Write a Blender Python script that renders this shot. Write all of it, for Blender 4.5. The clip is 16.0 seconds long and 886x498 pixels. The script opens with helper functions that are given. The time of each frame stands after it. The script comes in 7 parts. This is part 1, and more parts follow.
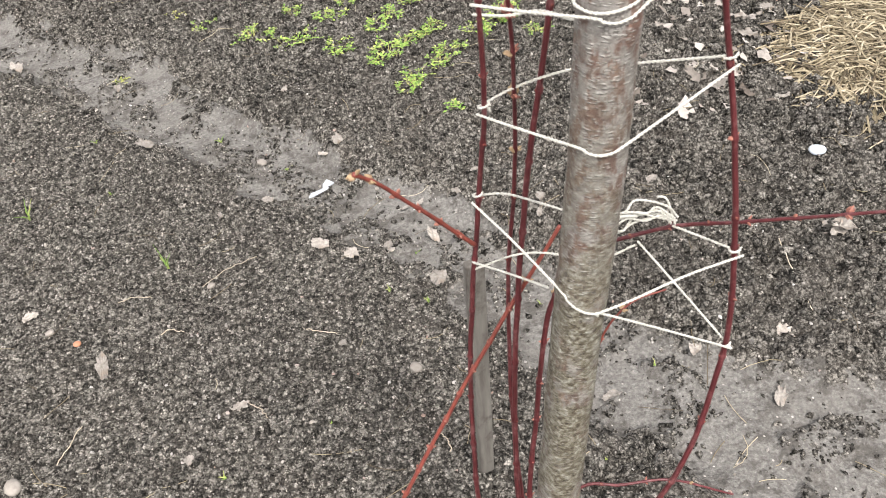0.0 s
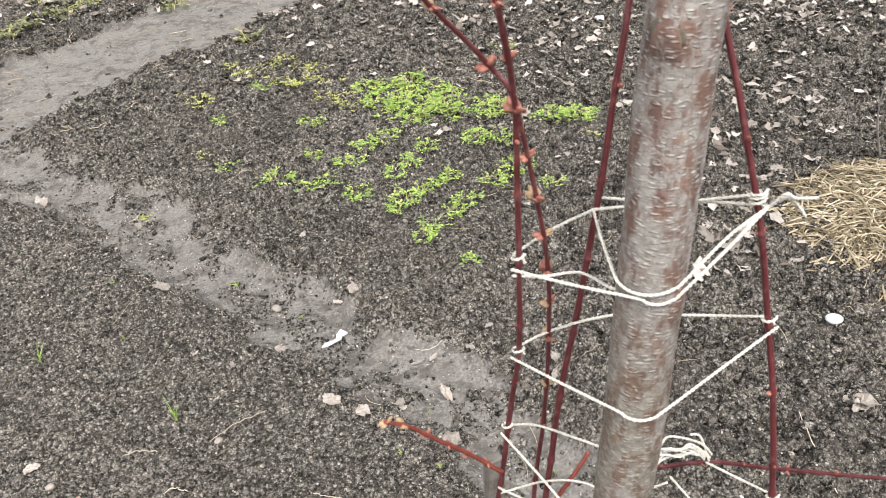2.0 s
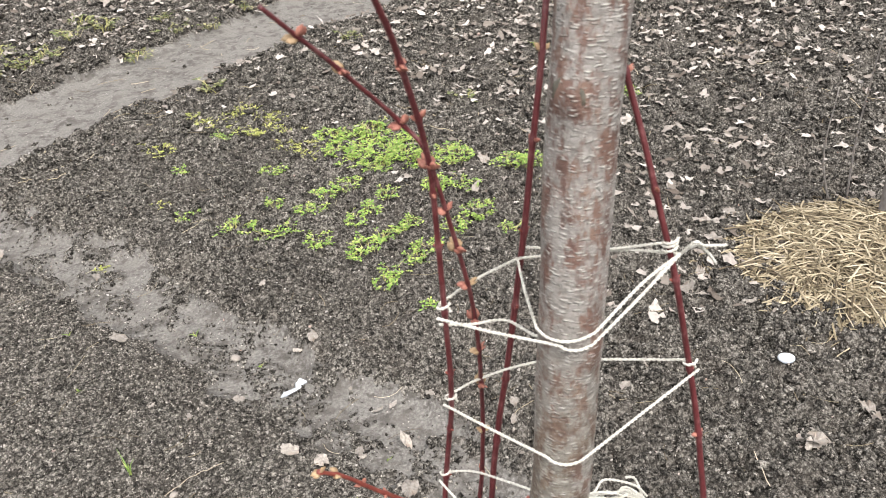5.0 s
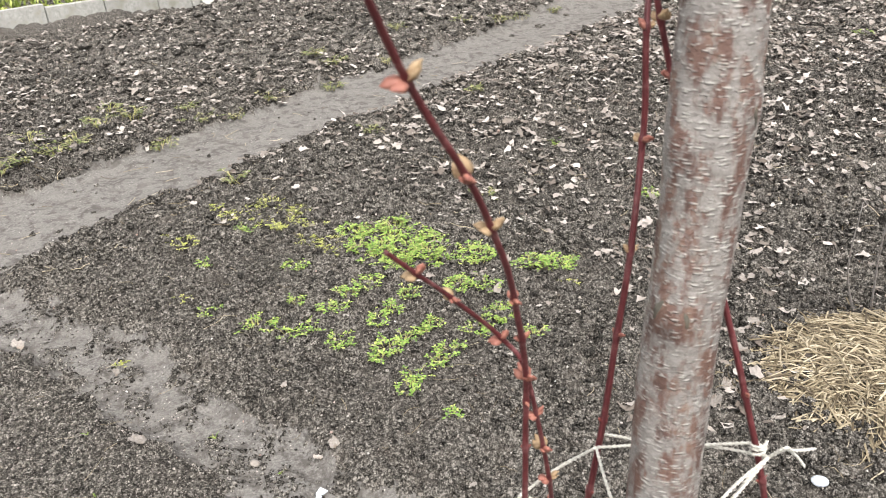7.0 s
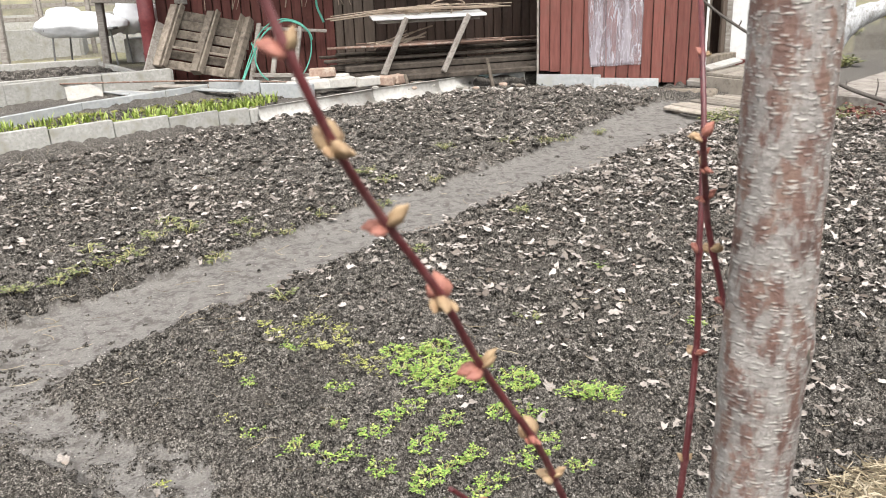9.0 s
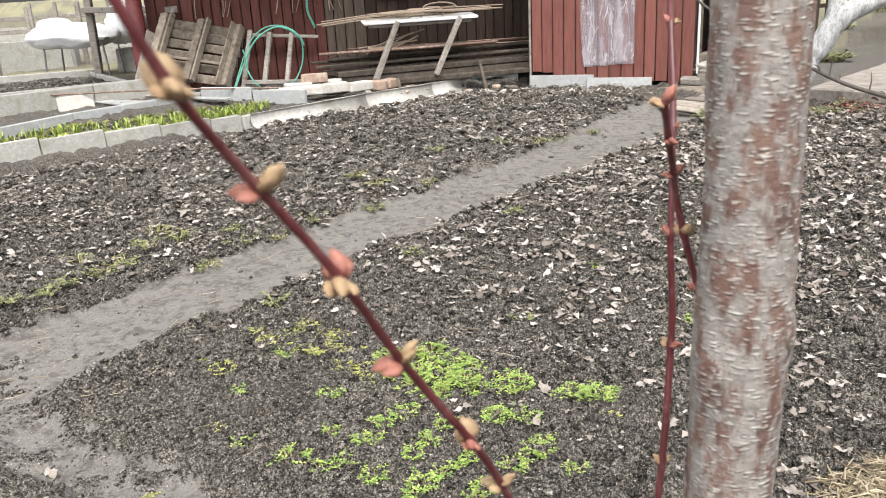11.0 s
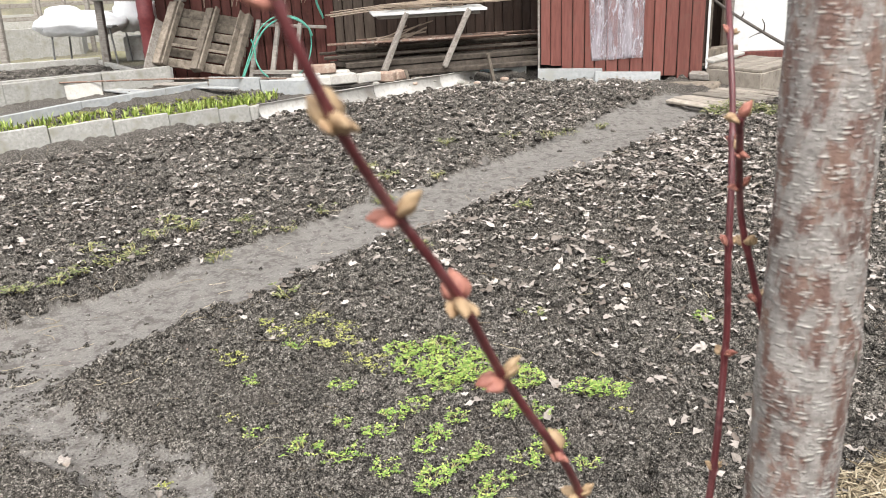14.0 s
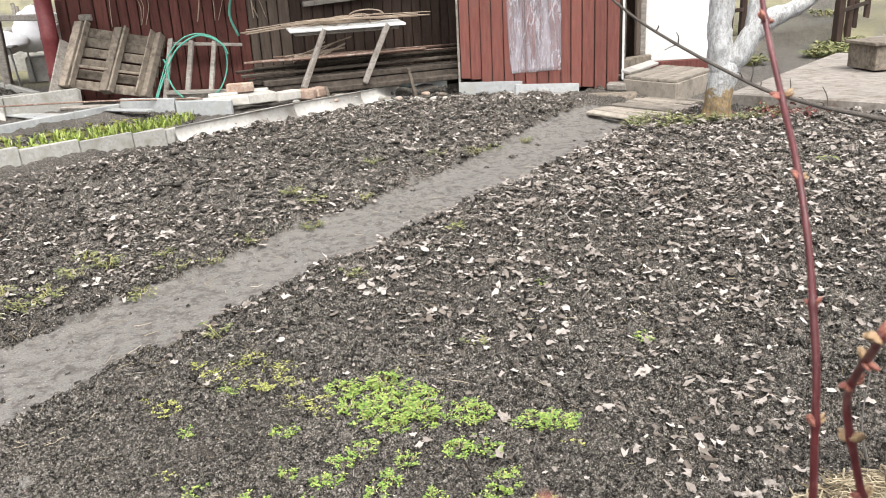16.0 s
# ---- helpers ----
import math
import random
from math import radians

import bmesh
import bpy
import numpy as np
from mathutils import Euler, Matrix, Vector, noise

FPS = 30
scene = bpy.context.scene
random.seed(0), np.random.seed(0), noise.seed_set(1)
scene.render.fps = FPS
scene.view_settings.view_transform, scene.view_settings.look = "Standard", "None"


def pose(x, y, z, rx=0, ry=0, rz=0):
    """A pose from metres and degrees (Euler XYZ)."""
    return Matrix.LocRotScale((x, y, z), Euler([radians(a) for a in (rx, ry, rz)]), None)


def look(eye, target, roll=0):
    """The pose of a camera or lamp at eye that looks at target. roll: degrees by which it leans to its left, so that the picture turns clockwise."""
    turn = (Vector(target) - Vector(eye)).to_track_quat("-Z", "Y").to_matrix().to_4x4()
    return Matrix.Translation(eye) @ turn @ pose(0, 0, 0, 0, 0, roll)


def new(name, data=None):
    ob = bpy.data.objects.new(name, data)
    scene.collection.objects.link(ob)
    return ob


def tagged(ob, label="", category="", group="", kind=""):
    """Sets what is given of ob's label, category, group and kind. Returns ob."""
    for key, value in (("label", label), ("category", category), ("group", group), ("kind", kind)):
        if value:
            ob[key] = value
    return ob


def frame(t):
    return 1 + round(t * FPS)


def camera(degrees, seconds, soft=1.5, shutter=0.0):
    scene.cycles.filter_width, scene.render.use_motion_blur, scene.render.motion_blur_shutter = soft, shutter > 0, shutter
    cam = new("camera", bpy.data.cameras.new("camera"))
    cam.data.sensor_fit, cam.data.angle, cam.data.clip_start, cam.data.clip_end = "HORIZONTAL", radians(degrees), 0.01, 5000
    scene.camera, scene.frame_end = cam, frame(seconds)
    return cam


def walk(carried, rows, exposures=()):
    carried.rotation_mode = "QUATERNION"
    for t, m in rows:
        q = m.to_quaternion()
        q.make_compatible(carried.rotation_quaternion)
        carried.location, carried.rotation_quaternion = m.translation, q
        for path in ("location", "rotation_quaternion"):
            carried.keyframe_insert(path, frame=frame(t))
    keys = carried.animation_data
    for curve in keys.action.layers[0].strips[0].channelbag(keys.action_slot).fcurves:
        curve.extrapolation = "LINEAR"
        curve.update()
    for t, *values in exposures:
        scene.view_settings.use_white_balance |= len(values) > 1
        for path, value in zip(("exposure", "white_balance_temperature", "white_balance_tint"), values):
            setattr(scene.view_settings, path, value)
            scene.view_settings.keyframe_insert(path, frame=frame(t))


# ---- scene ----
cam = camera(57.4, 16.0, soft=0.65)
cam.data.dof.use_dof, cam.data.dof.focus_distance, cam.data.dof.aperture_fstop = True, 1.5, 28.0
PATH = [
    (0, (-0.001, -0.004, 1.007), (-0.064, 1.452, -0.363), -6.4),
    (0.5, (-0.001, 0.001, 1.023), (-0.06, 1.498, -0.303), -5.7),
    (1, (-0.003, 0.015, 1.031), (-0.057, 1.547, -0.253), -5.2),
    (1.5, (-0.006, 0.025, 1.047), (-0.057, 1.598, -0.187), -4.7),
    (2, (-0.013, 0.05, 1.067), (-0.071, 1.684, -0.084), -4.3),
    (2.5, (-0.008, 0.069, 1.076), (-0.078, 1.745, -0.015), -4.5),
    (3, (0.015, 0.071, 1.065), (-0.026, 1.753, -0.017), -4.5),
    (3.2, (0.02, 0.066, 1.063), (0.001, 1.747, -0.021), -4.2),
    (5.3, (0.007, 0.041, 1.081), (0.033, 1.743, 0.03), -3.5),
    (5.5, (0.003, 0.045, 1.086), (0.031, 1.759, 0.055), -3.3),
    (6, (-0.006, 0.058, 1.099), (0.024, 1.798, 0.115), -3.1),
    (6.5, (-0.015, 0.064, 1.112), (0.012, 1.825, 0.164), -2.9),
    (7, (-0.027, 0.073, 1.131), (-0.01, 1.861, 0.235), -2.4),
    (7.5, (-0.027, 0.079, 1.15), (-0.082, 1.897, 0.317), -3.0),
    (8, (-0.03, 0.078, 1.173), (-0.106, 1.936, 0.438), -2.6),
    (8.5, (-0.034, 0.076, 1.184), (-0.112, 1.956, 0.508), -2.1),
    (8.7, (-0.035, 0.074, 1.187), (-0.113, 1.961, 0.53), -2.0),
    (10.8, (-0.015, 0.104, 1.165), (-0.089, 1.999, 0.533), -3.1),
    (11, (-0.013, 0.105, 1.167), (-0.087, 1.999, 0.529), -3.2),
    (11.5, (-0.01, 0.11, 1.168), (-0.085, 2.0, 0.52), -3.6),
    (12, (-0.009, 0.111, 1.168), (-0.084, 1.998, 0.511), -3.6),
    (12.5, (-0.014, 0.111, 1.168), (-0.089, 1.998, 0.51), -3.6),
    (13, (-0.019, 0.108, 1.174), (-0.101, 1.994, 0.516), -3.7),
    (13.5, (-0.031, 0.109, 1.173), (-0.115, 1.996, 0.516), -3.3),
    (14, (-0.039, 0.103, 1.176), (-0.122, 1.99, 0.519), -2.6),
    (14.5, (-0.03, 0.095, 1.178), (-0.114, 1.982, 0.521), -2.4),
    (15, (-0.056, 0.121, 1.184), (-0.129, 2.009, 0.528), -2.6),
    (15.3, (-0.077, 0.14, 1.189), (-0.119, 2.028, 0.531), -2.8),
    (15.5, (-0.087, 0.151, 1.195), (-0.089, 2.039, 0.535), -2.7),
    (15.7, (-0.091, 0.161, 1.209), (-0.061, 2.048, 0.546), -2.7),
    (16, (-0.087, 0.184, 1.232), (0.021, 2.074, 0.585), -3.1),
]
walk(cam, [(t, look(eye, target, roll)) for t, eye, target, roll in PATH])

# ---- light: overcast spring day ----
world = bpy.data.worlds.new("overcast_sky")
scene.world = world
world.use_nodes = True
wn = world.node_tree
wn.nodes.clear()
sky = wn.nodes.new("ShaderNodeTexSky")
sky.sky_type, sky.sun_disc = "NISHITA", False
sky.sun_elevation, sky.sun_rotation = radians(55), radians(200)
sky.air_density, sky.dust_density, sky.ozone_density = 1.0, 4.0, 1.0
hsv = wn.nodes.new("ShaderNodeHueSaturation")
hsv.inputs["Saturation"].default_value = 0.25
bg = wn.nodes.new("ShaderNodeBackground")
bg.inputs["Strength"].default_value = 0.128
wo = wn.nodes.new("ShaderNodeOutputWorld")
wn.links.new(sky.outputs[0], hsv.inputs["Color"])
wn.links.new(hsv.outputs[0], bg.inputs["Color"])
wn.links.new(bg.outputs[0], wo.inputs["Surface"])
sun_data = bpy.data.lights.new("sun", "SUN")
sun_data.energy, sun_data.angle, sun_data.color = 1.9, radians(18), (1.0, 0.97, 0.93)
sun = new("sun", sun_data)
sun.matrix_world = look((3.0, -4.0, 8.0), (0, 0, 0))
scene.view_settings.exposure = 1.35


# ---- small tools ----
def up(p, q, s):
    return tuple(a + (b - a) * s for a, b in zip(p, q))


TABLE = np.random.RandomState(5).rand(256, 256, 4)


def vnoise(x, y, size, seed=0):
    """Smooth noise in 0..1 of numpy arrays."""
    u, v = np.asarray(x, float) / size + 37.7 * seed, np.asarray(y, float) / size - 17.3 * seed
    i, j = np.floor(u).astype(int), np.floor(v).astype(int)
    f, g = u - i, v - j
    f, g = f * f * (3 - 2 * f), g * g * (3 - 2 * g)
    k = seed % 4
    a, b = TABLE[i & 255, j & 255, k], TABLE[(i + 1) & 255, j & 255, k]
    c, d = TABLE[i & 255, (j + 1) & 255, k], TABLE[(i + 1) & 255, (j + 1) & 255, k]
    return (a * (1 - f) + b * f) * (1 - g) + (c * (1 - f) + d * f) * g


def fbm(x, y, size, seed=0, octaves=3):
    total, amp, norm = 0.0, 1.0, 0.0
    for o in range(octaves):
        total = total + amp * vnoise(x, y, size / 2 ** o, seed + o)
        norm, amp = norm + amp, amp * 0.55
    return total / norm


def lumps(x, y, size, seed=0):
    """Rounded clods: 1 in the middle of a clod, 0 in the joints; each of its own height."""
    u, v = np.asarray(x, float) / size + 11.3 * seed, np.asarray(y, float) / size + 5.1 * seed
    i, j = np.floor(u).astype(int), np.floor(v).astype(int)
    best = np.zeros_like(u)
    for di in (-1, 0, 1):
        for dj in (-1, 0, 1):
            cell = TABLE[(i + di) & 255, (j + dj) & 255]
            px, py = i + di + 0.15 + 0.7 * cell[..., 0], j + dj + 0.15 + 0.7 * cell[..., 1]
            r = 0.42 + 0.45 * cell[..., 2]
            d = ((u - px) ** 2 + (v - py) ** 2) / r ** 2
            best = np.maximum(best, np.sqrt(np.clip(1 - d, 0, 1)) * (0.35 + 0.65 * cell[..., 3]))
    return best


def line_dist(x, y, pts):
    """Distance of points from a line of (x, y, half width) knots, divided by the half width there."""
    best = np.full(np.shape(x), 1e9)
    for (ax, ay, aw), (bx, by, bw) in zip(pts, pts[1:]):
        dx, dy = bx - ax, by - ay
        s = np.clip(((x - ax) * dx + (y - ay) * dy) / (dx * dx + dy * dy), 0, 1)
        best = np.minimum(best, np.hypot(x - ax - s * dx, y - ay - s * dy) / (aw + s * (bw - aw)))
    return best


def ramp(v, a, b):
    s = np.clip((v - a) / (b - a), 0, 1)
    return s * s * (3 - 2 * s)


def spline(pts, per=6):
    """A smooth line through points of any dimension."""
    pts = [np.array(p, float) for p in pts]
    pts = [2 * pts[0] - pts[1]] + pts + [2 * pts[-1] - pts[-2]]
    out = []
    for a, b, c, d in zip(pts, pts[1:], pts[2:], pts[3:]):
        for k in range(per):
            s = k / per
            out.append(0.5 * (2 * b + (c - a) * s + (2 * a - 5 * b + 4 * c - d) * s * s + (3 * b - a - 3 * c + d) * s ** 3))
    out.append(pts[-2])
    return out


def tube(pts, radii, sides=8, cap=True, squash=1.0):
    """Vertices and faces of a tube along a line."""
    pts = [Vector(p) for p in pts]
    if not hasattr(radii, "__len__"):
        radii = [radii] * len(pts)
    verts, faces, ref = [], [], None
    for k, p in enumerate(pts):
        ahead = (pts[min(k + 1, len(pts) - 1)] - pts[max(k - 1, 0)]).normalized()
        if ref is None:
            ref = ahead.orthogonal().normalized()
        ref = (ref - ahead * ref.dot(ahead)).normalized()
        side = ahead.cross(ref)
        for n in range(sides):
            a = 2 * math.pi * n / sides
            verts.append(p + (ref * math.cos(a) + side * math.sin(a) * squash) * radii[k])
    for k in range(len(pts) - 1):
        for n in range(sides):
            m = (n + 1) % sides
            faces.append((k * sides + n, k * sides + m, (k + 1) * sides + m, (k + 1) * sides + n))
    if cap:
        faces.append(tuple(range(sides))[::-1])
        faces.append(tuple(range((len(pts) - 1) * sides, len(pts) * sides)))
    return verts, faces


def join(pieces):
    verts, faces = [], []
    for v, f in pieces:
        n = len(verts)
        verts.extend(v)
        faces.extend(tuple(i + n for i in q) for q in f)
    return verts, faces


def box(sx, sy, sz, bevel=0.004, jitter=0.0, rnd=None):
    """A box round the origin with chamfered edges and slightly uneven corners."""
    verts, faces = [], []
    hx, hy, hz = sx / 2, sy / 2, sz / 2
    b = min(bevel, hx * 0.45, hy * 0.45, hz * 0.45)
    bm = bmesh.new()
    for x in (-1, 1):
        for y in (-1, 1):
            for z in (-1, 1):
                o = [rnd.uniform(-jitter, jitter) if rnd else 0 for _ in range(3)]
                for q in ((x * hx, y * (hy - b), z * (hz - b)), (x * (hx - b), y * hy, z * (hz - b)), (x * (hx - b), y * (hy - b), z * hz)):
                    bm.verts.new((q[0] + o[0], q[1] + o[1], q[2] + o[2]))
    hull = bmesh.ops.convex_hull(bm, input=bm.verts)
    bmesh.ops.dissolve_limit(bm, angle_limit=0.02, verts=bm.verts, edges=bm.edges)
    bm.verts.index_update()
    verts = [v.co.copy() for v in bm.verts]
    faces = [tuple(v.index for v in f.verts) for f in bm.faces]
    bm.free()
    return verts, faces


def moved(shape, m):
    return [m @ Vector(v) for v in shape[0]], shape[1]


def mesh(name, shape, material, smooth=False):
    me = bpy.data.meshes.new(name)
    me.from_pydata([tuple(v) for v in shape[0]], [], shape[1])
    me.materials.append(material)
    if smooth:
        me.polygons.foreach_set("use_smooth", [True] * len(me.polygons))
    me.update()
    return me


def part(name, shape, material, parent, label="", smooth=False):
    ob = new(name, mesh(name, shape, material, smooth))
    ob.parent = parent
    if label:
        ob["label"] = label
    return ob


def solid(name, shape, material, label, category, group="", kind="", smooth=False):
    """A thing that is one mesh."""
    return tagged(new(name, mesh(name, shape, material, smooth)), label, category, group, kind)


def base(name, m, label, category, group="", kind=""):
    """A thing made of parts: an Empty at its base."""
    ob = new(name)
    ob.empty_display_size = 0.05
    ob.matrix_world = m
    return tagged(ob, label, category, group, kind)


def between(a, b, sy, sz, bevel=0.003, roll=0.0, jitter=0.0, rnd=None):
    """A beam from a to b with the section sy by sz."""
    a, b = Vector(a), Vector(b)
    way = b - a
    m = Matrix.Translation((a + b) / 2) @ way.to_track_quat("X", "Z").to_matrix().to_4x4() @ pose(0, 0, 0, roll)
    return moved(box(way.length, sy, sz, bevel, jitter, rnd), m)


# ---- materials ----
def nodes(name, rough=0.8, metal=0.0, spec=0.3):
    mat = bpy.data.materials.new(name)
    mat.use_nodes = True
    nt = mat.node_tree
    bsdf = nt.nodes["Principled BSDF"]
    bsdf.inputs["Roughness"].default_value = rough
    bsdf.inputs["Metallic"].default_value = metal
    bsdf.inputs["Specular IOR Level"].default_value = spec
    return mat, nt, bsdf


def node(nt, kind, inputs=None, **props):
    n = nt.nodes.new(kind)
    for k, v in props.items():
        setattr(n, k, v)
    for k, v in (inputs or {}).items():
        if isinstance(v, bpy.types.NodeSocket):
            nt.links.new(v, n.inputs[k])
        else:
            n.inputs[k].default_value = v
    return n


def coords(nt, scale=(1, 1, 1), source="Object"):
    tc = node(nt, "ShaderNodeTexCoord")
    mp = node(nt, "ShaderNodeMapping", {"Vector": tc.outputs[source], "Scale": scale})
    return mp.outputs[0]


def noise_of(nt, vec, scale, detail=4.0, rough=0.6):
    return node(nt, "ShaderNodeTexNoise", {"Vector": vec, "Scale": scale, "Detail": detail, "Roughness": rough}).outputs["Fac"]


def colours(nt, fac, stops):
    n = node(nt, "ShaderNodeValToRGB", {"Fac": fac})
    while len(n.color_ramp.elements) < len(stops):
        n.color_ramp.elements.new(0.5)
    for e, (p, c) in zip(n.color_ramp.elements, stops):
        e.position, e.color = p, (*c, 1)
    return n.outputs["Color"]


def mix(nt, fac, a, b, blend="MIX"):
    n = node(nt, "ShaderNodeMix", data_type="RGBA", blend_type=blend)
    for sock, v in ((n.inputs[0], fac), (n.inputs[6], a), (n.inputs[7], b)):
        if isinstance(v, bpy.types.NodeSocket):
            nt.links.new(v, sock)
        else:
            sock.default_value = v if isinstance(v, (int, float)) else (*v, 1)
    return n.outputs[2]


def bump(nt, bsdf, height, strength=0.4, distance=0.01):
    b = node(nt, "ShaderNodeBump", {"Height": height, "Strength": strength, "Distance": distance})
    nt.links.new(b.outputs[0], bsdf.inputs["Normal"])


def plain(name, dark, light, scale=30.0, rough=0.8, relief=0.3, depth=0.002, stretch=(1, 1, 1), spec=0.3, stain=None, vary=0.0, metal=0.0):
    """A surface with grain at two scales; stain: a third colour in patches; vary: brightness from piece to piece."""
    mat, nt, bsdf = nodes(name, rough, metal, spec)
    vec = coords(nt, stretch)
    fine, broad = noise_of(nt, vec, scale, 5), noise_of(nt, vec, scale * 0.14, 3)
    col = colours(nt, fine, [(0.3, dark), (0.7, light)])
    col = mix(nt, colours(nt, broad, [(0.35, (0, 0, 0)), (0.7, (0.55, 0.55, 0.55))]), col, dark)
    if stain:
        patch = noise_of(nt, coords(nt), scale * 0.25, 5, 0.7)
        col = mix(nt, colours(nt, patch, [(0.52, (0, 0, 0)), (0.66, (0.9, 0.9, 0.9))]), col, stain)
    if vary:
        rnd = node(nt, "ShaderNodeObjectInfo").outputs["Random"]
        val = node(nt, "ShaderNodeMapRange", {"Value": rnd, "To Min": 1 - vary, "To Max": 1 + vary}).outputs[0]
        hs = node(nt, "ShaderNodeHueSaturation", {"Color": col, "Value": val})
        col = hs.outputs[0]
    nt.links.new(col, bsdf.inputs["Base Color"])
    bump(nt, bsdf, fine, relief, depth)
    return mat


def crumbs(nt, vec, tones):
    """Colour and height of crumbly soil: crumbs of two sizes, each of its own tone, with shade painted into the joints.
    """
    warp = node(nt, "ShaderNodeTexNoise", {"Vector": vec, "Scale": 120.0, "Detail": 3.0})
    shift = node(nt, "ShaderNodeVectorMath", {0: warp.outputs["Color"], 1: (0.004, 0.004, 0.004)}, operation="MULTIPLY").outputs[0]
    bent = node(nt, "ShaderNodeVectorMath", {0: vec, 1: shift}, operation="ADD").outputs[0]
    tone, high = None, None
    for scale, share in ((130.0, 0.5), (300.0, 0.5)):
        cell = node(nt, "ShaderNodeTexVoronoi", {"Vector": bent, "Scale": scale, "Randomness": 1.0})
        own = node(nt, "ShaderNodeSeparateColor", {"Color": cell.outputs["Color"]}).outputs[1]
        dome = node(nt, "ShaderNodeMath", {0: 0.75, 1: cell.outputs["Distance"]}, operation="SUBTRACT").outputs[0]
        # dome height goes into the tone: paler tops, shade painted in the joints
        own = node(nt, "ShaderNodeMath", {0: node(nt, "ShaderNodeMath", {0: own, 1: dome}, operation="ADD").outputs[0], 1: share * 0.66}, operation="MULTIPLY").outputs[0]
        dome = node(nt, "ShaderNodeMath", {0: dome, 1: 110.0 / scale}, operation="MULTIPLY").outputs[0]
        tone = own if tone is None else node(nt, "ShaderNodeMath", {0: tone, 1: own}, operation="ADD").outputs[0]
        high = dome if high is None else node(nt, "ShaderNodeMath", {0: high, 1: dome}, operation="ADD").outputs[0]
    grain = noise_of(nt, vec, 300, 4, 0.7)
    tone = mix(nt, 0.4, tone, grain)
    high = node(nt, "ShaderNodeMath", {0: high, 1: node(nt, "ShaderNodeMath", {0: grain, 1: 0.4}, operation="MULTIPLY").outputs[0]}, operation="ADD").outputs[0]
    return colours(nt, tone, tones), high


def soil_material():
    mat, nt, bsdf = nodes("soil", 0.95, 0, 0.12)
    vec = coords(nt)
    worn = node(nt, "ShaderNodeAttribute", attribute_name="worn").outputs["Fac"]
    dry = node(nt, "ShaderNodeAttribute", attribute_name="dry").outputs["Fac"]
    # the paths end in a ragged line, with loose soil strewn on them
    smooth = worn
    frayed = noise_of(nt, vec, 24, 5, 0.65)
    worn = node(nt, "ShaderNodeMath", {0: worn, 1: node(nt, "ShaderNodeMapRange", {"Value": frayed, "From Min": 0.25, "From Max": 0.75, "To Min": -0.42, "To Max": 0.42}).outputs[0]}, operation="ADD").outputs[0]
    worn = node(nt, "ShaderNodeMapRange", {"Value": worn, "From Min": 0.44, "From Max": 0.54}).outputs[0]
    kind = node(nt, "ShaderNodeMath", {0: worn, 1: dry}, operation="MAXIMUM").outputs[0]
    wet = node(nt, "ShaderNodeAttribute", attribute_name="damp").outputs["Fac"]
    turf = node(nt, "ShaderNodeAttribute", attribute_name="turf").outputs["Fac"]
    fine, mid = noise_of(nt, vec, 160, 6, 0.7), noise_of(nt, vec, 14, 4)
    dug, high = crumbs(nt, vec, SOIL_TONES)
    dug = mix(nt, colours(nt, mid, [(0.4, (0, 0, 0)), (0.65, (0.3, 0.3, 0.3))]), dug, mix(nt, fine, (0.04, 0.032, 0.026), (0.125, 0.105, 0.088)))
    trod = colours(nt, fine, [(0.30, (0.085, 0.078, 0.071)), (0.5, (0.155, 0.145, 0.134)), (0.72, (0.245, 0.232, 0.216))])
    scuff = noise_of(nt, coords(nt, (1, 1, 1)), 22, 7, 0.74)
    trod = mix(nt, colours(nt, scuff, [(0.49, (0, 0, 0)), (0.58, (0.8, 0.8, 0.8))]), trod, (0.070, 0.063, 0.056))
    trod = mix(nt, colours(nt, mid, [(0.45, (0, 0, 0)), (0.7, (0.5, 0.5, 0.5))]), trod, (0.165, 0.152, 0.138))
    col = mix(nt, kind, dug, trod)
    col = mix(nt, wet, col, mix(nt, 0.55, col, (0.02, 0.017, 0.015)))
    col = mix(nt, turf, col, mix(nt, noise_of(nt, vec, 9, 5), (0.17, 0.17, 0.09), (0.31, 0.28, 0.19)))
    speck = node(nt, "ShaderNodeTexVoronoi", {"Vector": vec, "Scale": 100.0, "Randomness": 1.0})
    dots = colours(nt, speck.outputs["Distance"], [(0.12, (0.8, 0.8, 0.8)), (0.22, (0, 0, 0))])
    some = node(nt, "ShaderNodeSeparateColor", {"Color": speck.outputs["Color"]}).outputs[0]
    rare = node(nt, "ShaderNodeMath", {0: some, 1: 0.86}, operation="GREATER_THAN").outputs[0]
    grit = node(nt, "ShaderNodeMath", {0: dots, 1: rare}, operation="MULTIPLY").outputs[0]
    col = mix(nt, grit, col, (0.46, 0.42, 0.38))
    nt.links.new(col, bsdf.inputs["Base Color"])
    flat = node(nt, "ShaderNodeMapRange", {"Value": smooth, "To Min": 1.0, "To Max": 0.25}).outputs[0]
    high = node(nt, "ShaderNodeMath", {0: high, 1: flat}, operation="MULTIPLY").outputs[0]
    high = node(nt, "ShaderNodeMath", {0: high, 1: node(nt, "ShaderNodeMath", {0: fine, 1: 0.3}, operation="MULTIPLY").outputs[0]}, operation="ADD").outputs[0]
    bump(nt, bsdf, high, 1.0, 0.0078)
    return mat


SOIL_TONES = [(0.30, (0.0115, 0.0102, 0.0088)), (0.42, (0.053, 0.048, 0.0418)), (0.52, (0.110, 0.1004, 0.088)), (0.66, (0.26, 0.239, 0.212))]







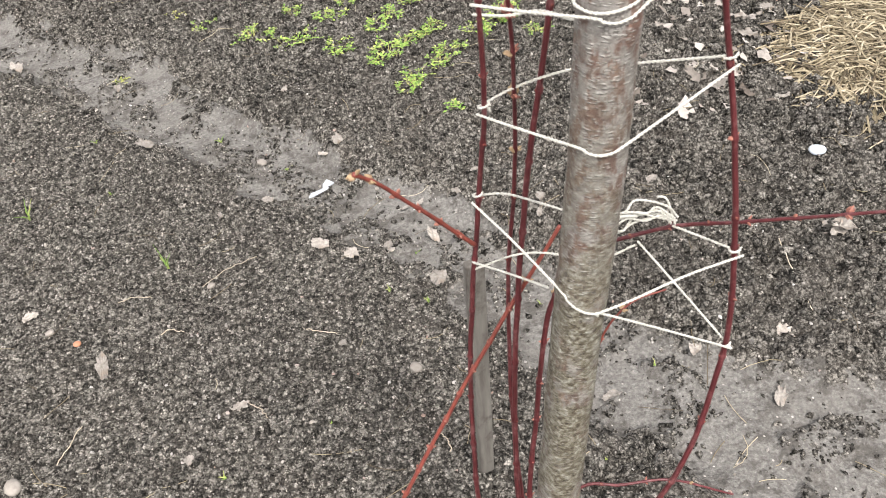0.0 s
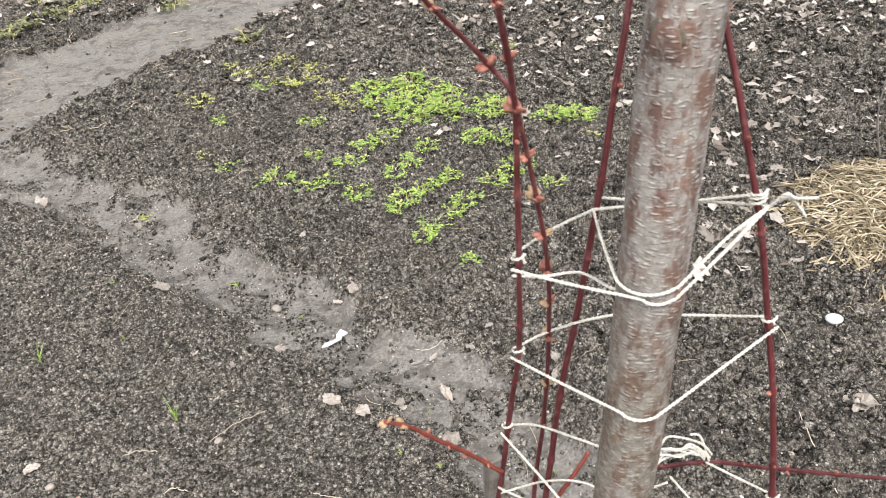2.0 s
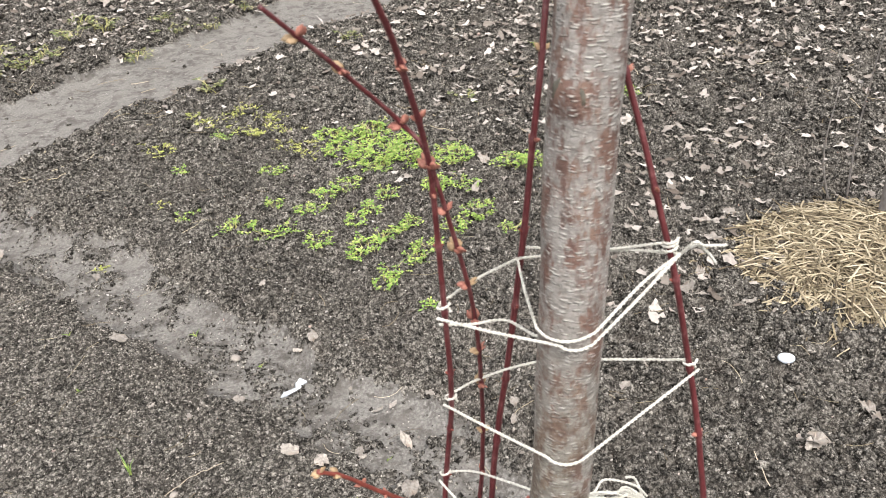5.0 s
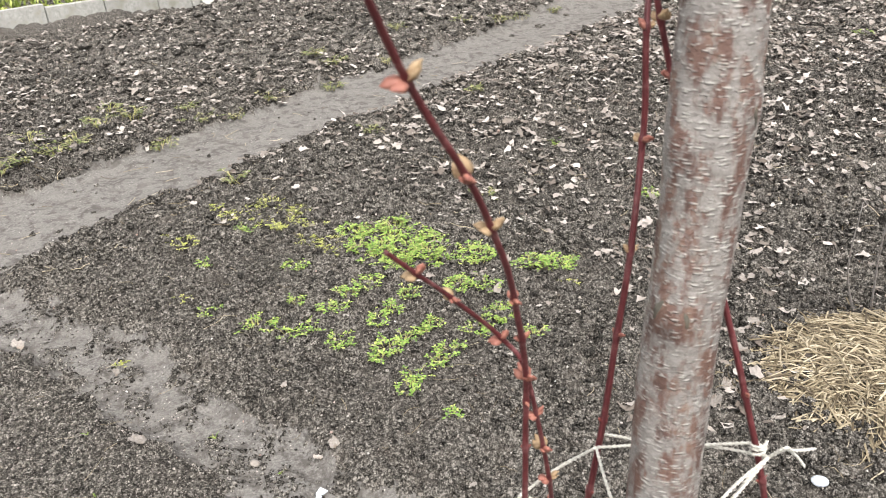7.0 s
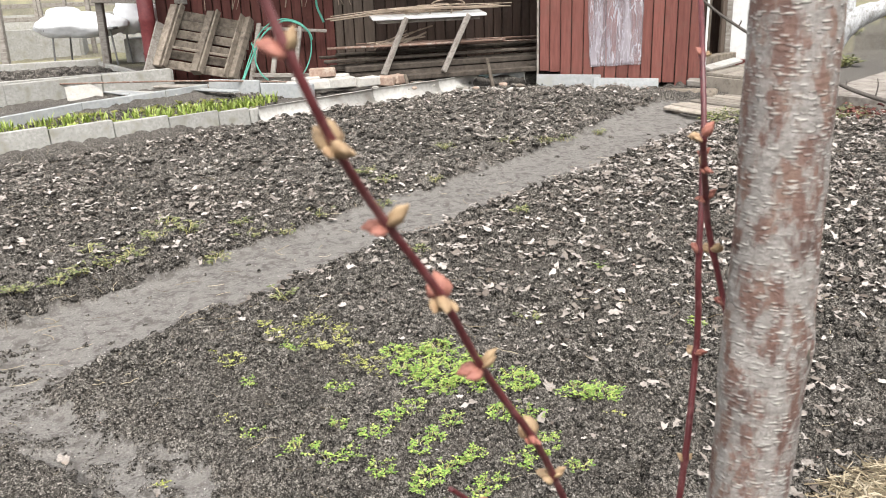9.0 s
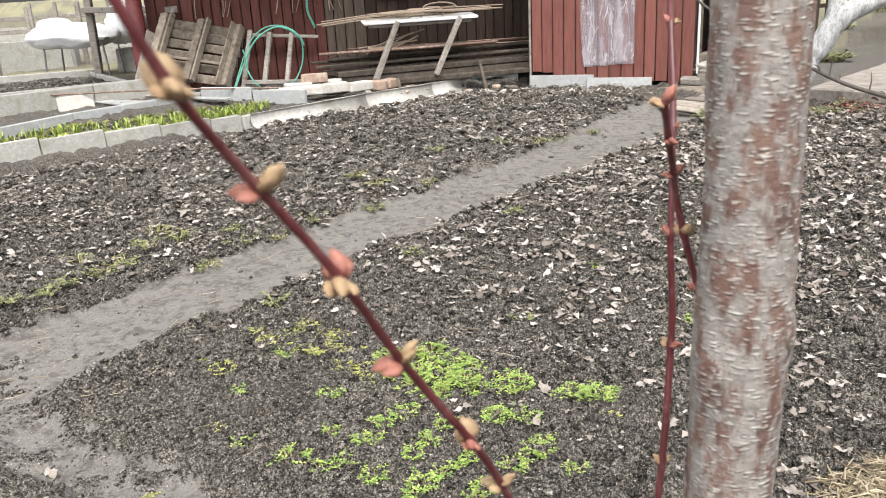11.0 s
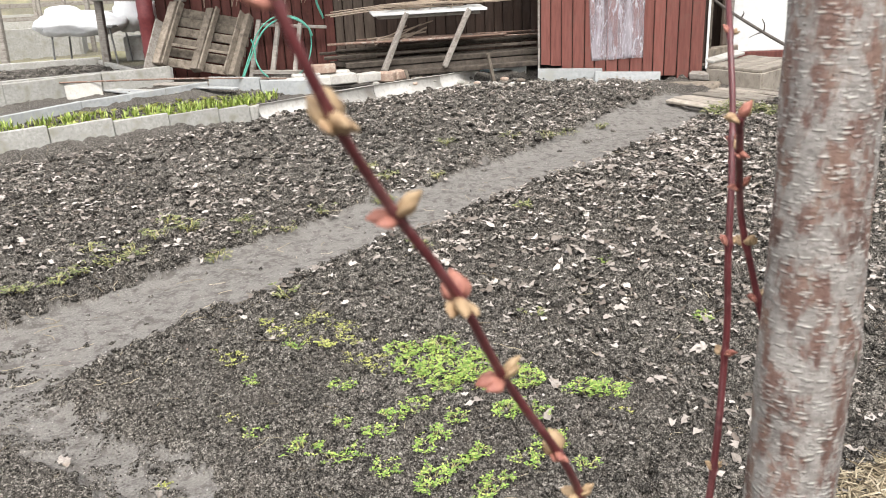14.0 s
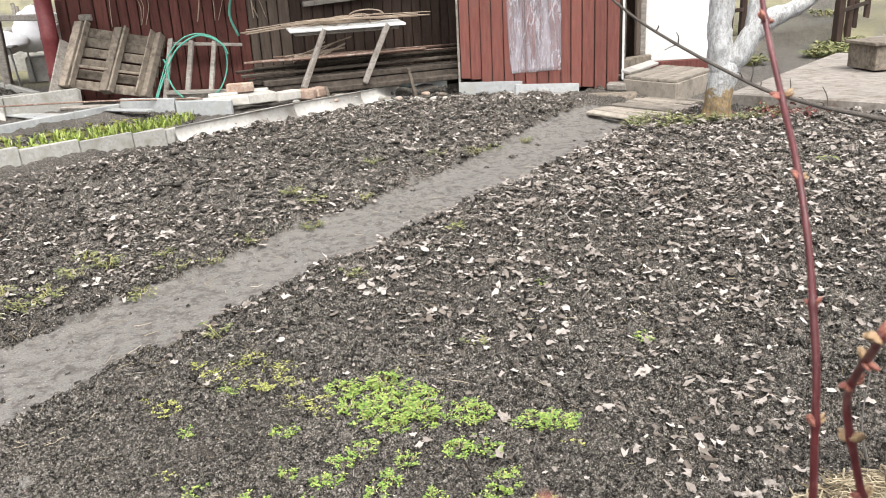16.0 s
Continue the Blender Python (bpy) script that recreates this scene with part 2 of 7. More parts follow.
def bark_material():
    """Smooth cherry bark: silvery film over brown, with short pale bars across the trunk."""
    mat, nt, bsdf = nodes("cherry_bark", 0.5, 0, 0.45)
    vec = coords(nt)
    long_v = coords(nt, (1, 1, 0.35))
    brown = colours(nt, noise_of(nt, long_v, 75, 5, 0.7), [(0.3, (0.058, 0.034, 0.027)), (0.5, (0.122, 0.066, 0.050)), (0.7, (0.20, 0.13, 0.095))])
    film = colours(nt, noise_of(nt, coords(nt, (1, 1, 2.0)), 160, 5, 0.75), [(0.3, (0.118, 0.105, 0.095)), (0.7, (0.335, 0.313, 0.288))])
    cover = colours(nt, noise_of(nt, coords(nt, (1, 1, 0.5)), 105, 6, 0.68), [(0.44, (0.0, 0.0, 0.0)), (0.54, (0.96, 0.96, 0.96))])
    col = mix(nt, cover, brown, film)
    z = node(nt, "ShaderNodeSeparateXYZ", {"Vector": node(nt, "ShaderNodeTexCoord").outputs["Object"]}).outputs[2]
    low = node(nt, "ShaderNodeMapRange", {"Value": z, "From Min": 0.84, "From Max": 0.60}).outputs[0]
    scaly = noise_of(nt, coords(nt, (1, 1, 1.5)), 190, 6, 0.72)
    moss = colours(nt, scaly, [(0.37, (0.034, 0.025, 0.016)), (0.47, (0.105, 0.086, 0.056)), (0.56, (0.19, 0.178, 0.138)), (0.66, (0.33, 0.315, 0.268))])
    mossy = node(nt, "ShaderNodeMath", {0: low, 1: colours(nt, noise_of(nt, coords(nt, (1, 1, 0.8)), 40, 4, 0.7), [(0.36, (0.25, 0.25, 0.25)), (0.50, (1, 1, 1))])}, operation="MULTIPLY").outputs[0]
    col = mix(nt, mossy, col, moss)
    bars = None
    for scale, keep in ((140.0, 0.3), (215.0, 0.5)):
        cells = node(nt, "ShaderNodeTexVoronoi", {"Vector": coords(nt, (1, 1, 3.9)), "Scale": scale})
        one = colours(nt, cells.outputs["Distance"], [(0.14, (1, 1, 1)), (0.36, (0, 0, 0))])
        pick = node(nt, "ShaderNodeSeparateColor", {"Color": cells.outputs["Color"]}).outputs[0]
        pick = node(nt, "ShaderNodeMath", {0: pick, 1: keep}, operation="GREATER_THAN").outputs[0]
        one = node(nt, "ShaderNodeMath", {0: one, 1: pick}, operation="MULTIPLY").outputs[0]
        bars = one if bars is None else node(nt, "ShaderNodeMath", {0: bars, 1: one}, operation="MAXIMUM").outputs[0]
    fade = node(nt, "ShaderNodeMapRange", {"Value": z, "From Min": 0.62, "From Max": 0.86, "To Min": 0.3, "To Max": 0.72}).outputs[0]
    pale = node(nt, "ShaderNodeMath", {0: bars, 1: fade}, operation="MULTIPLY").outputs[0]
    col = mix(nt, pale, col, (0.56, 0.53, 0.485))
    nt.links.new(col, bsdf.inputs["Base Color"])
    h = node(nt, "ShaderNodeMath", {0: bars, 1: scaly}, operation="ADD").outputs[0]
    bump(nt, bsdf, h, 0.9, 0.0018)
    return mat


SOIL = soil_material()
BARK = bark_material()
CANE = plain("red_cane_bark", (0.060, 0.011, 0.013), (0.125, 0.027, 0.029), 260, 0.42, 0.3, 0.0005, (1, 1, 0.3), 0.45, (0.16, 0.062, 0.062))
CANE_YOUNG = plain("young_cane_bark", (0.13, 0.028, 0.022), (0.24, 0.062, 0.042), 260, 0.45, 0.3, 0.0005, (1, 1, 0.3), 0.45)
BUD = plain("bud_scale", (0.20, 0.072, 0.055), (0.36, 0.165, 0.12), 300, 0.6, 0.3, 0.0005)
BUD_GREEN = plain("green_bud", (0.24, 0.15, 0.085), (0.38, 0.29, 0.17), 300, 0.6, 0.3, 0.0005)
TWINE = plain("white_twine", (0.43, 0.41, 0.36), (0.64, 0.62, 0.565), 900, 0.9, 0.7, 0.0006, (1, 1, 1), 0.15)
GREY_WOOD = plain("weathered_wood", (0.17, 0.15, 0.13), (0.33, 0.31, 0.28), 60, 0.85, 0.5, 0.002, (0.12, 1, 1), 0.2, (0.13, 0.11, 0.09), 0.12)
RED_BOARD = plain("red_painted_board", (0.125, 0.046, 0.037), (0.205, 0.082, 0.067), 40, 0.75, 0.4, 0.002, (1, 1, 0.12), 0.2, (0.14, 0.065, 0.052), 0.2)
# brown of the boards, with the barn wall's shade darkened into it
BROWN_BOARD = plain("brown_board", (0.028, 0.018, 0.014), (0.066, 0.043, 0.033), 40, 0.8, 0.4, 0.002, (1, 1, 0.1), 0.2, (0.05, 0.036, 0.029), 0.25)
CONCRETE = plain("old_concrete", (0.23, 0.225, 0.205), (0.39, 0.38, 0.355), 45, 0.9, 0.4, 0.003, (1, 1, 1), 0.2, (0.22, 0.21, 0.17), 0.08)

# ---- ground: one sheet ----
PATH_MAIN = [(-4.2, 1.2, 0.36), (-2.3, 2.1, 0.34), (-1.65, 2.52, 0.30), (-1.40, 2.84, 0.27), (-1.09, 3.20, 0.265), (-0.79, 3.66, 0.255), (-0.46, 4.08, 0.26), (0.0, 4.6, 0.265), (0.38, 5.05, 0.285), (0.84, 5.65, 0.315), (1.33, 6.36, 0.34), (1.70, 6.95, 0.27)]
PATH_SMALL = [(-1.75, 2.45, 0.18), (-1.28, 2.05, 0.125), (-1.0, 1.88, 0.13), (-0.86, 1.80, 0.135), (-0.69, 1.63, 0.11), (-0.43, 1.42, 0.11), (-0.26, 1.26, 0.10), (-0.08, 1.14, 0.10), (0.06, 0.97, 0.085), (0.22, 0.76, 0.10), (0.42, 0.62, 0.145), (0.75, 0.36, 0.2)]
BED_EDGE = [(-4.4, 3.75), (-2.70, 5.68), (-1.70, 6.72), (-0.93, 7.55), (-0.07, 8.3), (0.3, 8.5)]


def left_of_edge(x, y):
    """How far a place lies beyond the white kerb of the far bed, in metres."""
    best, sign = np.full(np.shape(x), 1e9), np.full(np.shape(x), -1.0)
    for (ax, ay), (bx, by) in zip(BED_EDGE, BED_EDGE[1:]):
        dx, dy = bx - ax, by - ay
        n = math.hypot(dx, dy)
        s = np.clip(((x - ax) * dx + (y - ay) * dy) / n ** 2, 0, 1)
        d = np.hypot(x - ax - s * dx, y - ay - s * dy)
        sign = np.where(d < best, np.where(dx * (y - ay) - dy * (x - ax) > 0, 1.0, -1.0), sign)
        best = np.minimum(best, d)
    return best * sign


def surface(x, y, fine=True):
    """Height of the ground, how trodden and how damp it is."""
    x, y = np.asarray(x, float), np.asarray(y, float)
    wob = (fbm(x, y, 0.22, 3) - 0.5) * 0.9
    main, small = line_dist(x, y, PATH_MAIN) + wob * 0.45, line_dist(x, y, PATH_SMALL) + wob
    worn = np.maximum(1 - ramp(main, 0.84, 1.16), 0.86 * (1 - ramp(small, 0.62, 1.5)))
    # crumbs spilt onto the small path
    spilt = ramp(fbm(x, y, 0.065, 9, 2), 0.50, 0.62) * ramp(small, -0.4, 0.7)
    worn = worn * (1 - 0.38 * spilt * (main > 1.1))
    flat = ramp(worn, 0.38, 0.62)
    beyond = left_of_edge(x, y)
    yard = ramp(beyond, 0.03, 0.10)
    court = np.maximum(ramp(x - 0.35 * (y - 6.9), 2.15, 2.5) * ramp(y, 6.7, 7.2), ramp(y, 8.3, 8.9)) * (1 - yard)
    boards = ramp((x - 1.61) * 0.747 + (y - 6.98) * 0.664, -0.12, 0.0) * ramp((x - 1.61) * 0.59 - (y - 6.98) * 0.807, -0.12, 0.0) * (1 - ramp((x - 1.61) * 0.59 - (y - 6.98) * 0.807, 0.58, 0.66)) * (y < 7.6)
    court = np.maximum(court, boards)
    flat = np.maximum(flat, court * 0.85)
    side = np.minimum(-beyond, 10)
    far_bed = ramp((y - 3.0) - 1.15 * (x + 1.4), 0.1, 0.9) * (1 - yard)
    z = 0.03 * far_bed + 0.035 * far_bed * ramp(y, 5.0, 7.0) * ramp(side, 0.0, 0.5) * (1 - ramp(y, 7.4, 8.3))
    z = z - 0.028 * np.maximum(worn, 0.4 * court) + 0.012 * (1 - worn) * ramp(main, 1.0, 1.5)
    z = z + 0.12 * yard + 0.08 * ramp(beyond, 0.6, 1.4) * yard
    z = z + (fbm(x, y, 0.6, 2) - 0.5) * 0.035 * (1 - flat)
    # the near bed is finer and drier, clods lie in the dug ones
    near_bed = ramp(1.75 - y - 0.95 * (x + 0.75), -0.05, 0.25) * ramp(small, 0.8, 1.3) * (1 - ramp(x, -0.05, 0.15))
    if fine:
        size = np.clip(0.55 + 0.16 * (y - 1.2) + 0.35 * ramp(x, -0.2, 0.5), 0.4, 1.35)
        dug = (1 - flat) * (1 - 0.80 * near_bed) * (1 - 0.6 * yard)
        # the clods sit on crooked lines
        wx, wy = x + (fbm(x, y, 0.04, 1) - 0.5) * 0.03, y + (fbm(x, y, 0.04, 7) - 0.5) * 0.03
        z = z + dug * (size * (0.040 * (lumps(wx, wy, 0.062, 1) - 0.42) + 0.020 * (lumps(wx, wy, 0.031, 2) - 0.42) + 0.030 * ramp(y, 2.2, 4.0) * (lumps(wx, wy, 0.115, 4) - 0.42) + 0.046 * (fbm(x, y, 0.13, 4) - 0.5)) + 0.007 * (lumps(wx, wy, 0.0155, 3) - 0.42))
        z = z + (0.002 + 0.003 * spilt) * lumps(wx, wy, 0.02, 5) * ramp(fbm(x, y, 0.1, 8), 0.4, 0.6) + (0.0012 + 0.0042 * dug) * lumps(wx, wy, 0.0105, 6)
        z = z + flat * (0.012 * (fbm(x, y, 0.08, 5) - 0.5) + ramp(y, 2.4, 3.2) * (0.022 * (fbm(x, y, 0.09, 25) - 0.5) + 0.008 * lumps(x, y, 0.14, 8)) + 0.020 * (fbm(x, y, 0.3, 8, 3) - 0.5) * ramp(y, 2.0, 3.0))
    damp = ramp(fbm(x, y, 0.35, 5), 0.42, 0.62) * (1 - flat) * 0.3 * (1 - 0.8 * near_bed) + 0.12 * near_bed * (1 - flat)
    return z, np.clip(worn, 0, 1), damp, np.clip(0.25 * yard + 0.4 * court, 0, 1)


def height(x, y, fine=False):
    return float(surface(np.array([x]), np.array([y]), fine)[0][0])


def build_ground():
    step = 0.0042
    ys = [-60, -30, -15, -8, -5] + [-4 + 0.16 * k for k in range(25)]
    y = 0.0
    while y < 12:
        ys.append(y)
        y += max(0.0042, step * y * 1.0)
    ys += [12.5, 13.5, 15, 18, 22, 28, 36, 50, 70, 110, 200, 400]
    inner = np.arange(-0.80, 0.8001, step)
    outer = np.array([0.82 + 0.03 * k + 0.004 * k * k for k in range(18)] + [3.2, 4.5, 8, 20])
    cols = np.concatenate([-outer[::-1], inner, outer])
    ys = np.array(ys)
    half = np.abs(ys) * 0.92 + 0.55
    xs = cols[None, :] * half[:, None]
    yy = np.repeat(ys[:, None], len(cols), 1)
    z, worn, damp, dry = surface(xs, yy)
    calm = 1 - ramp(np.maximum(np.abs(xs) / half[:, None], 0), 0.85, 1.2)
    z = z * calm
    verts = np.stack([xs, yy, z], -1).reshape(-1, 3)
    nr, nc = xs.shape
    idx = np.arange(nr * nc).reshape(nr, nc)
    faces = np.stack([idx[:-1, :-1], idx[:-1, 1:], idx[1:, 1:], idx[1:, :-1]], -1).reshape(-1, 4)
    me = bpy.data.meshes.new("ground")
    me.vertices.add(len(verts))
    me.vertices.foreach_set("co", verts.ravel())
    me.loops.add(faces.size)
    me.loops.foreach_set("vertex_index", faces.ravel())
    me.polygons.add(len(faces))
    me.polygons.foreach_set("loop_start", np.arange(0, faces.size, 4))
    me.polygons.foreach_set("use_smooth", np.ones(len(faces), bool))
    me.update(calc_edges=True)
    lane = np.abs((xs - 4.9) * 0.86 - (yy - 10.2) * 0.51) < 0.42 + 0.25 * (fbm(xs, yy, 0.8, 3) - 0.5)
    turf = ramp(yy, 9.6, 10.6) * np.where(lane, 0.12, 1.0) * (0.35 + 0.65 * ramp(fbm(xs, yy, 1.1, 6), 0.35, 0.6))
    for key, values in (("worn", worn), ("damp", damp), ("dry", dry), ("turf", turf)):
        me.attributes.new(key, "FLOAT", "POINT").data.foreach_set("value", values.ravel())
    me.materials.append(SOIL)
    return tagged(new("ground", me), "dark dug garden soil with trodden grey paths", "ground", kind="structure")


ground = build_ground()

# ---- the young tree ----
TRUNK = [(0.036, 0.318, -0.02, 0.0215), (0.045, 0.330, 0.14, 0.0195), (0.059, 0.351, 0.399, 0.0180), (0.0685, 0.364, 0.564, 0.0175), (0.0785, 0.375, 0.705, 0.0174), (0.081, 0.381, 0.80, 0.0173), (0.0846, 0.389, 0.90, 0.0172), (0.0898, 0.396, 1.0, 0.0176), (0.0922, 0.402, 1.061, 0.0178), (0.0937, 0.409, 1.15, 0.0177), (0.096, 0.418, 1.28, 0.0172), (0.104, 0.432, 1.5, 0.0160), (0.114, 0.45, 1.8, 0.014), (0.126, 0.47, 2.2, 0.010)]


KNOT = plain("bark_knot", (0.06, 0.054, 0.043), (0.16, 0.15, 0.122), 300, 0.8, 0.6, 0.001, (1, 1, 1), 0.25, (0.09, 0.075, 0.055))


def trunk_at(z):
    for a, b in zip(TRUNK, TRUNK[1:]):
        if a[2] <= z <= b[2]:
            return up(a, b, (z - a[2]) / (b[2] - a[2]))
    return TRUNK[-1]


def build_trunk():
    sides = 40
    verts, faces = [], []
    knots = [(0.939, -2.23, 0.0030, 0.010), (1.03, -0.4, 0.0022, 0.010), (0.62, -2.6, 0.002, 0.012), (0.80, -0.9, 0.0015, 0.010), (1.015, -2.6, 0.002, 0.01)]
    zs = np.concatenate([np.linspace(-0.02, 1.3, 220), np.linspace(1.32, 2.2, 40)])
    for z in zs:
        cx, cy, _, r = trunk_at(z)
        for n in range(sides):
            a = 2 * math.pi * n / sides
            k = 0.0011 * (noise.noise((math.cos(a) * 1.2, math.sin(a) * 1.2, z * 14)) + 0.6 * noise.noise((math.cos(a) * 3, math.sin(a) * 3, z * 45)))
            for kz, ka, size, spread in knots:
                da = (a - ka + math.pi) % (2 * math.pi) - math.pi
                k += size * math.exp(-((z - kz) / spread) ** 2 - (da * r / spread) ** 2)
            verts.append((cx + (r + k) * math.cos(a), cy + (r + k) * math.sin(a), z))
    rows = len(zs)
    for i in range(rows - 1):
        for n in range(sides):
            m = (n + 1) % sides
            faces.append((i * sides + n, i * sides + m, (i + 1) * sides + m, (i + 1) * sides + n))
    faces.append(tuple(range((rows - 1) * sides, rows * sides)))
    tree = base("young_tree", pose(0, 0, 0), "slim young cherry tree trunk with silvery banded bark", "tree")
    part("trunk", (verts, faces), BARK, tree, smooth=True)
    for z, turn, size in ((0.939, -128, 0.0085), (1.028, -28, 0.007), (0.62, -150, 0.006)):
        cx, cy, _, r = trunk_at(z)
        a = radians(turn)
        bm = bmesh.new()
        bmesh.ops.create_icosphere(bm, subdivisions=3, radius=size)
        for v in bm.verts:
            d = math.hypot(v.co.y, v.co.z) / size
            v.co.x = v.co.x * 0.22 - 0.0016 * math.exp(-(d / 0.35) ** 2)
            v.co *= 1 + 0.12 * noise.noise(v.co * 400)
        bm.verts.index_update()
        shape = [v.co.copy() for v in bm.verts], [tuple(v.index for v in f.verts) for f in bm.faces]
        bm.free()
        m = Matrix.Translation((cx + r * math.cos(a), cy + r * math.sin(a), z)) @ Matrix.Rotation(a, 4, "Z")
        part("knot", moved(shape, m), KNOT, tree, "greyish healed branch knot", True)
    return tree


young_tree = build_trunk()

# ---- the red canes ----
CANES = {
    "left": ([(0.030, 0.36, 0.0), (-0.005, 0.40, 0.12), (-0.012, 0.425, 0.26), (-0.008, 0.445, 0.44), (0.009, 0.440, 0.635), (0.016, 0.426, 0.718), (0.015, 0.407, 0.803), (0.0125, 0.386, 0.90), (0.004, 0.357, 0.964), (-0.007, 0.332, 1.008), (-0.016, 0.317, 1.034), (-0.033, 0.296, 1.072), (-0.043, 0.276, 1.103), (-0.055, 0.262, 1.128), (-0.063, 0.244, 1.151), (-0.070, 0.236, 1.172), (-0.075, 0.233, 1.188)], 0.0029, 0.0010),
    "second": ([(0.055, 0.40, 0.0), (0.03, 0.43, 0.3), (0.028, 0.455, 0.5), (0.036, 0.452, 0.64), (0.036, 0.437, 0.726), (0.030, 0.415, 0.81), (0.013, 0.385, 0.905), (0.001, 0.384, 0.928), (-0.021, 0.366, 0.961), (-0.036, 0.351, 0.982), (-0.046, 0.342, 0.996)], 0.0026, 0.0010),
    "middle": ([(0.045, 0.37, 0.0), (0.03, 0.41, 0.2), (0.03, 0.435, 0.42), (0.042, 0.445, 0.62), (0.055, 0.443, 0.74), (0.063, 0.442, 0.816), (0.075, 0.450, 0.936), (0.0805, 0.463, 0.992), (0.079, 0.466, 1.052), (0.0835, 0.486, 1.10), (0.087, 0.512, 1.14), (0.093, 0.545, 1.17), (0.096, 0.575, 1.202), (0.102, 0.60, 1.235), (0.112, 0.64, 1.32)], 0.0031, 0.0012),
    "right": ([(0.06, 0.37, 0.0), (0.10, 0.362, 0.20), (0.165, 0.372, 0.36), (0.188, 0.389, 0.51), (0.181, 0.393, 0.606), (0.170, 0.400, 0.69), (0.159, 0.406, 0.75), (0.138, 0.403, 0.836), (0.115, 0.415, 0.92), (0.090, 0.434, 1.01), (0.077, 0.438, 1.06), (0.071, 0.432, 1.083), (0.0593, 0.403, 1.1157), (0.0575, 0.400, 1.121)], 0.0029, 0.0014),
}
NODES = {
    "left": [(0.10, 0), (0.16, 0), (0.22, 0), (0.28, 0), (0.34, 0), (0.40, 0), (0.46, 0), (0.52, 0), (0.575, 0), (0.63, 0), (0.69, 0), (0.745, 0), (0.80, 0), (0.85, 0), (0.89, 1), (0.935, 1), (0.965, 2), (1.008, 3), (1.034, 3), (1.072, 3), (1.103, 3), (1.128, 3), (1.151, 3), (1.172, 2), (1.186, 3)],
    "second": [(0.12, 0), (0.2, 0), (0.3, 0), (0.4, 0), (0.5, 0), (0.56, 0), (0.62, 1), (0.67, 2), (0.72, 3), (0.755, 3), (0.787, 3), (0.815, 3), (0.845, 3), (0.875, 2), (0.905, 3), (0.928, 2), (0.96, 2), (0.981, 2)],
    "middle": [(0.1, 0), (0.17, 0), (0.24, 0), (0.31, 0), (0.38, 0), (0.45, 0), (0.52, 0), (0.59, 0), (0.66, 0), (0.72, 0), (0.78, 0), (0.83, 0), (0.885, 1), (0.936, 2), (0.993, 2), (1.05, 2), (1.095, 1), (1.14, 2), (1.17, 2), (1.203, 2), (1.25, 2), (1.3, 2)],
    "right": [(0.1, 0), (0.2, 0), (0.28, 0), (0.35, 0), (0.43, 1), (0.50, 0), (0.56, 1), (0.61, 0), (0.64, 1), (0.70, 1), (0.75, 0), (0.82, 0), (0.87, 1), (0.93, 2), (0.985, 1), (1.03, 2), (1.058, 2), (1.085, 2), (1.104, 2), (1.119, 3)],
}
SIDE_CANES = [
    ("arching", [(0.0, 0.40, 0.02), (-0.16, 0.36, 0.10), (-0.10, 0.40, 0.255), (-0.035, 0.425, 0.39), (0.001, 0.435, 0.462), (0.03, 0.445, 0.515), (0.055, 0.45, 0.562), (0.070, 0.455, 0.590)], 0.0028, 0.0017, "young", 0.035),
    ("short", [(0.05, 0.39, 0.0), (0.042, 0.44, 0.19), (0.052, 0.46, 0.33), (0.058, 0.46, 0.436), (0.066, 0.46, 0.50), (0.085, 0.455, 0.545), (0.105, 0.448, 0.575)], 0.0032, 0.0022, "old", 0.06),
    ("left_twig", [(0.004, 0.436, 0.595), (-0.014, 0.428, 0.621), (-0.033, 0.41, 0.657), (-0.052, 0.395, 0.69), (-0.066, 0.381, 0.712)], 0.0018, 0.0013, "young", 0.028),
    ("right_twig", [(0.105, 0.448, 0.575), (0.149, 0.43, 0.602), (0.185, 0.398, 0.631), (0.21, 0.376, 0.651), (0.235, 0.354, 0.671), (0.262, 0.33, 0.692)], 0.0017, 0.0010, "old", 0.032),
    ("thin_twig", [(0.10, 0.44, 0.38), (0.11, 0.465, 0.433), (0.133, 0.47, 0.476), (0.166, 0.475, 0.487)], 0.0013, 0.0008, "young", 0.04),
    ("low_twig", [(0.06, 0.42, 0.10), (0.096, 0.46, 0.186), (0.145, 0.46, 0.193), (0.201, 0.46, 0.195), (0.27, 0.455, 0.165)], 0.0022, 0.0012, "old", 0.05),
]


def bud_shape(size, rnd, spread):
    """A pair of pointed scale leaves round a bud, along +z of its own."""
    pieces = []
    ln, w = 0.0082 * size, 0.0030 * size
    line = [(0, 0, 0), (0.0006 * size, 0, ln * 0.3), (0.0012 * size, 0, ln * 0.65), (0.0008 * size, 0, ln)]
    pieces.append(tube(line, [w * 0.6, w, w * 0.75, w * 0.12], 7, squash=0.65))
    if spread:
        for s in (-1, 1):
            a = rnd.uniform(0.1, 0.4)
            line = [(0, s * w * 0.4, 0), (0, s * (w * 0.6 + ln * 0.22 * a), ln * 0.28), (0, s * (w * 0.6 + ln * 0.5 * a), ln * 0.5), (0, s * (w * 0.5 + ln * 0.62 * a), ln * 0.78)]
            pieces.append(tube(line, [w * 0.5, w * 0.85, w * 0.6, w * 0.1], 6, squash=0.4))
    return join(pieces)


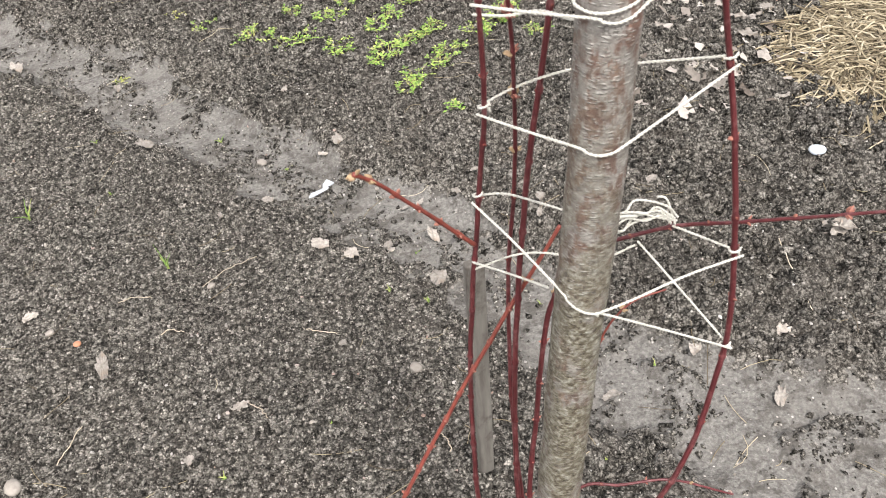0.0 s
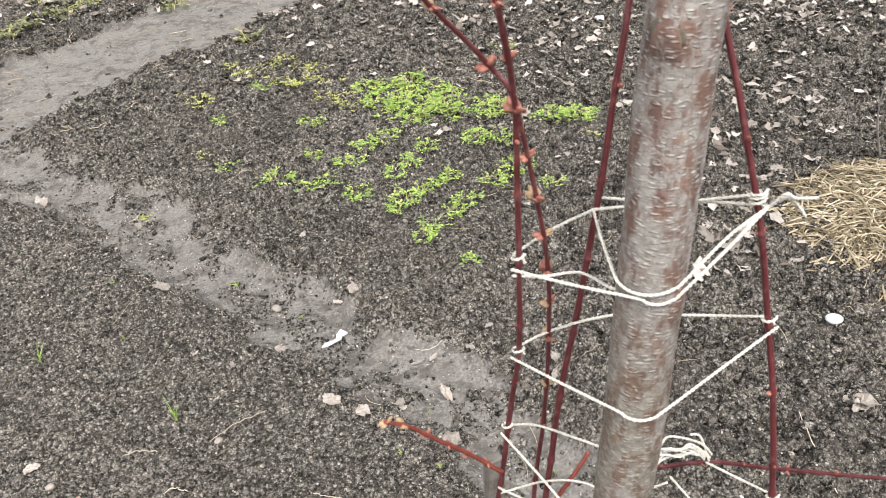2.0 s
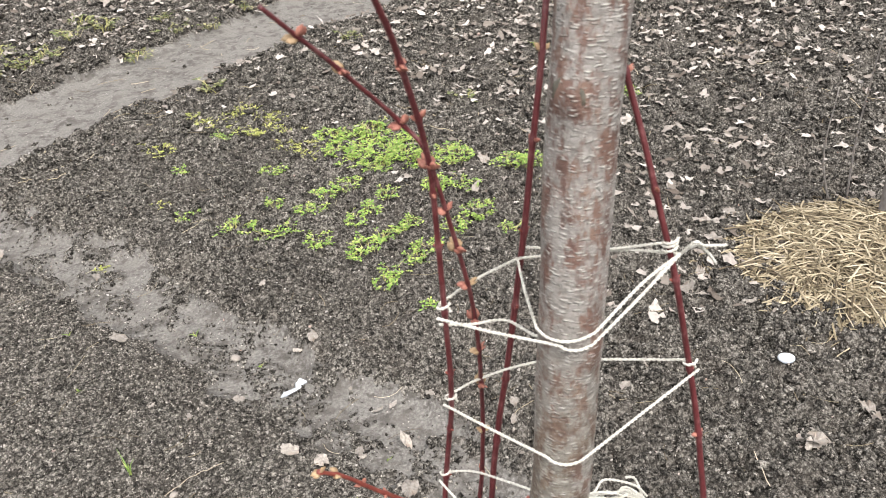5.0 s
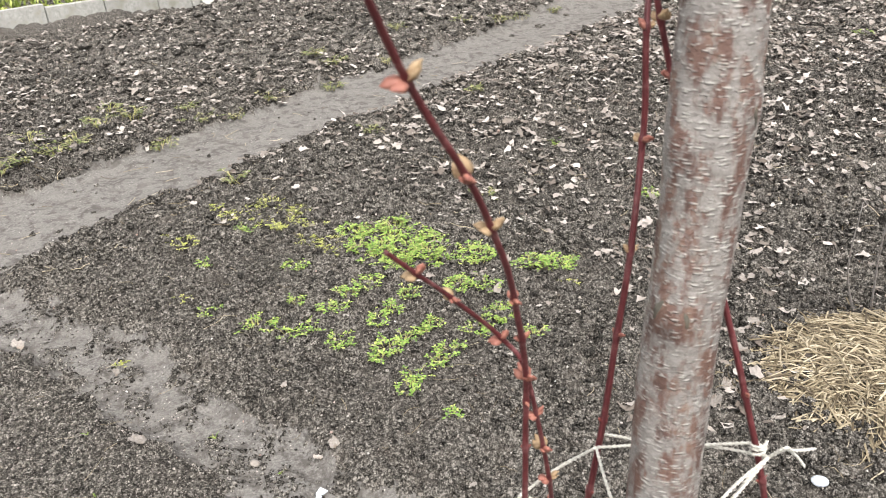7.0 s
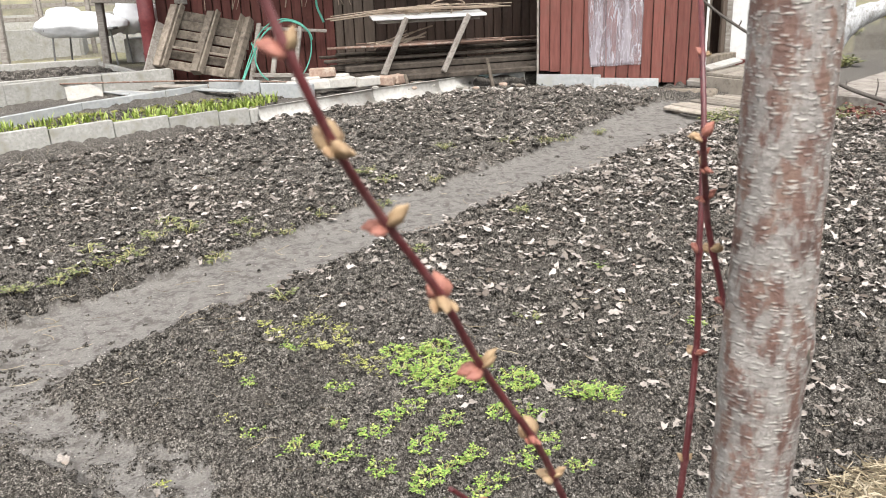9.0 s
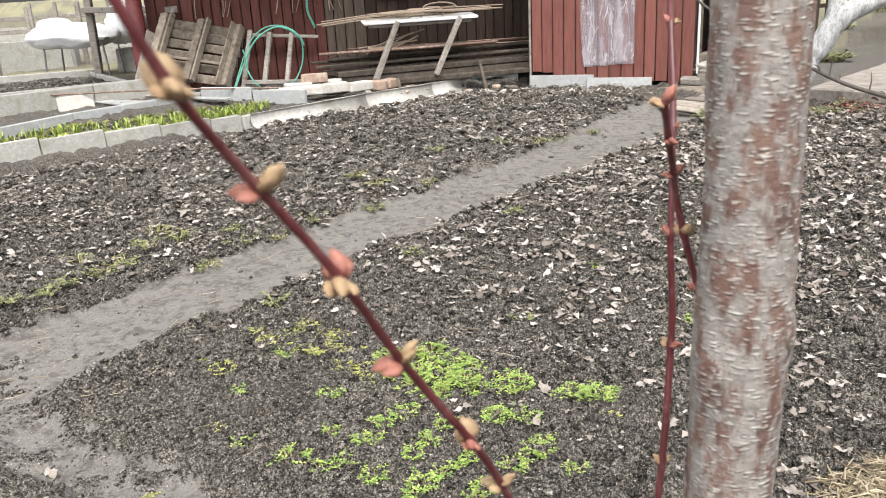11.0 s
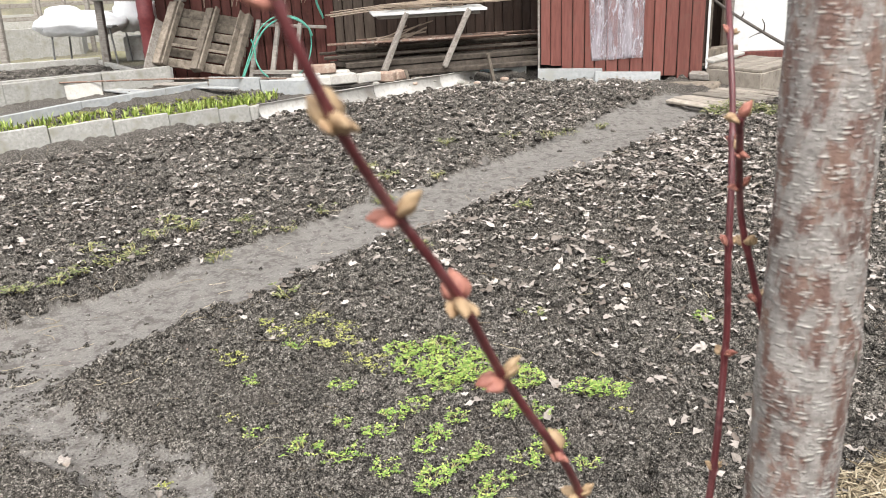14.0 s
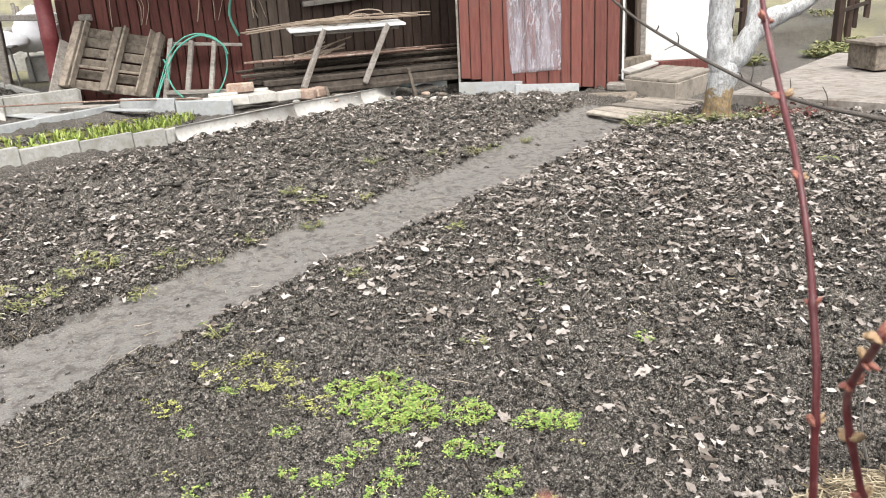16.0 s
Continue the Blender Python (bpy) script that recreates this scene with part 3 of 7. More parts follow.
def build_cane(shrub, pts, r0, r1, nodes_at, material, rnd):
    line = spline(pts, 14)
    arc = [0.0]
    for a, b in zip(line, line[1:]):
        arc.append(arc[-1] + float(np.linalg.norm(b - a)))
    radii = [r0 + (r1 - r0) * s / arc[-1] for s in arc]
    at = []
    for z, kind in nodes_at:
        i = min(range(len(line)), key=lambda k: abs(line[k][2] - z)) if kind < 10 else min(range(len(line)), key=lambda k: abs(arc[k] - z))
        at.append((i, kind % 10))
    # denser line with swellings at the nodes
    dense, rad = [], []
    marks = [arc[i] for i, _ in at]
    steps = int(arc[-1] / 0.0018)
    for k in range(steps + 1):
        s = arc[-1] * k / steps
        i = min(max(np.searchsorted(arc, s) - 1, 0), len(line) - 2)
        f = (s - arc[i]) / max(arc[i + 1] - arc[i], 1e-9)
        p = line[i] + (line[i + 1] - line[i]) * f
        r = radii[i]
        d = min((abs(s - q) for q in marks), default=1)
        r = r * (1 + 0.38 * math.exp(-(d / 0.0022) ** 2)) * (1 + 0.05 * noise.noise((s * 60, r0 * 900, 0)))
        dense.append(p + np.array([noise.noise((s * 22, 1, r0 * 999)), noise.noise((s * 22, 5, r0 * 999)), 0]) * 0.0007)
        rad.append(r)
    cane = part("cane", tube(dense, rad, 9), material, shrub, smooth=True)
    for n, (i, kind) in enumerate(at):
        p, ahead = Vector(line[i]), Vector(line[min(i + 1, len(line) - 1)] - line[max(i - 1, 0)]).normalized()
        out = ahead.orthogonal().normalized()
        out.rotate(Matrix.Rotation(1.1 + (n % 2) * math.pi / 2 + rnd.uniform(-0.3, 0.3), 3, ahead))
        for s in (-1, 1):
            if kind == 0 and rnd.random() < 0.25:
                continue
            size = (0.36, 0.52, 0.66, 0.88)[kind] * rnd.uniform(0.8, 1.15)
            way = (out * s + ahead * rnd.uniform(0.3, 1.1)).normalized()
            m = Matrix.Translation(p + out * s * radii[i] * 0.7) @ way.to_track_quat("Z", "X").to_matrix().to_4x4()
            green = kind >= 2 and rnd.random() < 0.5
            mat = CANE_YOUNG if kind == 0 else (BUD_GREEN if green else BUD)
            part("bud", moved(bud_shape(size, rnd, kind >= 2), m), mat, cane, "opening bud with orange brown scales" if kind >= 2 else "", True)
    return cane


def build_shrub():
    rnd = random.Random(11)
    shrub = base("climbing_shrub", pose(0.05, 0.38, 0), "leafless shrub of dark red canes tied to a young tree", "shrub")
    bpy.context.view_layer.update()
    for name, (pts, r0, r1) in CANES.items():
        build_cane(shrub, pts, r0, r1, NODES[name], CANE, rnd)
    for name, pts, r0, r1, age, gap in SIDE_CANES:
        length = sum(math.dist(a, b) for a, b in zip(pts, pts[1:]))
        at = [(gap * (k + 0.6), 11 if k * gap < length - 2.2 * gap else 12) for k in range(int(length / gap))]
        if name == "left_twig":
            at.append((length - 0.001, 12))
        build_cane(shrub, pts, r0, r1, at, CANE_YOUNG if age == "young" else CANE, rnd)
    for ob in shrub.children:
        ob.matrix_parent_inverse = shrub.matrix_world.inverted()
    return shrub


shrub = build_shrub()


def twine_run(pts, rnd, slack=0.0):
    """Two strands twisted round each other along a line."""
    line = spline(pts, 10)
    arc = [0.0]
    for a, b in zip(line, line[1:]):
        arc.append(arc[-1] + float(np.linalg.norm(b - a)))
    n = max(int(arc[-1] / 0.0011), 6)
    pieces, mid = [], []
    for k in range(n + 1):
        s = arc[-1] * k / n
        i = min(max(np.searchsorted(arc, s) - 1, 0), len(line) - 2)
        f = (s - arc[i]) / max(arc[i + 1] - arc[i], 1e-9)
        mid.append(Vector(line[i] + (line[i + 1] - line[i]) * f))
    turn = rnd.uniform(0, 6)
    for strand in (0, math.pi):
        pts2 = []
        for k, p in enumerate(mid):
            ahead = (mid[min(k + 1, n)] - mid[max(k - 1, 0)]).normalized()
            side = ahead.cross(Vector((0.1, 0.3, 0.95))).normalized()
            a = turn + strand + k * 0.0011 / 0.0058 * 2 * math.pi
            pts2.append(p + (side * math.cos(a) + ahead.cross(side) * math.sin(a)) * 0.00046)
        pieces.append(tube(pts2, 0.00060, 5))
    return join(pieces)


def round_trunk(z0, z1, a0, a1, gap=0.0016, n=7):
    """Points round the trunk from the angle a0 to a1 (degrees; -90 is the front)."""
    out = []
    for k in range(n):
        s = k / (n - 1)
        z, a = z0 + (z1 - z0) * s, radians(a0 + (a1 - a0) * s)
        z -= 0.0048 + 0.0022 * math.sin(math.pi * s)
        cx, cy, _, r = trunk_at(z)
        out.append((cx + (r + gap) * math.cos(a), cy + (r + gap) * math.sin(a), z))
    return out


def build_twine():
    rnd = random.Random(4)
    L1, R1, M1 = (0.0105, 0.402, 0.803), (0.143, 0.400, 0.836), (0.060, 0.437, 0.816)
    L2, R2 = (0.011, 0.424, 0.718), (0.164, 0.404, 0.75)
    L3, R3, R4 = (0.004, 0.437, 0.635), (0.187, 0.391, 0.606), (0.193, 0.387, 0.51)
    around = lambda c, r: [(c[0] + r * math.cos(a), c[1] + r * math.sin(a), c[2] + 0.0012 * a) for a in np.linspace(0, 6.0, 9)]
    ties = [
        ("upper", [
            [L1, (0.040, 0.383, 0.8055)] + round_trunk(0.8125, 0.813, -124, -56) + [(0.118, 0.383, 0.822), R1],
            [M1, (0.0605, 0.409, 0.8135)] + round_trunk(0.8155, 0.820, -176, -50, n=9) + [(0.120, 0.387, 0.828), R1],
            [(0.0115, 0.408, 0.794), (0.030, 0.412, 0.7895), (0.050, 0.413, 0.790)] + round_trunk(0.800, 0.804, 150, 100, n=3),
            [(0.012, 0.411, 0.806), (0.035, 0.425, 0.812), M1],
            [(0.066, 0.446, 0.818), (0.10, 0.425, 0.826), (0.141, 0.409, 0.838)],
            [M1, (0.09, 0.43, 0.822), (0.12, 0.418, 0.829), R1],
            around((0.138, 0.403, 0.836), 0.0036), around((0.138, 0.403, 0.838), 0.0036), around((0.138, 0.403, 0.833), 0.0036),
            [R1, (0.150, 0.398, 0.842), (0.158, 0.400, 0.835), (0.163, 0.400, 0.828)],
            [R1, (0.148, 0.395, 0.846), (0.154, 0.397, 0.842), (0.168, 0.402, 0.838)],
            [R1, (0.134, 0.395, 0.8315), (0.124, 0.3885, 0.8235), (0.113, 0.382, 0.8165)],
            around((0.015, 0.407, 0.803), 0.0036),
        ], "white twisted twine tie with a knot and loose ends"),
        ("middle", [
            [L2, (0.037, 0.395, 0.7235)] + round_trunk(0.735, 0.735, -138, -60) + [(0.125, 0.382, 0.739), R2],
            [(0.012, 0.43, 0.719), (0.038, 0.436, 0.728), (0.075, 0.438, 0.736), (0.115, 0.428, 0.742), (0.160, 0.411, 0.752)],
            around((0.016, 0.426, 0.718), 0.0036), around((0.159, 0.406, 0.75), 0.0036),
        ], "white twisted twine tie round trunk and canes"),
        ("lower", [
            [L3, (0.030, 0.399, 0.629)] + round_trunk(0.625, 0.609, -146, -60) + [(0.105, 0.357, 0.608), (0.145, 0.375, 0.608), R3],
            [(0.006, 0.443, 0.636), (0.028, 0.44, 0.638), (0.055, 0.432, 0.632), (0.085, 0.42, 0.628)] + [(0.118, 0.418, 0.626)],
            [(0.002, 0.443, 0.562), (0.035, 0.44, 0.577), (0.062, 0.437, 0.578), (0.088, 0.42, 0.582), (0.118, 0.416, 0.60)],
            [(0.001, 0.438, 0.575), (0.028, 0.412, 0.585), (0.050, 0.370, 0.612)],
            round_trunk(0.61, 0.606, -70, -50, n=3) + [(0.14, 0.37, 0.555), R4],
            [(0.122, 0.424, 0.596), (0.155, 0.408, 0.556), R4],
            [(0.147, 0.428, 0.605), (0.165, 0.412, 0.606), (0.186, 0.397, 0.604)],
            around((0.181, 0.393, 0.606), 0.0036), around((0.188, 0.389, 0.51), 0.0036), around((0.009, 0.44, 0.635), 0.0036),
        ], "white twisted twine tie with a bunch of loops behind the trunk"),
    ]
    for k in range(8):
        z, j = 0.606 + 0.0027 * k, lambda h: rnd.uniform(-h, h)
        ties[2][1].append([(0.104, 0.425 + j(0.004), z), (0.113 + j(0.004), 0.428 + j(0.004), z + j(0.003)), (0.124 + j(0.004), 0.431 + j(0.004), z + j(0.004)), (0.137 + j(0.004), 0.430, 0.611 + 0.0015 * k + j(0.004)), (0.148 + j(0.003), 0.429, 0.606 + 0.0008 * k)])
    ties[2][1].append([(0.134, 0.430, 0.632), (0.141, 0.432, 0.628), (0.146, 0.430, 0.616), (0.149, 0.428, 0.606)])
    for name, runs, label in ties:
        solid("twine_tie", join([twine_run(p, rnd) for p in runs]), TWINE, label, "twine", "twine ties", smooth=True)


build_twine()


STAKE_WOOD = plain("stake_wood", (0.085, 0.075, 0.065), (0.19, 0.175, 0.155), 90, 0.85, 0.5, 0.002, (1, 1, 0.12), 0.2, (0.06, 0.05, 0.042))


def build_stake():
    rnd = random.Random(2)
    top, foot = Vector((0.003, 0.596, 0.420)), Vector((-0.003, 0.596, -0.06))
    m = Matrix.Translation((top + foot) / 2) @ pose(0, 0, 0, 0, 0.7, 25)
    shape = box(0.020, 0.013, (top - foot).length, 0.0015, 0.0015, rnd)
    return solid("wooden_stake", moved(shape, m), STAKE_WOOD, "grey weathered wooden stake driven into the soil", "stake")


build_stake()

# ---- the red shed ----
SHED_A, SHED_B = Vector((0.665, 8.43, 0)), Vector((2.17, 8.0, 0))
ALONG = (SHED_B - SHED_A).normalized()
OUT = Vector((ALONG.y, -ALONG.x, 0))


def on_shed(s, z, d=0.0):
    """A place s metres along the shed's front, at the height z, d metres in front of it."""
    p = SHED_A + ALONG * s + OUT * d
    return Vector((p.x, p.y, z))


def upright(a, width, z0, z1, thick, along, out, rnd, lean=0.0):
    """A vertical board whose left edge stands at a."""
    m = Matrix(((along.x, -out.x, 0, 0), (along.y, -out.y, 0, 0), (0, 0, 1, 0), (0, 0, 0, 1)))
    c = a + along * (width / 2) + out * (thick / 2)
    shape = box(width - 0.009, thick, z1 - z0, 0.004, 0.0018, rnd)
    return moved(shape, Matrix.Translation((c.x, c.y, (z0 + z1) / 2)) @ m @ pose(0, 0, 0, 0, lean, 0))


def build_shed():
    rnd = random.Random(21)
    shed = base("garden_shed", Matrix(), "garden shed of worn red painted upright boards", "shed")
    s, k = 0.0, 0
    width = (SHED_B - SHED_A).length
    bottoms = [0.205, 0.20, 0.17, 0.15, 0.14, 0.135, 0.125, 0.12, 0.12, 0.115, 0.10, 0.10, 0.07, 0.055, 0.055]
    while s < width - 0.03:
        w = min(rnd.uniform(0.098, 0.122), width - s)
        z0 = bottoms[min(k, 14)] + rnd.uniform(-0.006, 0.006)
        part("board", upright(on_shed(s, 0), w, z0, 2.15, 0.02 + rnd.uniform(0, 0.004), ALONG, OUT, rnd), RED_BOARD, shed)
        s, k = s + w, k + 1
    inner = [on_shed(0.0, 0, -0.01), on_shed(width, 0, -0.01), on_shed(width, 0, -1.9), on_shed(0.0, 0, -1.9)]
    for a, b, name in ((inner[0], inner[1], "front_wall"), (inner[1], inner[2], "side_wall"), (inner[2], inner[3], "back_wall"), (inner[3], inner[0], "side_wall")):
        part(name, between((a.x, a.y, 1.17), (b.x, b.y, 1.17), 0.03, 1.92), BROWN_BOARD, shed)
    part("roof", between((*((inner[0] + inner[3]) / 2).xy, 2.2), (*((inner[1] + inner[2]) / 2).xy, 2.2), 2.2, 0.06), BROWN_BOARD, shed)
    part("corner_board", upright(on_shed(width + 0.006, 0), 0.03, 0.16, 2.15, 0.035, ALONG, OUT, rnd), WHITE_PAINT, shed, "white painted corner board")
    part("corner_board", upright(on_shed(-0.03, 0), 0.028, 0.15, 2.15, 0.03, ALONG, OUT, rnd), GREY_WOOD, shed, "grey bare corner board")
    return shed


WHITE_PAINT = plain("white_paint", (0.55, 0.55, 0.54), (0.66, 0.66, 0.65), 20, 0.6, 0.1, 0.001)
build_shed()

# ---- the long barn wall ----
BARN_B, BARN_DIR = Vector((0.80, 9.12, 0)), Vector((0.978, 0.208, 0)).normalized()
BARN_OUT = Vector((BARN_DIR.y, -BARN_DIR.x, 0))


def on_barn(s, z, d=0.0):
    """A place s metres left of the wall's far corner, d metres in front of it."""
    p = BARN_B - BARN_DIR * s + BARN_OUT * d
    return Vector((p.x, p.y, z))


def build_barn():
    rnd = random.Random(8)
    barn = base("barn", Matrix(), "long wooden barn wall of red, grey and dark brown boards", "barn")
    s = 0.0
    while s < 3.9:
        w = rnd.uniform(0.085, 0.12)
        mat = BROWN_BOARD if s < 1.76 else (GREY_BROWN if s < 2.2 else RED_BROWN)
        part("board", upright(on_barn(s + w, 0), w, 0.16 + rnd.uniform(-0.01, 0.01), 2.3, 0.02 + rnd.uniform(0, 0.014), BARN_DIR, BARN_OUT, rnd), mat, barn)
        s += w
    a, b = on_barn(0, 1.2, -0.02), on_barn(3.92, 1.2, -0.02)
    part("front_wall", between(a, b, 0.03, 2.2), BROWN_BOARD, barn)
    part("side_wall", between(on_barn(3.92, 1.2, -0.03), on_barn(3.92, 1.2, -3.0), 0.03, 2.2), RED_BROWN, barn)
    # out of view; its 1.1 m overhang is added to shade the wall
    part("roof", between(on_barn(-0.5, 2.36, -0.95), on_barn(4.5, 2.36, -0.95), 4.1, 0.08), BROWN_BOARD, barn)
    return barn


RED_BROWN = plain("red_brown_board", (0.065, 0.023, 0.019), (0.135, 0.050, 0.041), 40, 0.75, 0.4, 0.002, (1, 1, 0.12), 0.2, (0.10, 0.04, 0.03), 0.18)
GREY_BROWN = plain("grey_brown_board", (0.075, 0.055, 0.043), (0.155, 0.125, 0.10), 40, 0.8, 0.4, 0.002, (1, 1, 0.1), 0.2, (0.09, 0.07, 0.055), 0.18)
build_barn()


# ---- what lies on the soil ----
def scatter(name, places, sizes, flat, material, label, category, seed, sink=0.75, coarse=False):
    """Many small uneven lumps as one object."""
    rs = np.random.RandomState(seed)
    g = (1 + 5 ** 0.5) / 2
    ico = np.array([(-1, g, 0), (1, g, 0), (-1, -g, 0), (1, -g, 0), (0, -1, g), (0, 1, g), (0, -1, -g), (0, 1, -g), (g, 0, -1), (g, 0, 1), (-g, 0, -1), (-g, 0, 1)]) / 1.902
    tri = np.array([(0, 11, 5), (0, 5, 1), (0, 1, 7), (0, 7, 10), (0, 10, 11), (1, 5, 9), (5, 11, 4), (11, 10, 2), (10, 7, 6), (7, 1, 8), (3, 9, 4), (3, 4, 2), (3, 2, 6), (3, 6, 8), (3, 8, 9), (4, 9, 5), (2, 4, 11), (6, 2, 10), (8, 6, 7), (9, 8, 1)])
    if coarse:
        ico = np.array([(1, 0, 0), (0, 1, 0), (-1, 0, 0), (0, -1, 0), (0, 0, 1), (0, 0, -1)]) * 1.12
        tri = np.array([(0, 1, 4), (1, 2, 4), (2, 3, 4), (3, 0, 4), (1, 0, 5), (2, 1, 5), (3, 2, 5), (0, 3, 5)])
    n, m = len(places), len(ico)
    v = np.repeat(ico[None], n, 0) * (1 + rs.uniform(-0.45, 0.45, (n, m, 1)))
    v = v * rs.uniform(0.65, 1.25, (n, 1, 3))
    q = rs.normal(size=(n, 4))
    q /= np.linalg.norm(q, axis=1)[:, None]
    w, x, y, z = q.T
    rot = np.stack([1 - 2 * (y * y + z * z), 2 * (x * y - z * w), 2 * (x * z + y * w), 2 * (x * y + z * w), 1 - 2 * (x * x + z * z), 2 * (y * z - x * w), 2 * (x * z - y * w), 2 * (y * z + x * w), 1 - 2 * (x * x + y * y)], -1).reshape(n, 3, 3)
    v = np.einsum("nij,nkj->nki", rot, v) * sizes[:, None, None]
    v[..., 2] *= flat
    v += places[:, None, :]
    v[..., 2] += (sizes * flat * (1 - sink))[:, None] * 0.6
    return heap(name, v.reshape(-1, 3), (tri[None] + m * np.arange(n)[:, None, None]).reshape(-1, 3), material, label, category, sink > 0.5)


def heap(name, verts, faces, material, label, category, smooth=False):
    me = bpy.data.meshes.new(name)
    k = faces.shape[1]
    me.vertices.add(len(verts))
    me.vertices.foreach_set("co", np.ascontiguousarray(verts, dtype=np.float32).ravel())
    me.loops.add(faces.size)
    me.loops.foreach_set("vertex_index", np.ascontiguousarray(faces, dtype=np.int32).ravel())
    me.polygons.add(len(faces))
    me.polygons.foreach_set("loop_start", np.arange(0, faces.size, k))
    me.polygons.foreach_set("use_smooth", np.full(len(faces), smooth))
    me.update(calc_edges=True)
    me.materials.append(material)
    return tagged(new(name, me), label, category, kind="stuff")


def island(name, stops, rough=0.9, spec=0.15, grain=300.0, relief=0.4, hue=None):
    """A material whose colour changes from lump to lump."""
    mat, nt, bsdf = nodes(name, rough, 0, spec)
    rnd = node(nt, "ShaderNodeNewGeometry").outputs["Random Per Island"]
    fine = noise_of(nt, coords(nt), grain, 4, 0.7)
    col = colours(nt, rnd, stops)
    col = mix(nt, fine, mix(nt, 0.55, col, (0.02, 0.016, 0.013)), col)
    nt.links.new(col, bsdf.inputs["Base Color"])
    bump(nt, bsdf, fine, relief, 0.002)
    return mat


def clod_material(name, gain=1.0):
    """Loose crumbs of soil; gain: how much paler they are than the damp bed."""
    mat, nt, bsdf = nodes(name, 0.95, 0, 0.1)
    vec = coords(nt)
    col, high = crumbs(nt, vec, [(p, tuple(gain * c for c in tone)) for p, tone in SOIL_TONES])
    rnd = node(nt, "ShaderNodeNewGeometry").outputs["Random Per Island"]
    val = node(nt, "ShaderNodeMapRange", {"Value": rnd, "To Min": 0.45, "To Max": 1.55}).outputs[0]
    col = node(nt, "ShaderNodeHueSaturation", {"Color": col, "Value": val}).outputs[0]
    nt.links.new(col, bsdf.inputs["Base Color"])
    bump(nt, bsdf, high, 1.0, 0.0078)
    return mat


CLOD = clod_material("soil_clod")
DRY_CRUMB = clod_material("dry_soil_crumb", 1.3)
GRIT = island("grit", [(0.0, (0.22, 0.19, 0.165)), (0.5, (0.40, 0.365, 0.33)), (0.85, (0.56, 0.53, 0.50)), (1.0, (0.34, 0.21, 0.16))], 0.7, 0.3, 200, 0.3)
DRY_LEAF = island("dry_leaf", [(0.0, (0.12, 0.097, 0.080)), (0.3, (0.24, 0.208, 0.181)), (0.65, (0.38, 0.338, 0.303)), (1.0, (0.57, 0.52, 0.477))], 0.85, 0.2, 110, 0.8)
STRAW = island("straw", [(0.0, (0.085, 0.063, 0.038)), (0.3, (0.21, 0.165, 0.10)), (0.7, (0.39, 0.325, 0.215)), (1.0, (0.60, 0.52, 0.38))], 0.7, 0.3, 120, 0.3)
SPROUT_PALE = island("pale_seedling_leaf", [(0.0, (0.26, 0.31, 0.06)), (0.5, (0.42, 0.45, 0.11)), (1.0, (0.56, 0.53, 0.20))], 0.6, 0.3, 150, 0.2)
STEM = island("seedling_stem", [(0.0, (0.28, 0.28, 0.08)), (0.6, (0.44, 0.41, 0.16)), (1.0, (0.50, 0.44, 0.26))], 0.6, 0.3, 150, 0.2)
SPROUT = island("seedling_leaf", [(0.0, (0.13, 0.24, 0.045)), (0.4, (0.24, 0.385, 0.07)), (0.8, (0.36, 0.47, 0.10)), (1.0, (0.48, 0.50, 0.17))], 0.55, 0.35, 150, 0.2)
GRASS_LEAF = island("grass_blade", [(0.0, (0.10, 0.125, 0.042)), (0.5, (0.19, 0.215, 0.08)), (1.0, (0.37, 0.34, 0.18))], 0.6, 0.3, 150, 0.2)


def dug(x, y):
    """How likely loose crumbs are at a place."""
    _, worn, _, dry = surface(x, y, False)
    worn = np.maximum(ramp(worn, 0.36, 0.58), dry)
    small = line_dist(x, y, PATH_SMALL)
    spill = 0.8 * ramp(fbm(x, y, 0.065, 9, 2), 0.52, 0.58) * (small < 1.25) + 0.07 * (small < 1.2)
    return np.maximum(1 - 1.25 * worn, np.maximum(spill, 0.008))


def off_boards(x, y):
    """True beside the plank walkway."""
    u, v = (x - 1.61) * 0.747 + (y - 6.98) * 0.664, (x - 1.61) * 0.59 - (y - 6.98) * 0.807
    return (u < -0.03) | (u > 1.12) | (v < -0.04) | (v > 0.62)


def strew(n, x0, x1, y0, y1, seed, keep, fan=0.85):
    rs = np.random.RandomState(seed)
    x, y = rs.uniform(x0, x1, n), rs.uniform(y0, y1, n)
    ok = (np.abs(x) < y * fan + 0.5) & (rs.uniform(0, 1, n) < keep(x, y)) & (left_of_edge(x, y) < -0.06)
    x, y = x[ok], y[ok]
    return np.stack([x, y, surface(x, y)[0]], -1), rs


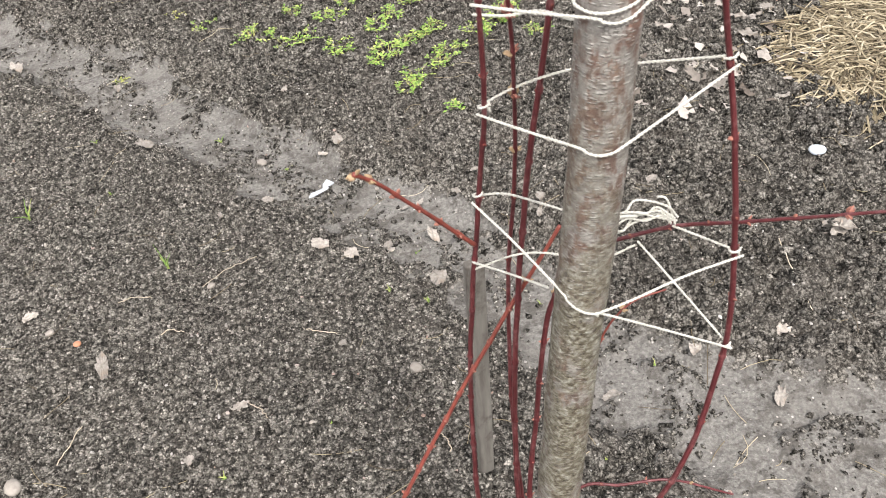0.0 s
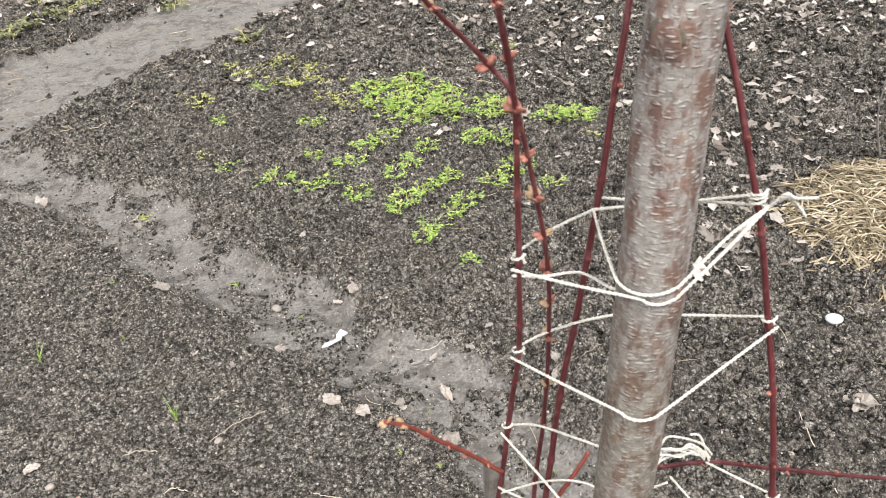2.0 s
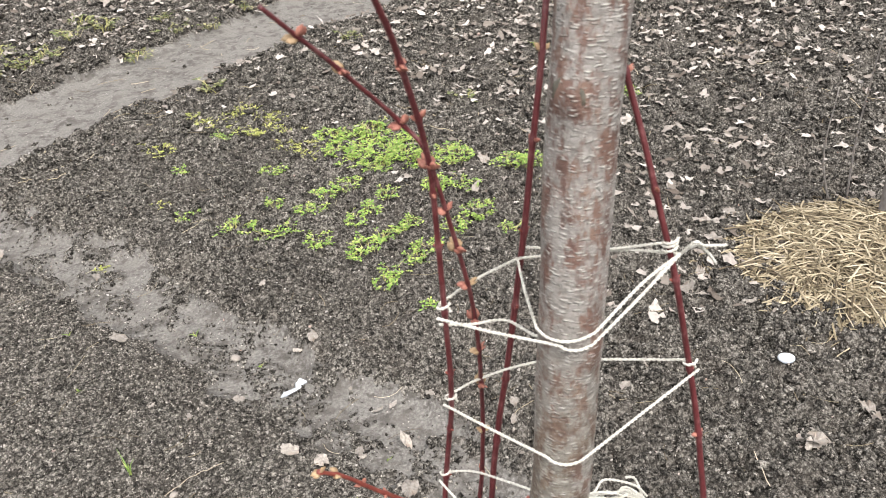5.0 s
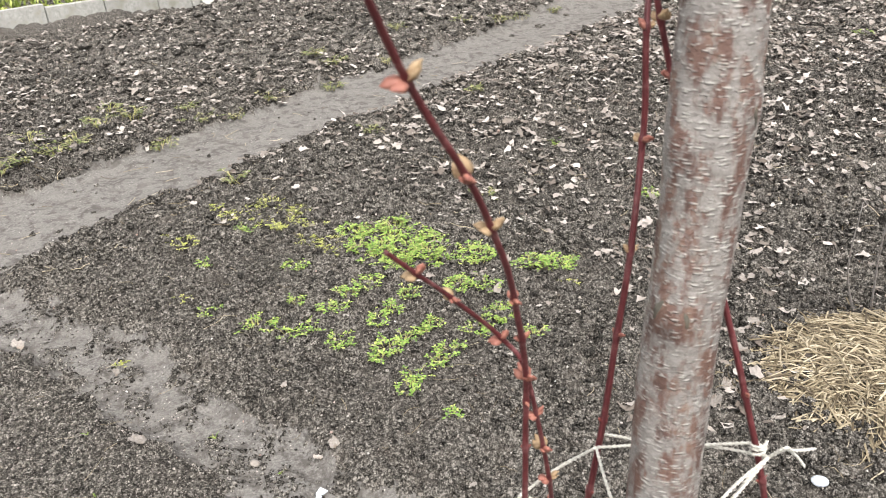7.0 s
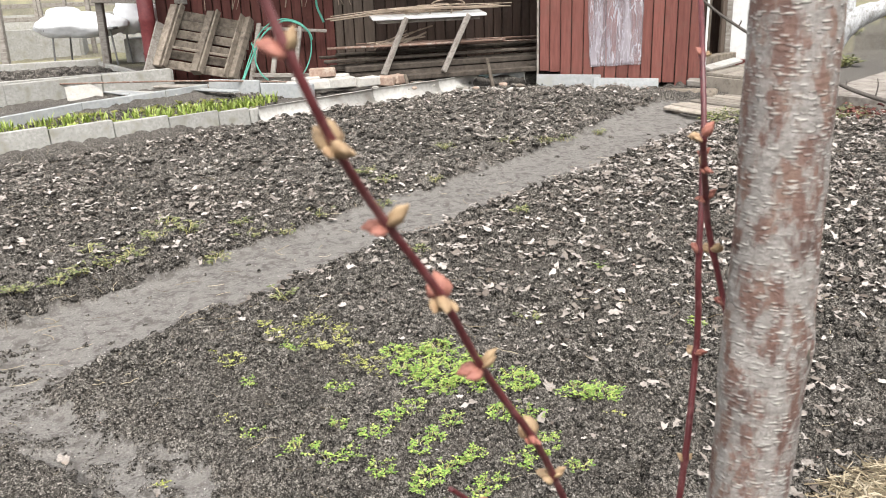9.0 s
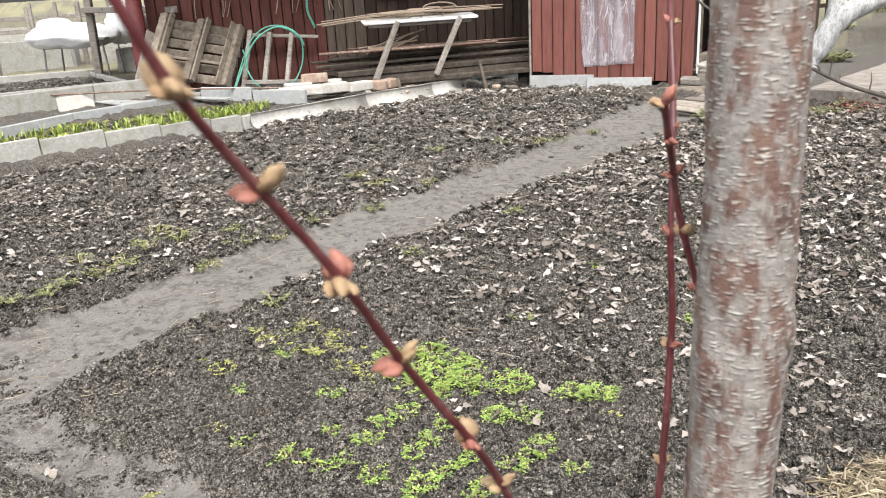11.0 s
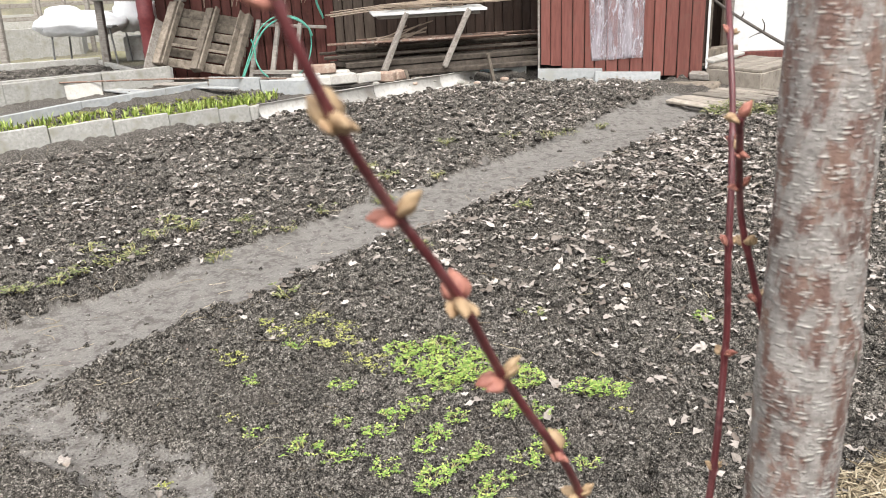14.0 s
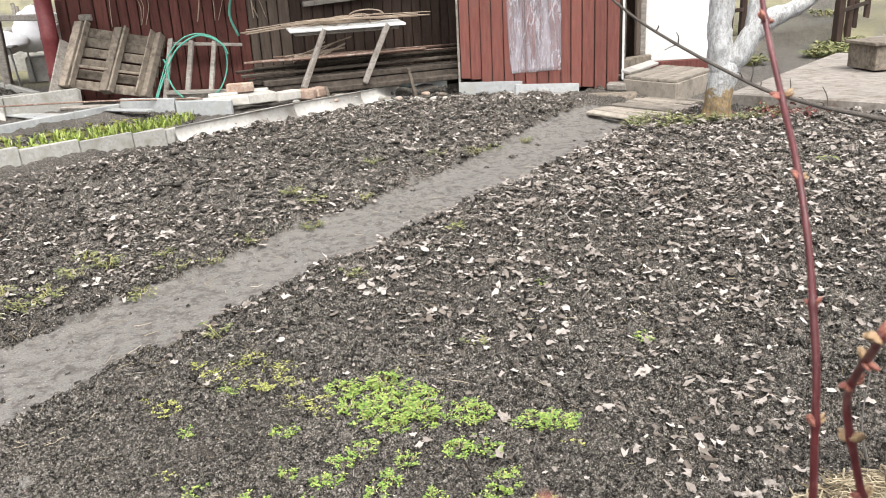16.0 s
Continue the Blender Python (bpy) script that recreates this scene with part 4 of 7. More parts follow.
def build_soil_cover():
    open_bed = lambda x, y: dug(x, y) * (0.55 + 0.45 * ramp(fbm(x, y, 0.25, 4), 0.35, 0.6))
    fine_bed = lambda x, y: ramp(1.75 - y - 0.95 * (x + 0.75), -0.05, 0.2) * (1 - ramp(x, -0.05, 0.15))
    p, rs = strew(100000, -1.4, 0.2, 0.42, 2.0, 18, lambda x, y: fine_bed(x, y) * dug(x, y))
    scatter("soil_crumbs", p, 0.0014 + 0.0031 * rs.power(0.5, len(p)), 0.85, DRY_CRUMB, "fine dark crumbs of raked garden soil", "soil", 19, 0.6, True)
    p, rs = strew(88000, -1.9, 1.8, 0.42, 2.4, 1, lambda x, y: open_bed(x, y) * (1 - 0.85 * fine_bed(x, y)))
    scatter("soil_crumbs", p, 0.0018 + 0.0064 * rs.power(0.5, len(p)) * np.where(p[:, 0] + 0.9 * (p[:, 1] - 1.2) > 0.35, 1.2, 0.9), 0.85, CLOD, "dark crumbs of dug garden soil", "soil", 2, 0.6, True)
    p, rs = strew(70000, -1.6, 1.1, 0.42, 2.4, 11, lambda x, y: (line_dist(x, y, PATH_SMALL) < 1.25) * (0.08 + 0.5 * ramp(fbm(x, y, 0.065, 9, 2), 0.46, 0.56)))
    scatter("soil_crumbs", p, 0.0012 + 0.0040 * rs.power(0.5, len(p)), 0.7, CLOD, "dark crumbs strewn on the trodden path", "soil", 12, 0.6, True)
    p, rs = strew(7000, -1.4, 1.8, 0.9, 2.6, 71, lambda x, y: open_bed(x, y) * (1 - fine_bed(x, y)) * ramp(fbm(x, y, 0.12, 14), 0.35, 0.6))
    scatter("soil_clods", p, 0.0055 + 0.0085 * rs.power(0.5, len(p)), 0.75, CLOD, "lumpy dark clods in the dug bed", "soil", 72)
    p, rs = strew(62000, -2.9, 3.1, 2.3, 4.6, 3, open_bed)
    scatter("soil_crumbs", p, 0.0040 + 0.0130 * rs.power(0.5, len(p)), 0.8, CLOD, "dark crumbs of dug garden soil", "soil", 4, 0.6, True)
    p, rs = strew(31000, -4.6, 4.6, 4.5, 8.4, 5, lambda x, y: dug(x, y) * off_boards(x, y) * ((x < 1.9 + 0.35 * (y - 6.9)) | (y < 6.3)) * (((x - 1.62) * 0.868 + (y - 7.2) * 0.496 < -0.04) | (y < 6.25)))
    scatter("soil_clods", p, 0.010 + 0.026 * rs.power(0.6, len(p)), 0.6, CLOD, "rough clods of dug garden soil", "soil", 6)
    p, rs = strew(7600, -1.9, 1.8, 0.42, 2.6, 7, lambda x, y: np.where(line_dist(x, y, PATH_SMALL) < 1, 0.35, 0.9))
    scatter("grit", p, 0.0009 + 0.0026 * rs.power(0.35, len(p)), 0.8, GRIT, "pale grit and tiny pebbles in the soil", "grit", 8, 0.1)
    p, rs = strew(3800, -3.5, 3.5, 2.4, 7.5, 9, dug)
    scatter("grit", p, 0.0022 + 0.006 * rs.power(0.3, len(p)), 0.8, GRIT, "pale stones and chips in the soil", "grit", 10, 0.1)


build_soil_cover()


def leaf_rows(places, sizes, rs, lift=0.25, k=9, ragged=0.5, lobed=1.0):
    """Vertices and faces of curled, ragged dry leaves."""
    n = len(places)
    a = np.linspace(0, 2 * math.pi, k, endpoint=False)[None] + rs.uniform(-0.14, 0.14, (n, k))
    lobes = lobed * rs.uniform(0.08, 0.34, (n, 1)) * np.cos(rs.randint(3, 7, (n, 1)) * a + rs.uniform(0, 6, (n, 1)))
    r = (0.80 + lobes) * rs.uniform(1 - ragged, 1.12, (n, k))
    x, y = np.cos(a) * r, np.sin(a) * r * rs.uniform(0.38, 0.8, (n, 1))
    bend = rs.uniform(-0.25, 1.0, (n, 1)) * lift * 1.8
    z = bend * y * y * 1.8 + rs.uniform(-0.7, 0.7, (n, 1)) * lift * x * np.abs(x) + rs.uniform(-0.3, 0.3, (n, k)) * lift * 2
    ring = np.stack([x, y, z], -1)
    half = ring * 0.5
    half[..., 2] = ring[..., 2] * 0.22 + rs.uniform(-0.03, 0.03, (n, k))
    mid = np.zeros((n, 1, 3))
    v = np.concatenate([mid, half, ring], 1) * sizes[:, None, None]
    t, tip, roll = rs.uniform(0, 2 * math.pi, n), rs.normal(0, 0.22, n), rs.normal(0, 0.22, n)
    v[..., 2] += v[..., 0] * np.tan(tip)[:, None] * 0.8 + v[..., 1] * np.tan(roll)[:, None] * 0.8
    c, s = np.cos(t)[:, None], np.sin(t)[:, None]
    v = np.stack([v[..., 0] * c - v[..., 1] * s, v[..., 0] * s + v[..., 1] * c, v[..., 2]], -1)
    v = v - np.minimum(v[..., 2].min(1), 0)[:, None, None] * np.array([0, 0, 0.55])
    v += places[:, None, :] + np.array([0, 0, 0.003])
    f = []
    for i in range(k):
        j = (i + 1) % k
        f += [(0, 1 + i, 1 + j), (1 + i, 1 + k + i, 1 + k + j), (1 + i, 1 + k + j, 1 + j)]
    m = 1 + 2 * k
    return v.reshape(-1, 3), (np.array(f)[None] + m * np.arange(n)[:, None, None]).reshape(-1, 3)


def clustered(p, rs, spread, most=5):
    """Each place becomes a few places close together."""
    p = np.repeat(p, rs.randint(1, most, len(p)), 0)
    p[:, :2] += rs.normal(0, spread, (len(p), 2))
    p[:, 2] = surface(p[:, 0], p[:, 1])[0] + rs.uniform(0, 0.006, len(p))
    return p


def build_leaf_litter():
    def right_bed(x, y):
        main = line_dist(x, y, PATH_MAIN)
        below = y - 3.16 - 1.2 * (x + 0.78) < 0
        clump = ramp(fbm(x, y, 0.30, 2), 0.36, 0.56)
        greens = np.exp(-((x + 0.35) / 0.6) ** 2 - ((y - 2.1) / 0.6) ** 2)
        return (main > 0.95) * below * (0.34 + 0.66 * clump * ramp(fbm(x, y, 0.07, 12), 0.40, 0.6)) * ramp(y + 0.8 * x, 1.7, 3.6) * (0.55 + 0.45 * ramp(y + 0.7 * x, 3.2, 5.6)) * (1 - 0.85 * greens) * np.where(y > 6.3, x < 2.6, True)

    def far_bed(x, y):
        above = y - 3.16 - 1.2 * (x + 0.78) > 0
        return above * (line_dist(x, y, PATH_MAIN) > 1.0) * (0.25 + 0.75 * ramp(fbm(x, y, 0.3, 3), 0.42, 0.62)) * (y < 8.1)

    def edge(x, y):
        d = line_dist(x, y, PATH_MAIN)
        return (d > 0.98) * (d < 1.32) * np.where(y - 3.2 > 1.27 * (x + 1.09), 1.0, 0.35) * ramp(y, 3.3, 4.4) * ramp(fbm(x, y, 0.25, 31), 0.35, 0.6)

    p, rs = strew(36000, -1.0, 4.4, 1.4, 7.2, 21, right_bed)
    p = clustered(p, rs, 0.03, 4)
    p[:, 2] += 0.006 + 0.010 * ramp(p[:, 1], 2.0, 5.0)
    v, f = leaf_rows(p, (0.008 + 0.027 * rs.power(0.7, len(p))) * (0.8 + 0.35 * ramp(p[:, 1], 2.0, 4.5)), rs, 0.3, 10, 0.5, 0.6)
    heap("fallen_leaves", v, f, DRY_LEAF, "pale dry fallen leaves lying on the bed", "leaves")
    p, rs = strew(26000, -4.4, 1.7, 3.2, 8.4, 22, far_bed)
    p = clustered(p, rs, 0.025, 3)
    p[:, 2] += 0.012
    v, f = leaf_rows(p, 0.007 + 0.026 * rs.power(0.75, len(p)), rs, 0.35, 7, 0.55, 0.6)
    heap("fallen_leaves", v, f, DRY_LEAF, "bits of dry leaves mixed into dug soil", "leaves")
    p, rs = strew(70000, -2.5, 2.0, 3.2, 7.2, 23, edge)
    p[:, 2] += 0.008
    v, f = leaf_rows(p, rs.uniform(0.007, 0.024, len(p)), rs, 0.25, 7, 0.6)
    heap("fallen_leaves", v, f, DRY_LEAF, "dry leaves gathered along the trodden path", "leaves")
    drift = lambda x, y: np.exp(-((x - 0.58 - 0.35 * (y - 1.5)) / 0.16) ** 2) * ramp(y, 1.25, 1.5) * (1 - ramp(y, 2.2, 2.7))
    p, rs = strew(900, 0.1, 1.3, 1.2, 2.7, 24, drift)
    v, f = leaf_rows(p, rs.uniform(0.014, 0.036, len(p)), rs)
    heap("fallen_leaves", v, f, DRY_LEAF, "drift of pale leaves beside the straw", "leaves")


build_leaf_litter()

# single leaves near the camera: x, y, half length
LEAVES_FRONT = [(-0.607, 0.838, 0.038), (-0.767, 0.959, 0.02), (-0.675, 1.44, 0.026), (-0.394, 1.26, 0.019), (-0.212, 1.06, 0.025), (-0.27, 1.08, 0.023), (-0.058, 1, 0.028), (-0.259, 1.41, 0.02), (-0.294, 1.4, 0.016), (-0.066, 1.12, 0.021), (0.133, 1.11, 0.017), (0.198, 0.728, 0.023), (0.443, 0.705, 0.024), (0.339, 0.8, 0.02), (0.474, 0.811, 0.023), (0.629, 1, 0.035), (-0.366, 0.738, 0.018), (-0.389, 1.6, 0.014), (-0.145, 1.08, 0.012), (-0.554, 1.23, 0.011), (-1.14, 1.9, 0.031), (-0.836, 1.76, 0.017), (-0.803, 2, 0.013), (-0.472, 1.19, 0.014), (-0.119, 1.21, 0.015), (-0.423, 0.643, 0.012), (-0.215, 0.846, 0.011)]
LEAVES_MID = [(0.401, 1.24, 0.021), (0.652, 1.72, 0.035), (0.672, 1.65, 0.032), (0.612, 1.55, 0.03), (0.551, 1.46, 0.029), (0.6, 1.45, 0.026), (0.751, 1.76, 0.024), (0.762, 1.53, 0.014), (0.671, 1.4, 0.018), (0.778, 1.09, 0.031), (0.628, 0.995, 0.037), (0.349, 1.17, 0.018), (0.023, 1.26, 0.016), (-0.067, 1.13, 0.019), (-0.149, 1.09, 0.015), (-0.012, 1.23, 0.016), (-0.432, 2.54, 0.031), (0.176, 2.19, 0.037), (0.226, 2.35, 0.018), (0.297, 2.21, 0.031), (0.946, 2.08, 0.035), (0.954, 2.19, 0.029), (0.766, 1.89, 0.022), (-0.089, 1.22, 0.013), (0.14, 1.16, 0.017)]
PALE_LEAF = plain("pale_leaf", (0.19, 0.167, 0.145), (0.38, 0.345, 0.31), 170, 0.8, 0.5, 0.002, (1, 1, 1), 0.25, (0.24, 0.19, 0.15), 0.22)


def build_single_leaves():
    rs = np.random.RandomState(31)
    for k, (x, y, size) in enumerate(LEAVES_FRONT + LEAVES_MID):
        z = surface(np.array([x]), np.array([y]))[0][0]
        v, f = leaf_rows(np.array([[0, 0, 0.0]]), np.array([min(size, 0.034)]), rs, 0.3, 22, 0.2, 0.2)
        ob = solid("fallen_leaf", ([tuple(q) for q in v], [tuple(int(i) for i in q) for q in f]), PALE_LEAF, "curled pale grey dry leaf lying on soil", "leaf", "single fallen leaves")
        ob.location = (x, y, z + 0.002)


build_single_leaves()

# clumps of seedlings: x, y, radius
CLUMPS = [(-0.452, 2.218, 0.038), (-0.724, 2.245, 0.022), (-0.494, 1.88, 0.039), (-0.411, 1.837, 0.02), (-0.359, 1.882, 0.028), (-0.299, 1.969, 0.026), (-0.327, 1.94, 0.022), (-0.273, 2.01, 0.024), (-0.281, 1.794, 0.040), (-0.411, 1.995, 0.018), (-0.642, 1.95, 0.02), (-0.188, 1.872, 0.024), (-0.157, 1.935, 0.027), (-0.218, 2.091, 0.033), (-0.152, 1.745, 0.034), (-0.175, 1.705, 0.018), (-0.122, 1.786, 0.02), (-0.045, 1.862, 0.024), (-0.07, 1.835, 0.018), (0.001, 1.732, 0.025), (-0.031, 1.686, 0.022), (-0.082, 1.621, 0.023), (-0.11, 1.565, 0.022), (0.028, 2.025, 0.042), (0.1, 2.051, 0.044), (0.132, 1.88, 0.044), (0.068, 1.803, 0.03), (0.208, 1.783, 0.018), (-0.105, 2.022, 0.028), (0.145, 1.937, 0.03), (-0.009, 1.47, 0.011), (-0.652, 2.472, 0.026), (0.719, 2.63, 0.028), (0.5, 3.25, 0.034), (2.51, 4.77, 0.06)]
PATCH = [(0.086, 2.208, 0.053), (0.246, 2.138, 0.04), (0.314, 2.104, 0.052), (-0.293, 2.442, 0.05), (-0.233, 2.477, 0.05), (-0.16, 2.461, 0.05), (-0.087, 2.4, 0.046), (-0.034, 2.354, 0.036), (-0.257, 2.32, 0.045), (-0.189, 2.332, 0.055), (-0.119, 2.287, 0.055), (-0.052, 2.262, 0.045), (-0.218, 2.242, 0.034), (-0.134, 2.206, 0.036), (-0.027, 2.223, 0.028)]
PATCH_THIN = [(-0.817, 2.366, 0.05), (-0.739, 2.044, 0.022), (0.334, 2.028, 0.028), (-0.838, 1.791, 0.013), (-0.615, 2.691, 0.055), (-0.666, 2.647, 0.047), (-0.544, 2.61, 0.05), (-0.49, 2.637, 0.035), (-0.721, 2.583, 0.05), (-0.824, 2.618, 0.035), (-0.61, 2.547, 0.045), (-0.498, 2.491, 0.048), (-0.438, 2.378, 0.039), (-0.537, 2.443, 0.029), (-0.412, 2.548, 0.03), (-0.889, 2.468, 0.026), (-0.364, 2.35, 0.035), (-0.782, 2.685, 0.028), (-0.355, 2.30, 0.03), (-0.58, 2.70, 0.04)]
EDGE_WEEDS = [(-1.48, 3.56, 0.045), (-1.38, 3.67, 0.05), (-1.2, 3.48, 0.05), (-1.12, 3.74, 0.05), (-1.18, 3.9, 0.044), (-0.96, 3.87, 0.045), (-0.84, 4.08, 0.048), (-0.67, 4.76, 0.06), (-0.54, 4.34, 0.05), (-1.83, 2.98, 0.04), (-1.93, 2.89, 0.04), (-1.71, 3.04, 0.035), (-1.55, 3.42, 0.05), (-1.97, 2.79, 0.035), (-0.77, 2.93, 0.03), (-0.29, 3.43, 0.03), (0.2, 3.97, 0.035), (-1.69, 3.24, 0.045), (-1.59, 3.3, 0.04), (0.15, 2.68, 0.02), (0.63, 5.84, 0.06), (0.47, 5.68, 0.055), (0.205, 5.52, 0.04), (-0.219, 5.42, 0.037), (-0.552, 4.57, 0.051), (0.91, 6.11, 0.05), (-0.27, 4.71, 0.035), (-1.53, 3.81, 0.034), (-1.72, 3.39, 0.031)]


def sprig_rows(n, radius, rs, leaf, tall):
    """Small oval leaves in rosettes on short bent stems: the stems are quads, the leaves triangles."""
    verts, faces = [], []
    for _ in range(n):
        a, d = rs.uniform(0, 6.283), radius * math.sqrt(rs.uniform(0, 1)) * 0.95
        foot = np.array([math.cos(a) * d, math.sin(a) * d, 0.0])
        h = tall * rs.uniform(0.35, 1.0) * (1 - 0.4 * d / max(radius, 1e-6))
        top = foot + np.array([math.cos(a) * h * 0.7 + rs.normal(0, 0.5) * h, math.sin(a) * h * 0.7 + rs.normal(0, 0.5) * h, h])
        side = np.array([-math.sin(a), math.cos(a), 0]) * leaf * 0.085
        bow = (foot + top) / 2 + np.array([rs.normal(0, 0.2) * h, rs.normal(0, 0.2) * h, 0.25 * h])
        b = len(verts)
        verts += [foot - side, foot + side, bow + side, bow - side, top + side * 0.7, top - side * 0.7]
        faces += [(b, b + 1, b + 2, b + 3), (b + 3, b + 2, b + 4, b + 5)]
        turn, count = rs.uniform(0, 6.283), rs.randint(3, 6)
        for q in range(count):
            t, tilt, size = turn + 6.283 * q / count + rs.normal(0, 0.25), rs.uniform(0.0, 0.7), leaf * rs.uniform(0.6, 1.2)
            u = np.array([math.cos(t) * math.cos(tilt), math.sin(t) * math.cos(tilt), math.sin(tilt)])
            w = np.array([-math.sin(t), math.cos(t), rs.uniform(-0.3, 0.3)])
            o = top - np.array([0, 0, rs.uniform(0, 0.25) * h])
            b = len(verts)
            verts += [o + u * size * 0.1, o + u * size * 0.55 + w * size * 0.27, o + u * size - np.array([0, 0, size * 0.15]), o + u * size * 0.55 - w * size * 0.27, o + u * size * 0.5 + np.array([0, 0, -size * 0.08])]
            faces += [(b, b + 1, b + 4), (b + 1, b + 2, b + 4), (b + 2, b + 3, b + 4), (b + 3, b, b + 4)]
    return verts, faces


def with_stems(ob, material):
    """Gives the quads of a plant, its stems, a material of their own."""
    ob.data.materials.append(material)
    for f in ob.data.polygons:
        f.material_index = int(len(f.vertices) == 4)
    return ob


def build_weeds():
    rs = np.random.RandomState(41)
    for rows, name, label, group, per, leaf, tall, mat in (
            (CLUMPS, "seedling_clump", "small clump of yellow green seedlings on dark soil", "seedling clumps", 22, 0.0115, 0.022, SPROUT),
            (PATCH, "seedling_clump", "dense bright green clump of seedlings", "seedling clumps", 34, 0.0125, 0.028, SPROUT),
            (PATCH_THIN, "seedling_clump", "thin clump of yellowish seedlings with bare stems", "seedling clumps", 20, 0.0095, 0.017, SPROUT_PALE),
            (EDGE_WEEDS, "weed_tuft", "tuft of yellow green weeds beside the path", "weeds beside the path", 9, 0.022, 0.05, GRASS_LEAF)):
        for x, y, r in rows:
            n = int(per * (r / 0.03) ** 1.4) + 4
            v, f = sprig_rows(n, r * rs.uniform(0.9, 1.1), rs, leaf, tall * rs.uniform(0.8, 1.3))
            ob = solid(name, (v, f), mat, label, "seedlings" if name == "seedling_clump" else "weeds", group)
            with_stems(ob, STEM)
            ob.location = (x, y, surface(np.array([x]), np.array([y]))[0][0] - 0.002)


build_weeds()

# blades of grass: x, y, height
GRASS = [(-0.548, 1.06, 0.033), (-0.862, 1.23, 0.03), (-0.716, 1.29, 0.012), (-0.368, 0.613, 0.01), (-0.075, 0.931, 0.013), (-0.143, 0.965, 0.016), (0.272, 0.775, 0.011), (-0.224, 0.693, 0.007), (-0.368, 1.36, 0.012), (-0.527, 1.48, 0.013), (-0.799, 1.48, 0.012), (-0.098, 1.08, 0.009), (0.163, 0.601, 0.007), (0.112, 0.93, 0.013)]


def build_grass():
    rnd = random.Random(6)
    for x, y, h in GRASS:
        pieces = []
        for k in range(rnd.randint(3, 7)):
            a, lean = rnd.uniform(0, 6.28), rnd.uniform(0.1, 0.9)
            ln = h * rnd.uniform(0.7, 1.6)
            pts = [(math.cos(a) * lean * ln * s * s + rnd.uniform(-1, 1) * 0.002, math.sin(a) * lean * ln * s * s, ln * s * (1 - 0.35 * lean * s)) for s in (0, 0.35, 0.7, 1)]
            pieces.append(tube(pts, [0.0009, 0.0011, 0.0008, 0.0002], 4, squash=0.4))
        ob = solid("grass_tuft", join(pieces), SPROUT, "few thin green grass blades in the soil", "grass", "grass tufts")
        ob.location = (x, y, surface(np.array([x]), np.array([y]))[0][0] - 0.002)


build_grass()

# pebbles: x, y, radius
PEBBLES = [(-0.098, 0.792, 0.013), (-0.681, 0.627, 0.017), (-0.665, 0.891, 0.009), (-0.722, 0.922, 0.009), (-0.461, 1.01, 0.009), (-0.428, 1.4, 0.014), (-0.323, 0.813, 0.005), (-0.465, 0.672, 0.005), (-0.253, 0.698, 0.005), (-0.266, 0.644, 0.004), (-0.176, 1.28, 0.006)]
TWIGS = [(-0.62, 0.983, 0.001), (-0.561, 0.99, 0.001), (-0.474, 1.01, 0.001), (-0.384, 1.07, 0.001), (-0.629, 0.662, 0.001), (-0.611, 0.729, 0.001), (-0.354, 0.743, 0.001), (-0.321, 0.714, 0.001), (-0.288, 0.886, 0.001), (-0.226, 0.871, 0.001), (0.531, 1.03, 0.001), (0.529, 0.829, 0.001), (-0.064, 0.662, 0.001), (-0.049, 0.628, 0.001), (-0.526, 0.902, 0.001), (-0.488, 0.904, 0.001)]
PEBBLE = plain("pebble", (0.20, 0.175, 0.15), (0.34, 0.305, 0.27), 80, 0.7, 0.2, 0.001, vary=0.2)
RED_PEBBLE = plain("red_pebble", (0.36, 0.16, 0.09), (0.48, 0.24, 0.15), 80, 0.7, 0.2, 0.001)
SHELL_WHITE = plain("white_plastic", (0.36, 0.385, 0.41), (0.52, 0.545, 0.575), 60, 0.4, 0.1, 0.001, stain=(0.35, 0.37, 0.45))
TWIG = plain("dry_twig", (0.34, 0.28, 0.21), (0.55, 0.48, 0.38), 200, 0.8, 0.3, 0.001, vary=0.2)


def pebble_shape(r, rnd):
    bm = bmesh.new()
    bmesh.ops.create_icosphere(bm, subdivisions=2, radius=r)
    seed = rnd.uniform(0, 99)
    for v in bm.verts:
        v.co *= 1 + 0.22 * noise.noise(v.co / r * 0.9 + Vector((seed, 0, 0)))
        v.co.z *= 0.6
        v.co.x *= 1.2
    bm.verts.index_update()
    shape = [v.co.copy() for v in bm.verts], [tuple(v.index for v in f.verts) for f in bm.faces]
    bm.free()
    return shape


def ground_at(x, y):
    return float(surface(np.array([x]), np.array([y]))[0][0])


